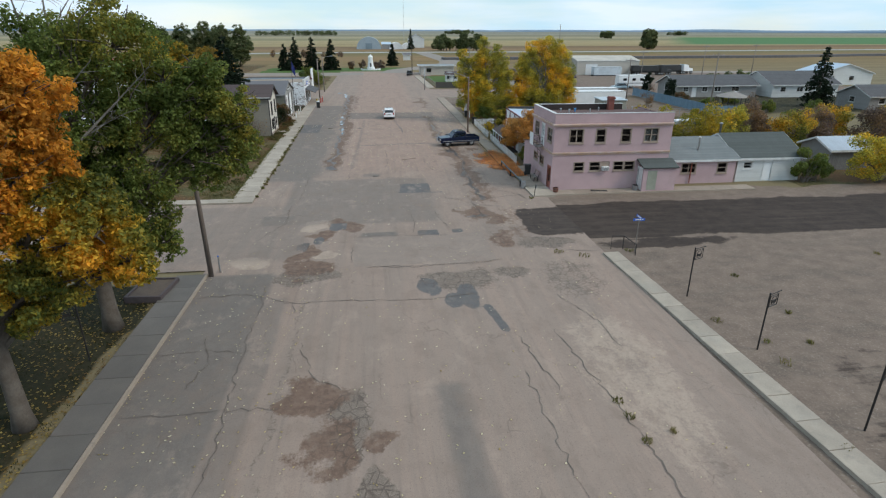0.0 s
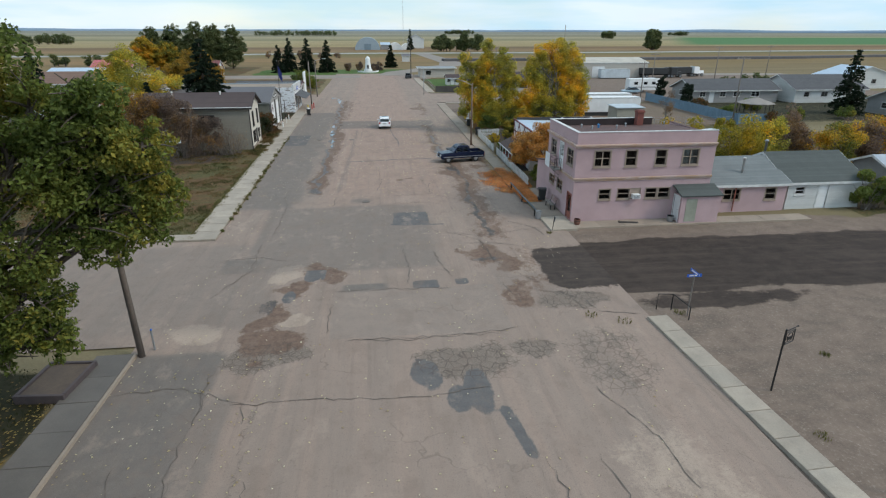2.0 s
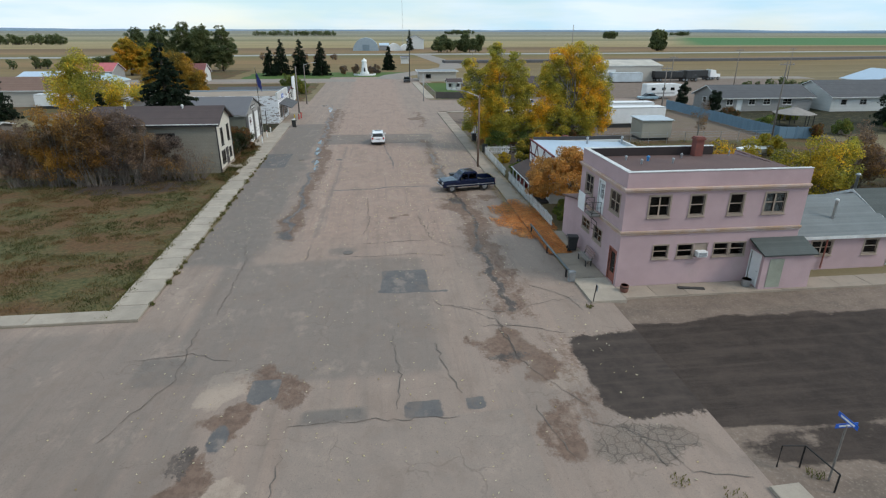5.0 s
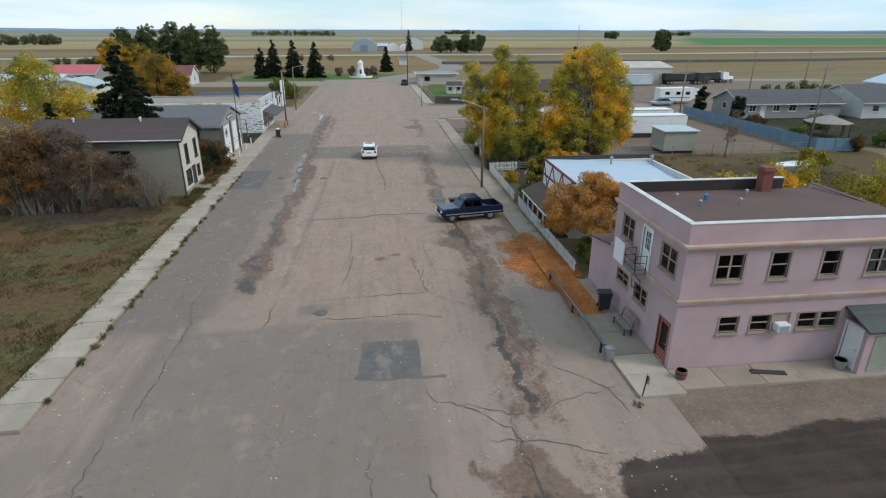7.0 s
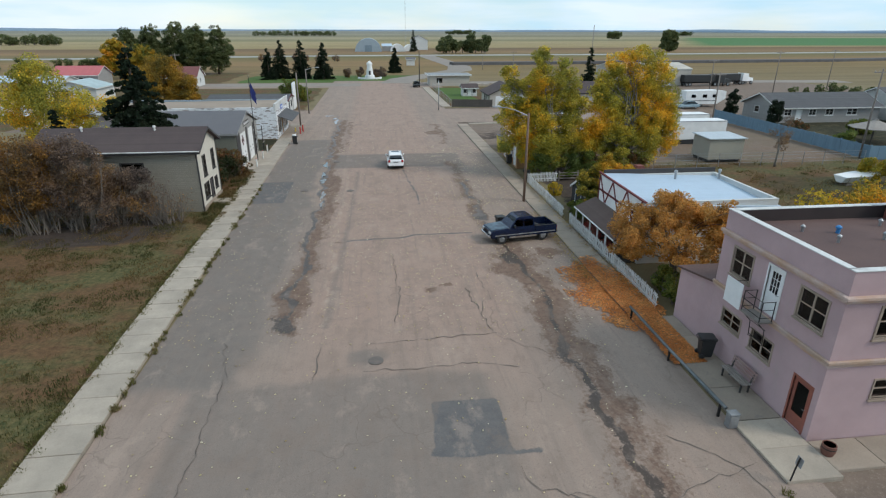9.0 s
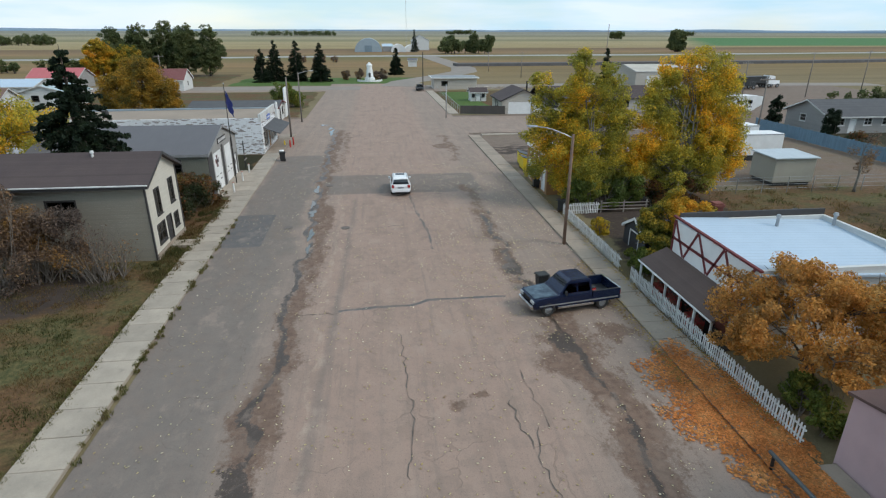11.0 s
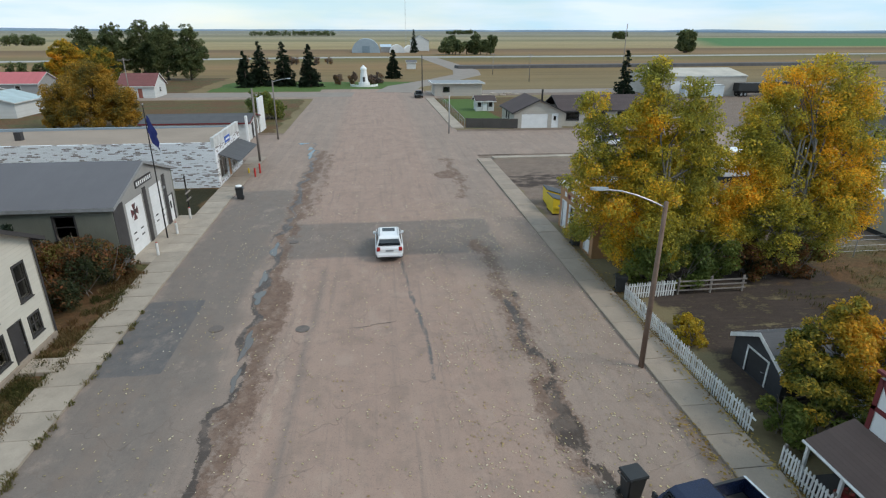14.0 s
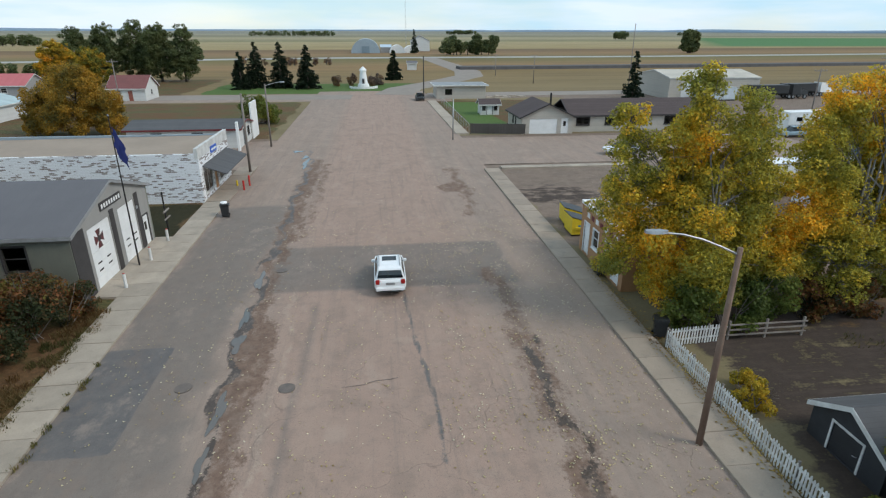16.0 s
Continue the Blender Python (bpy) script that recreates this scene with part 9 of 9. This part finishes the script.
# ---- fallen leaves, weeds ----
def scatter_leaves(name, label, places, size, material, z, seed):
    rng = np.random.RandomState(seed)
    p = np.array([(x, y, z) for x, y in places], float)
    n = len(p)
    a = rng.uniform(0, 6.283, n)
    u = np.stack([np.cos(a), np.sin(a), rng.uniform(-.25, .25, n)], 1)
    v = np.stack([-np.sin(a), np.cos(a), rng.uniform(-.25, .25, n)], 1)
    s = size * rng.uniform(.6, 1.4, n)[:, None]
    verts = np.stack([p - u * s, p - v * s * .6, p + u * s, p + v * s * .6], 1)
    verts[:, :, 2] = np.maximum(verts[:, :, 2], z - .003) + rng.uniform(0, .006, (n, 1))
    me = bpy.data.meshes.new(name)
    me.from_pydata(verts.reshape(-1, 3).tolist(), [], np.arange(n * 4).reshape(-1, 4).tolist())
    me.materials.append(material)
    return tagged(new(name, me), label, "leaves", kind="stuff")


rl = random.Random(77)
pile = []
while len(pile) < 15000:
    x, y = rl.uniform(6.6, 11.3), rl.uniform(56.5, 70)
    if x > 10.7 and y < 61:
        continue
    d = math.hypot((x - 9.3) / 2.4, (y - 64.3) / 4.6)
    w = noise.noise(Vector((x * .6, y * .6, 0)))
    tail = abs(x - 9.9) < .8 and 56.5 < y < 62
    if rl.random() < max(0, 1.15 - d + w * .5) or (tail and rl.random() < .95 + w * .5):
        pile.append((x, y))
LEAF_FALLEN = foliage("fallen_orange_leaf", [(.52, .19, .055), (.66, .27, .08), (.72, .36, .13)], .8)
LEAF_PALE = foliage("fallen_pale_leaf", [(.40, .30, .12), (.60, .52, .30), (.74, .68, .52)], .5)
LEAF_LITTER = foliage("lawn_leaf_litter", [(.16, .09, .03), (.30, .20, .05), (.42, .32, .10)], .5)
scatter_leaves("orange_leaf_carpet", "carpet of fallen orange leaves by the rail", [q for q in pile if q[0] < 9.0], .07, LEAF_FALLEN, .035, 1)
scatter_leaves("orange_leaf_drift", "drift of fallen orange leaves on the walk", [q for q in pile if q[0] >= 9.0], .07, LEAF_FALLEN, .14, 2)
road_leaves = []
while len(road_leaves) < 7500:
    x, y = rl.uniform(-15, 9), rl.uniform(12, 126)
    k = .12 + (1.1 if (70 < y < 110 and x > 0) else 0) + (.3 if (y < 34 and x < -8) else 0) + (.25 if 60 < y < 110 else 0)
    if rl.random() < k * (.4 + noise.noise(Vector((x * .3, y * .3, 3))) + .3):
        road_leaves.append((x, y))
scatter_leaves("scattered_leaves", "pale fallen leaves strewn over the asphalt", road_leaves, .046, LEAF_PALE, .03, 3)
lawn = [(rl.uniform(-30, -17.2), rl.uniform(8, 33)) for _ in range(6000)] + [(rl.uniform(-17.3, -16.7), rl.uniform(8, 33)) for _ in range(500)]
scatter_leaves("lawn_leaves", "brown and yellow leaves littering the lawn", lawn, .06, LEAF_LITTER, .0, 4)
kerb = [(rl.gauss(10.7, .25), rl.uniform(63, 100)) for _ in range(1500)] + [(rl.uniform(8.4, 9.1), rl.uniform(66, 80)) for _ in range(600)]
scatter_leaves("walk_leaves", "yellow leaves gathered along the walk", kerb, .06, LEAF_LITTER, .14, 5)


def weeds(name, label, spots, material, blades, tall, seed):
    rng = random.Random(seed)
    verts, faces = [], []
    for x, y, r, z in spots:
        for k in range(blades):
            a, d = rng.uniform(0, 6.283), r * math.sqrt(rng.random())
            px, py = x + d * math.cos(a), y + d * math.sin(a)
            h = tall * rng.uniform(.4, 1.1)
            w = .012 + .01 * rng.random()
            b = rng.uniform(0, 6.283)
            lx, ly = math.cos(b) * h * .5, math.sin(b) * h * .5
            i = len(verts)
            verts += [(px - w * math.sin(b), py + w * math.cos(b), z), (px + w * math.sin(b), py - w * math.cos(b), z), (px + lx * .4 + w * math.sin(b), py + ly * .4, z + h * .65), (px + lx, py + ly, z + h)]
            faces.append((i, i + 1, i + 2, i + 3))
    me = bpy.data.meshes.new(name)
    me.from_pydata(verts, [], faces)
    me.materials.append(material)
    return tagged(new(name, me), label, "weeds", kind="stuff")


GRASS_BLADE = foliage("weed_blade", [(.11, .115, .035), (.17, .15, .05), (.28, .22, .11)], .8)
DRY_BLADE = foliage("dry_grass_blade", [(.062, .072, .022), (.12, .11, .04), (.23, .155, .07), (.17, .095, .04)], .25)
spots = []
for k in range(260):
    y = rl.uniform(50, 96)
    spots.append((-17.1 - (y - 50) * .013 + rl.gauss(0, .14), y, rl.uniform(.08, .3), .0))
for k in range(80):
    y = rl.uniform(50, 92)
    spots.append((-15.15 - (y - 50) * .0134 + rl.gauss(0, .08), y, rl.uniform(.08, .26), .02))
spots += [(12.7, 25.9, .3, -.02), (12.4, 35.8, .3, -.02), (9.0, 35.2, .4, .02), (4.9, 20.0, .25, .02), (4.95, 19.0, .2, .02), (5.0, 17.6, .2, .02), (9.1, 48.8, .2, 0), (11.9, 16.4, .25, 0), (6.2, 18, .15, .02), (13.6, 21.8, .3, 0), (13.9, 23.6, .2, 0), (7.5, 36.0, .35, .02)]
spots += [(rl.uniform(12.6, 30), rl.uniform(14, 35), rl.uniform(.1, .25), -.03) for _ in range(12)]
weeds("kerb_weeds", "weeds growing along kerbs and cracks", spots, GRASS_BLADE, 40, .2, 6)
lot = []
while len(lot) < 2600:
    x, y = rl.uniform(-50, -17.2), rl.uniform(51, 83)
    if noise.noise(Vector((x * .35, y * .35, 7))) > -.15:
        lot.append((x, y, rl.uniform(.25, .7), -.03))
weeds("lot_grass", "patchy dry grass covering the vacant lot", lot, DRY_BLADE, 40, .13, 7)
weeds("house_grass", "longer grass round the tan house", [(rl.uniform(-19, -17.2), rl.uniform(80, 97), rl.uniform(.2, .4), -.03) for _ in range(150)], DRY_BLADE, 50, .3, 8)
weeds("yard_grass", "rough grass in the yards", [(rl.uniform(20, 52), rl.uniform(62, 96), rl.uniform(.4, .9), -.03) for _ in range(420)], DRY_BLADE, 36, .25, 9)
# blade greens are darkened to stand in for the crowns' shade
weeds("lawn_grass", "short lawn grass under the street trees, shade in its colour", [(rl.uniform(-30, -17), rl.uniform(6, 33.5), rl.uniform(.4, .8), -.04) for _ in range(420)], foliage("shaded_lawn_blade", [(.024, .032, .011), (.04, .045, .015), (.075, .06, .024)], .5), 44, .1, 10)
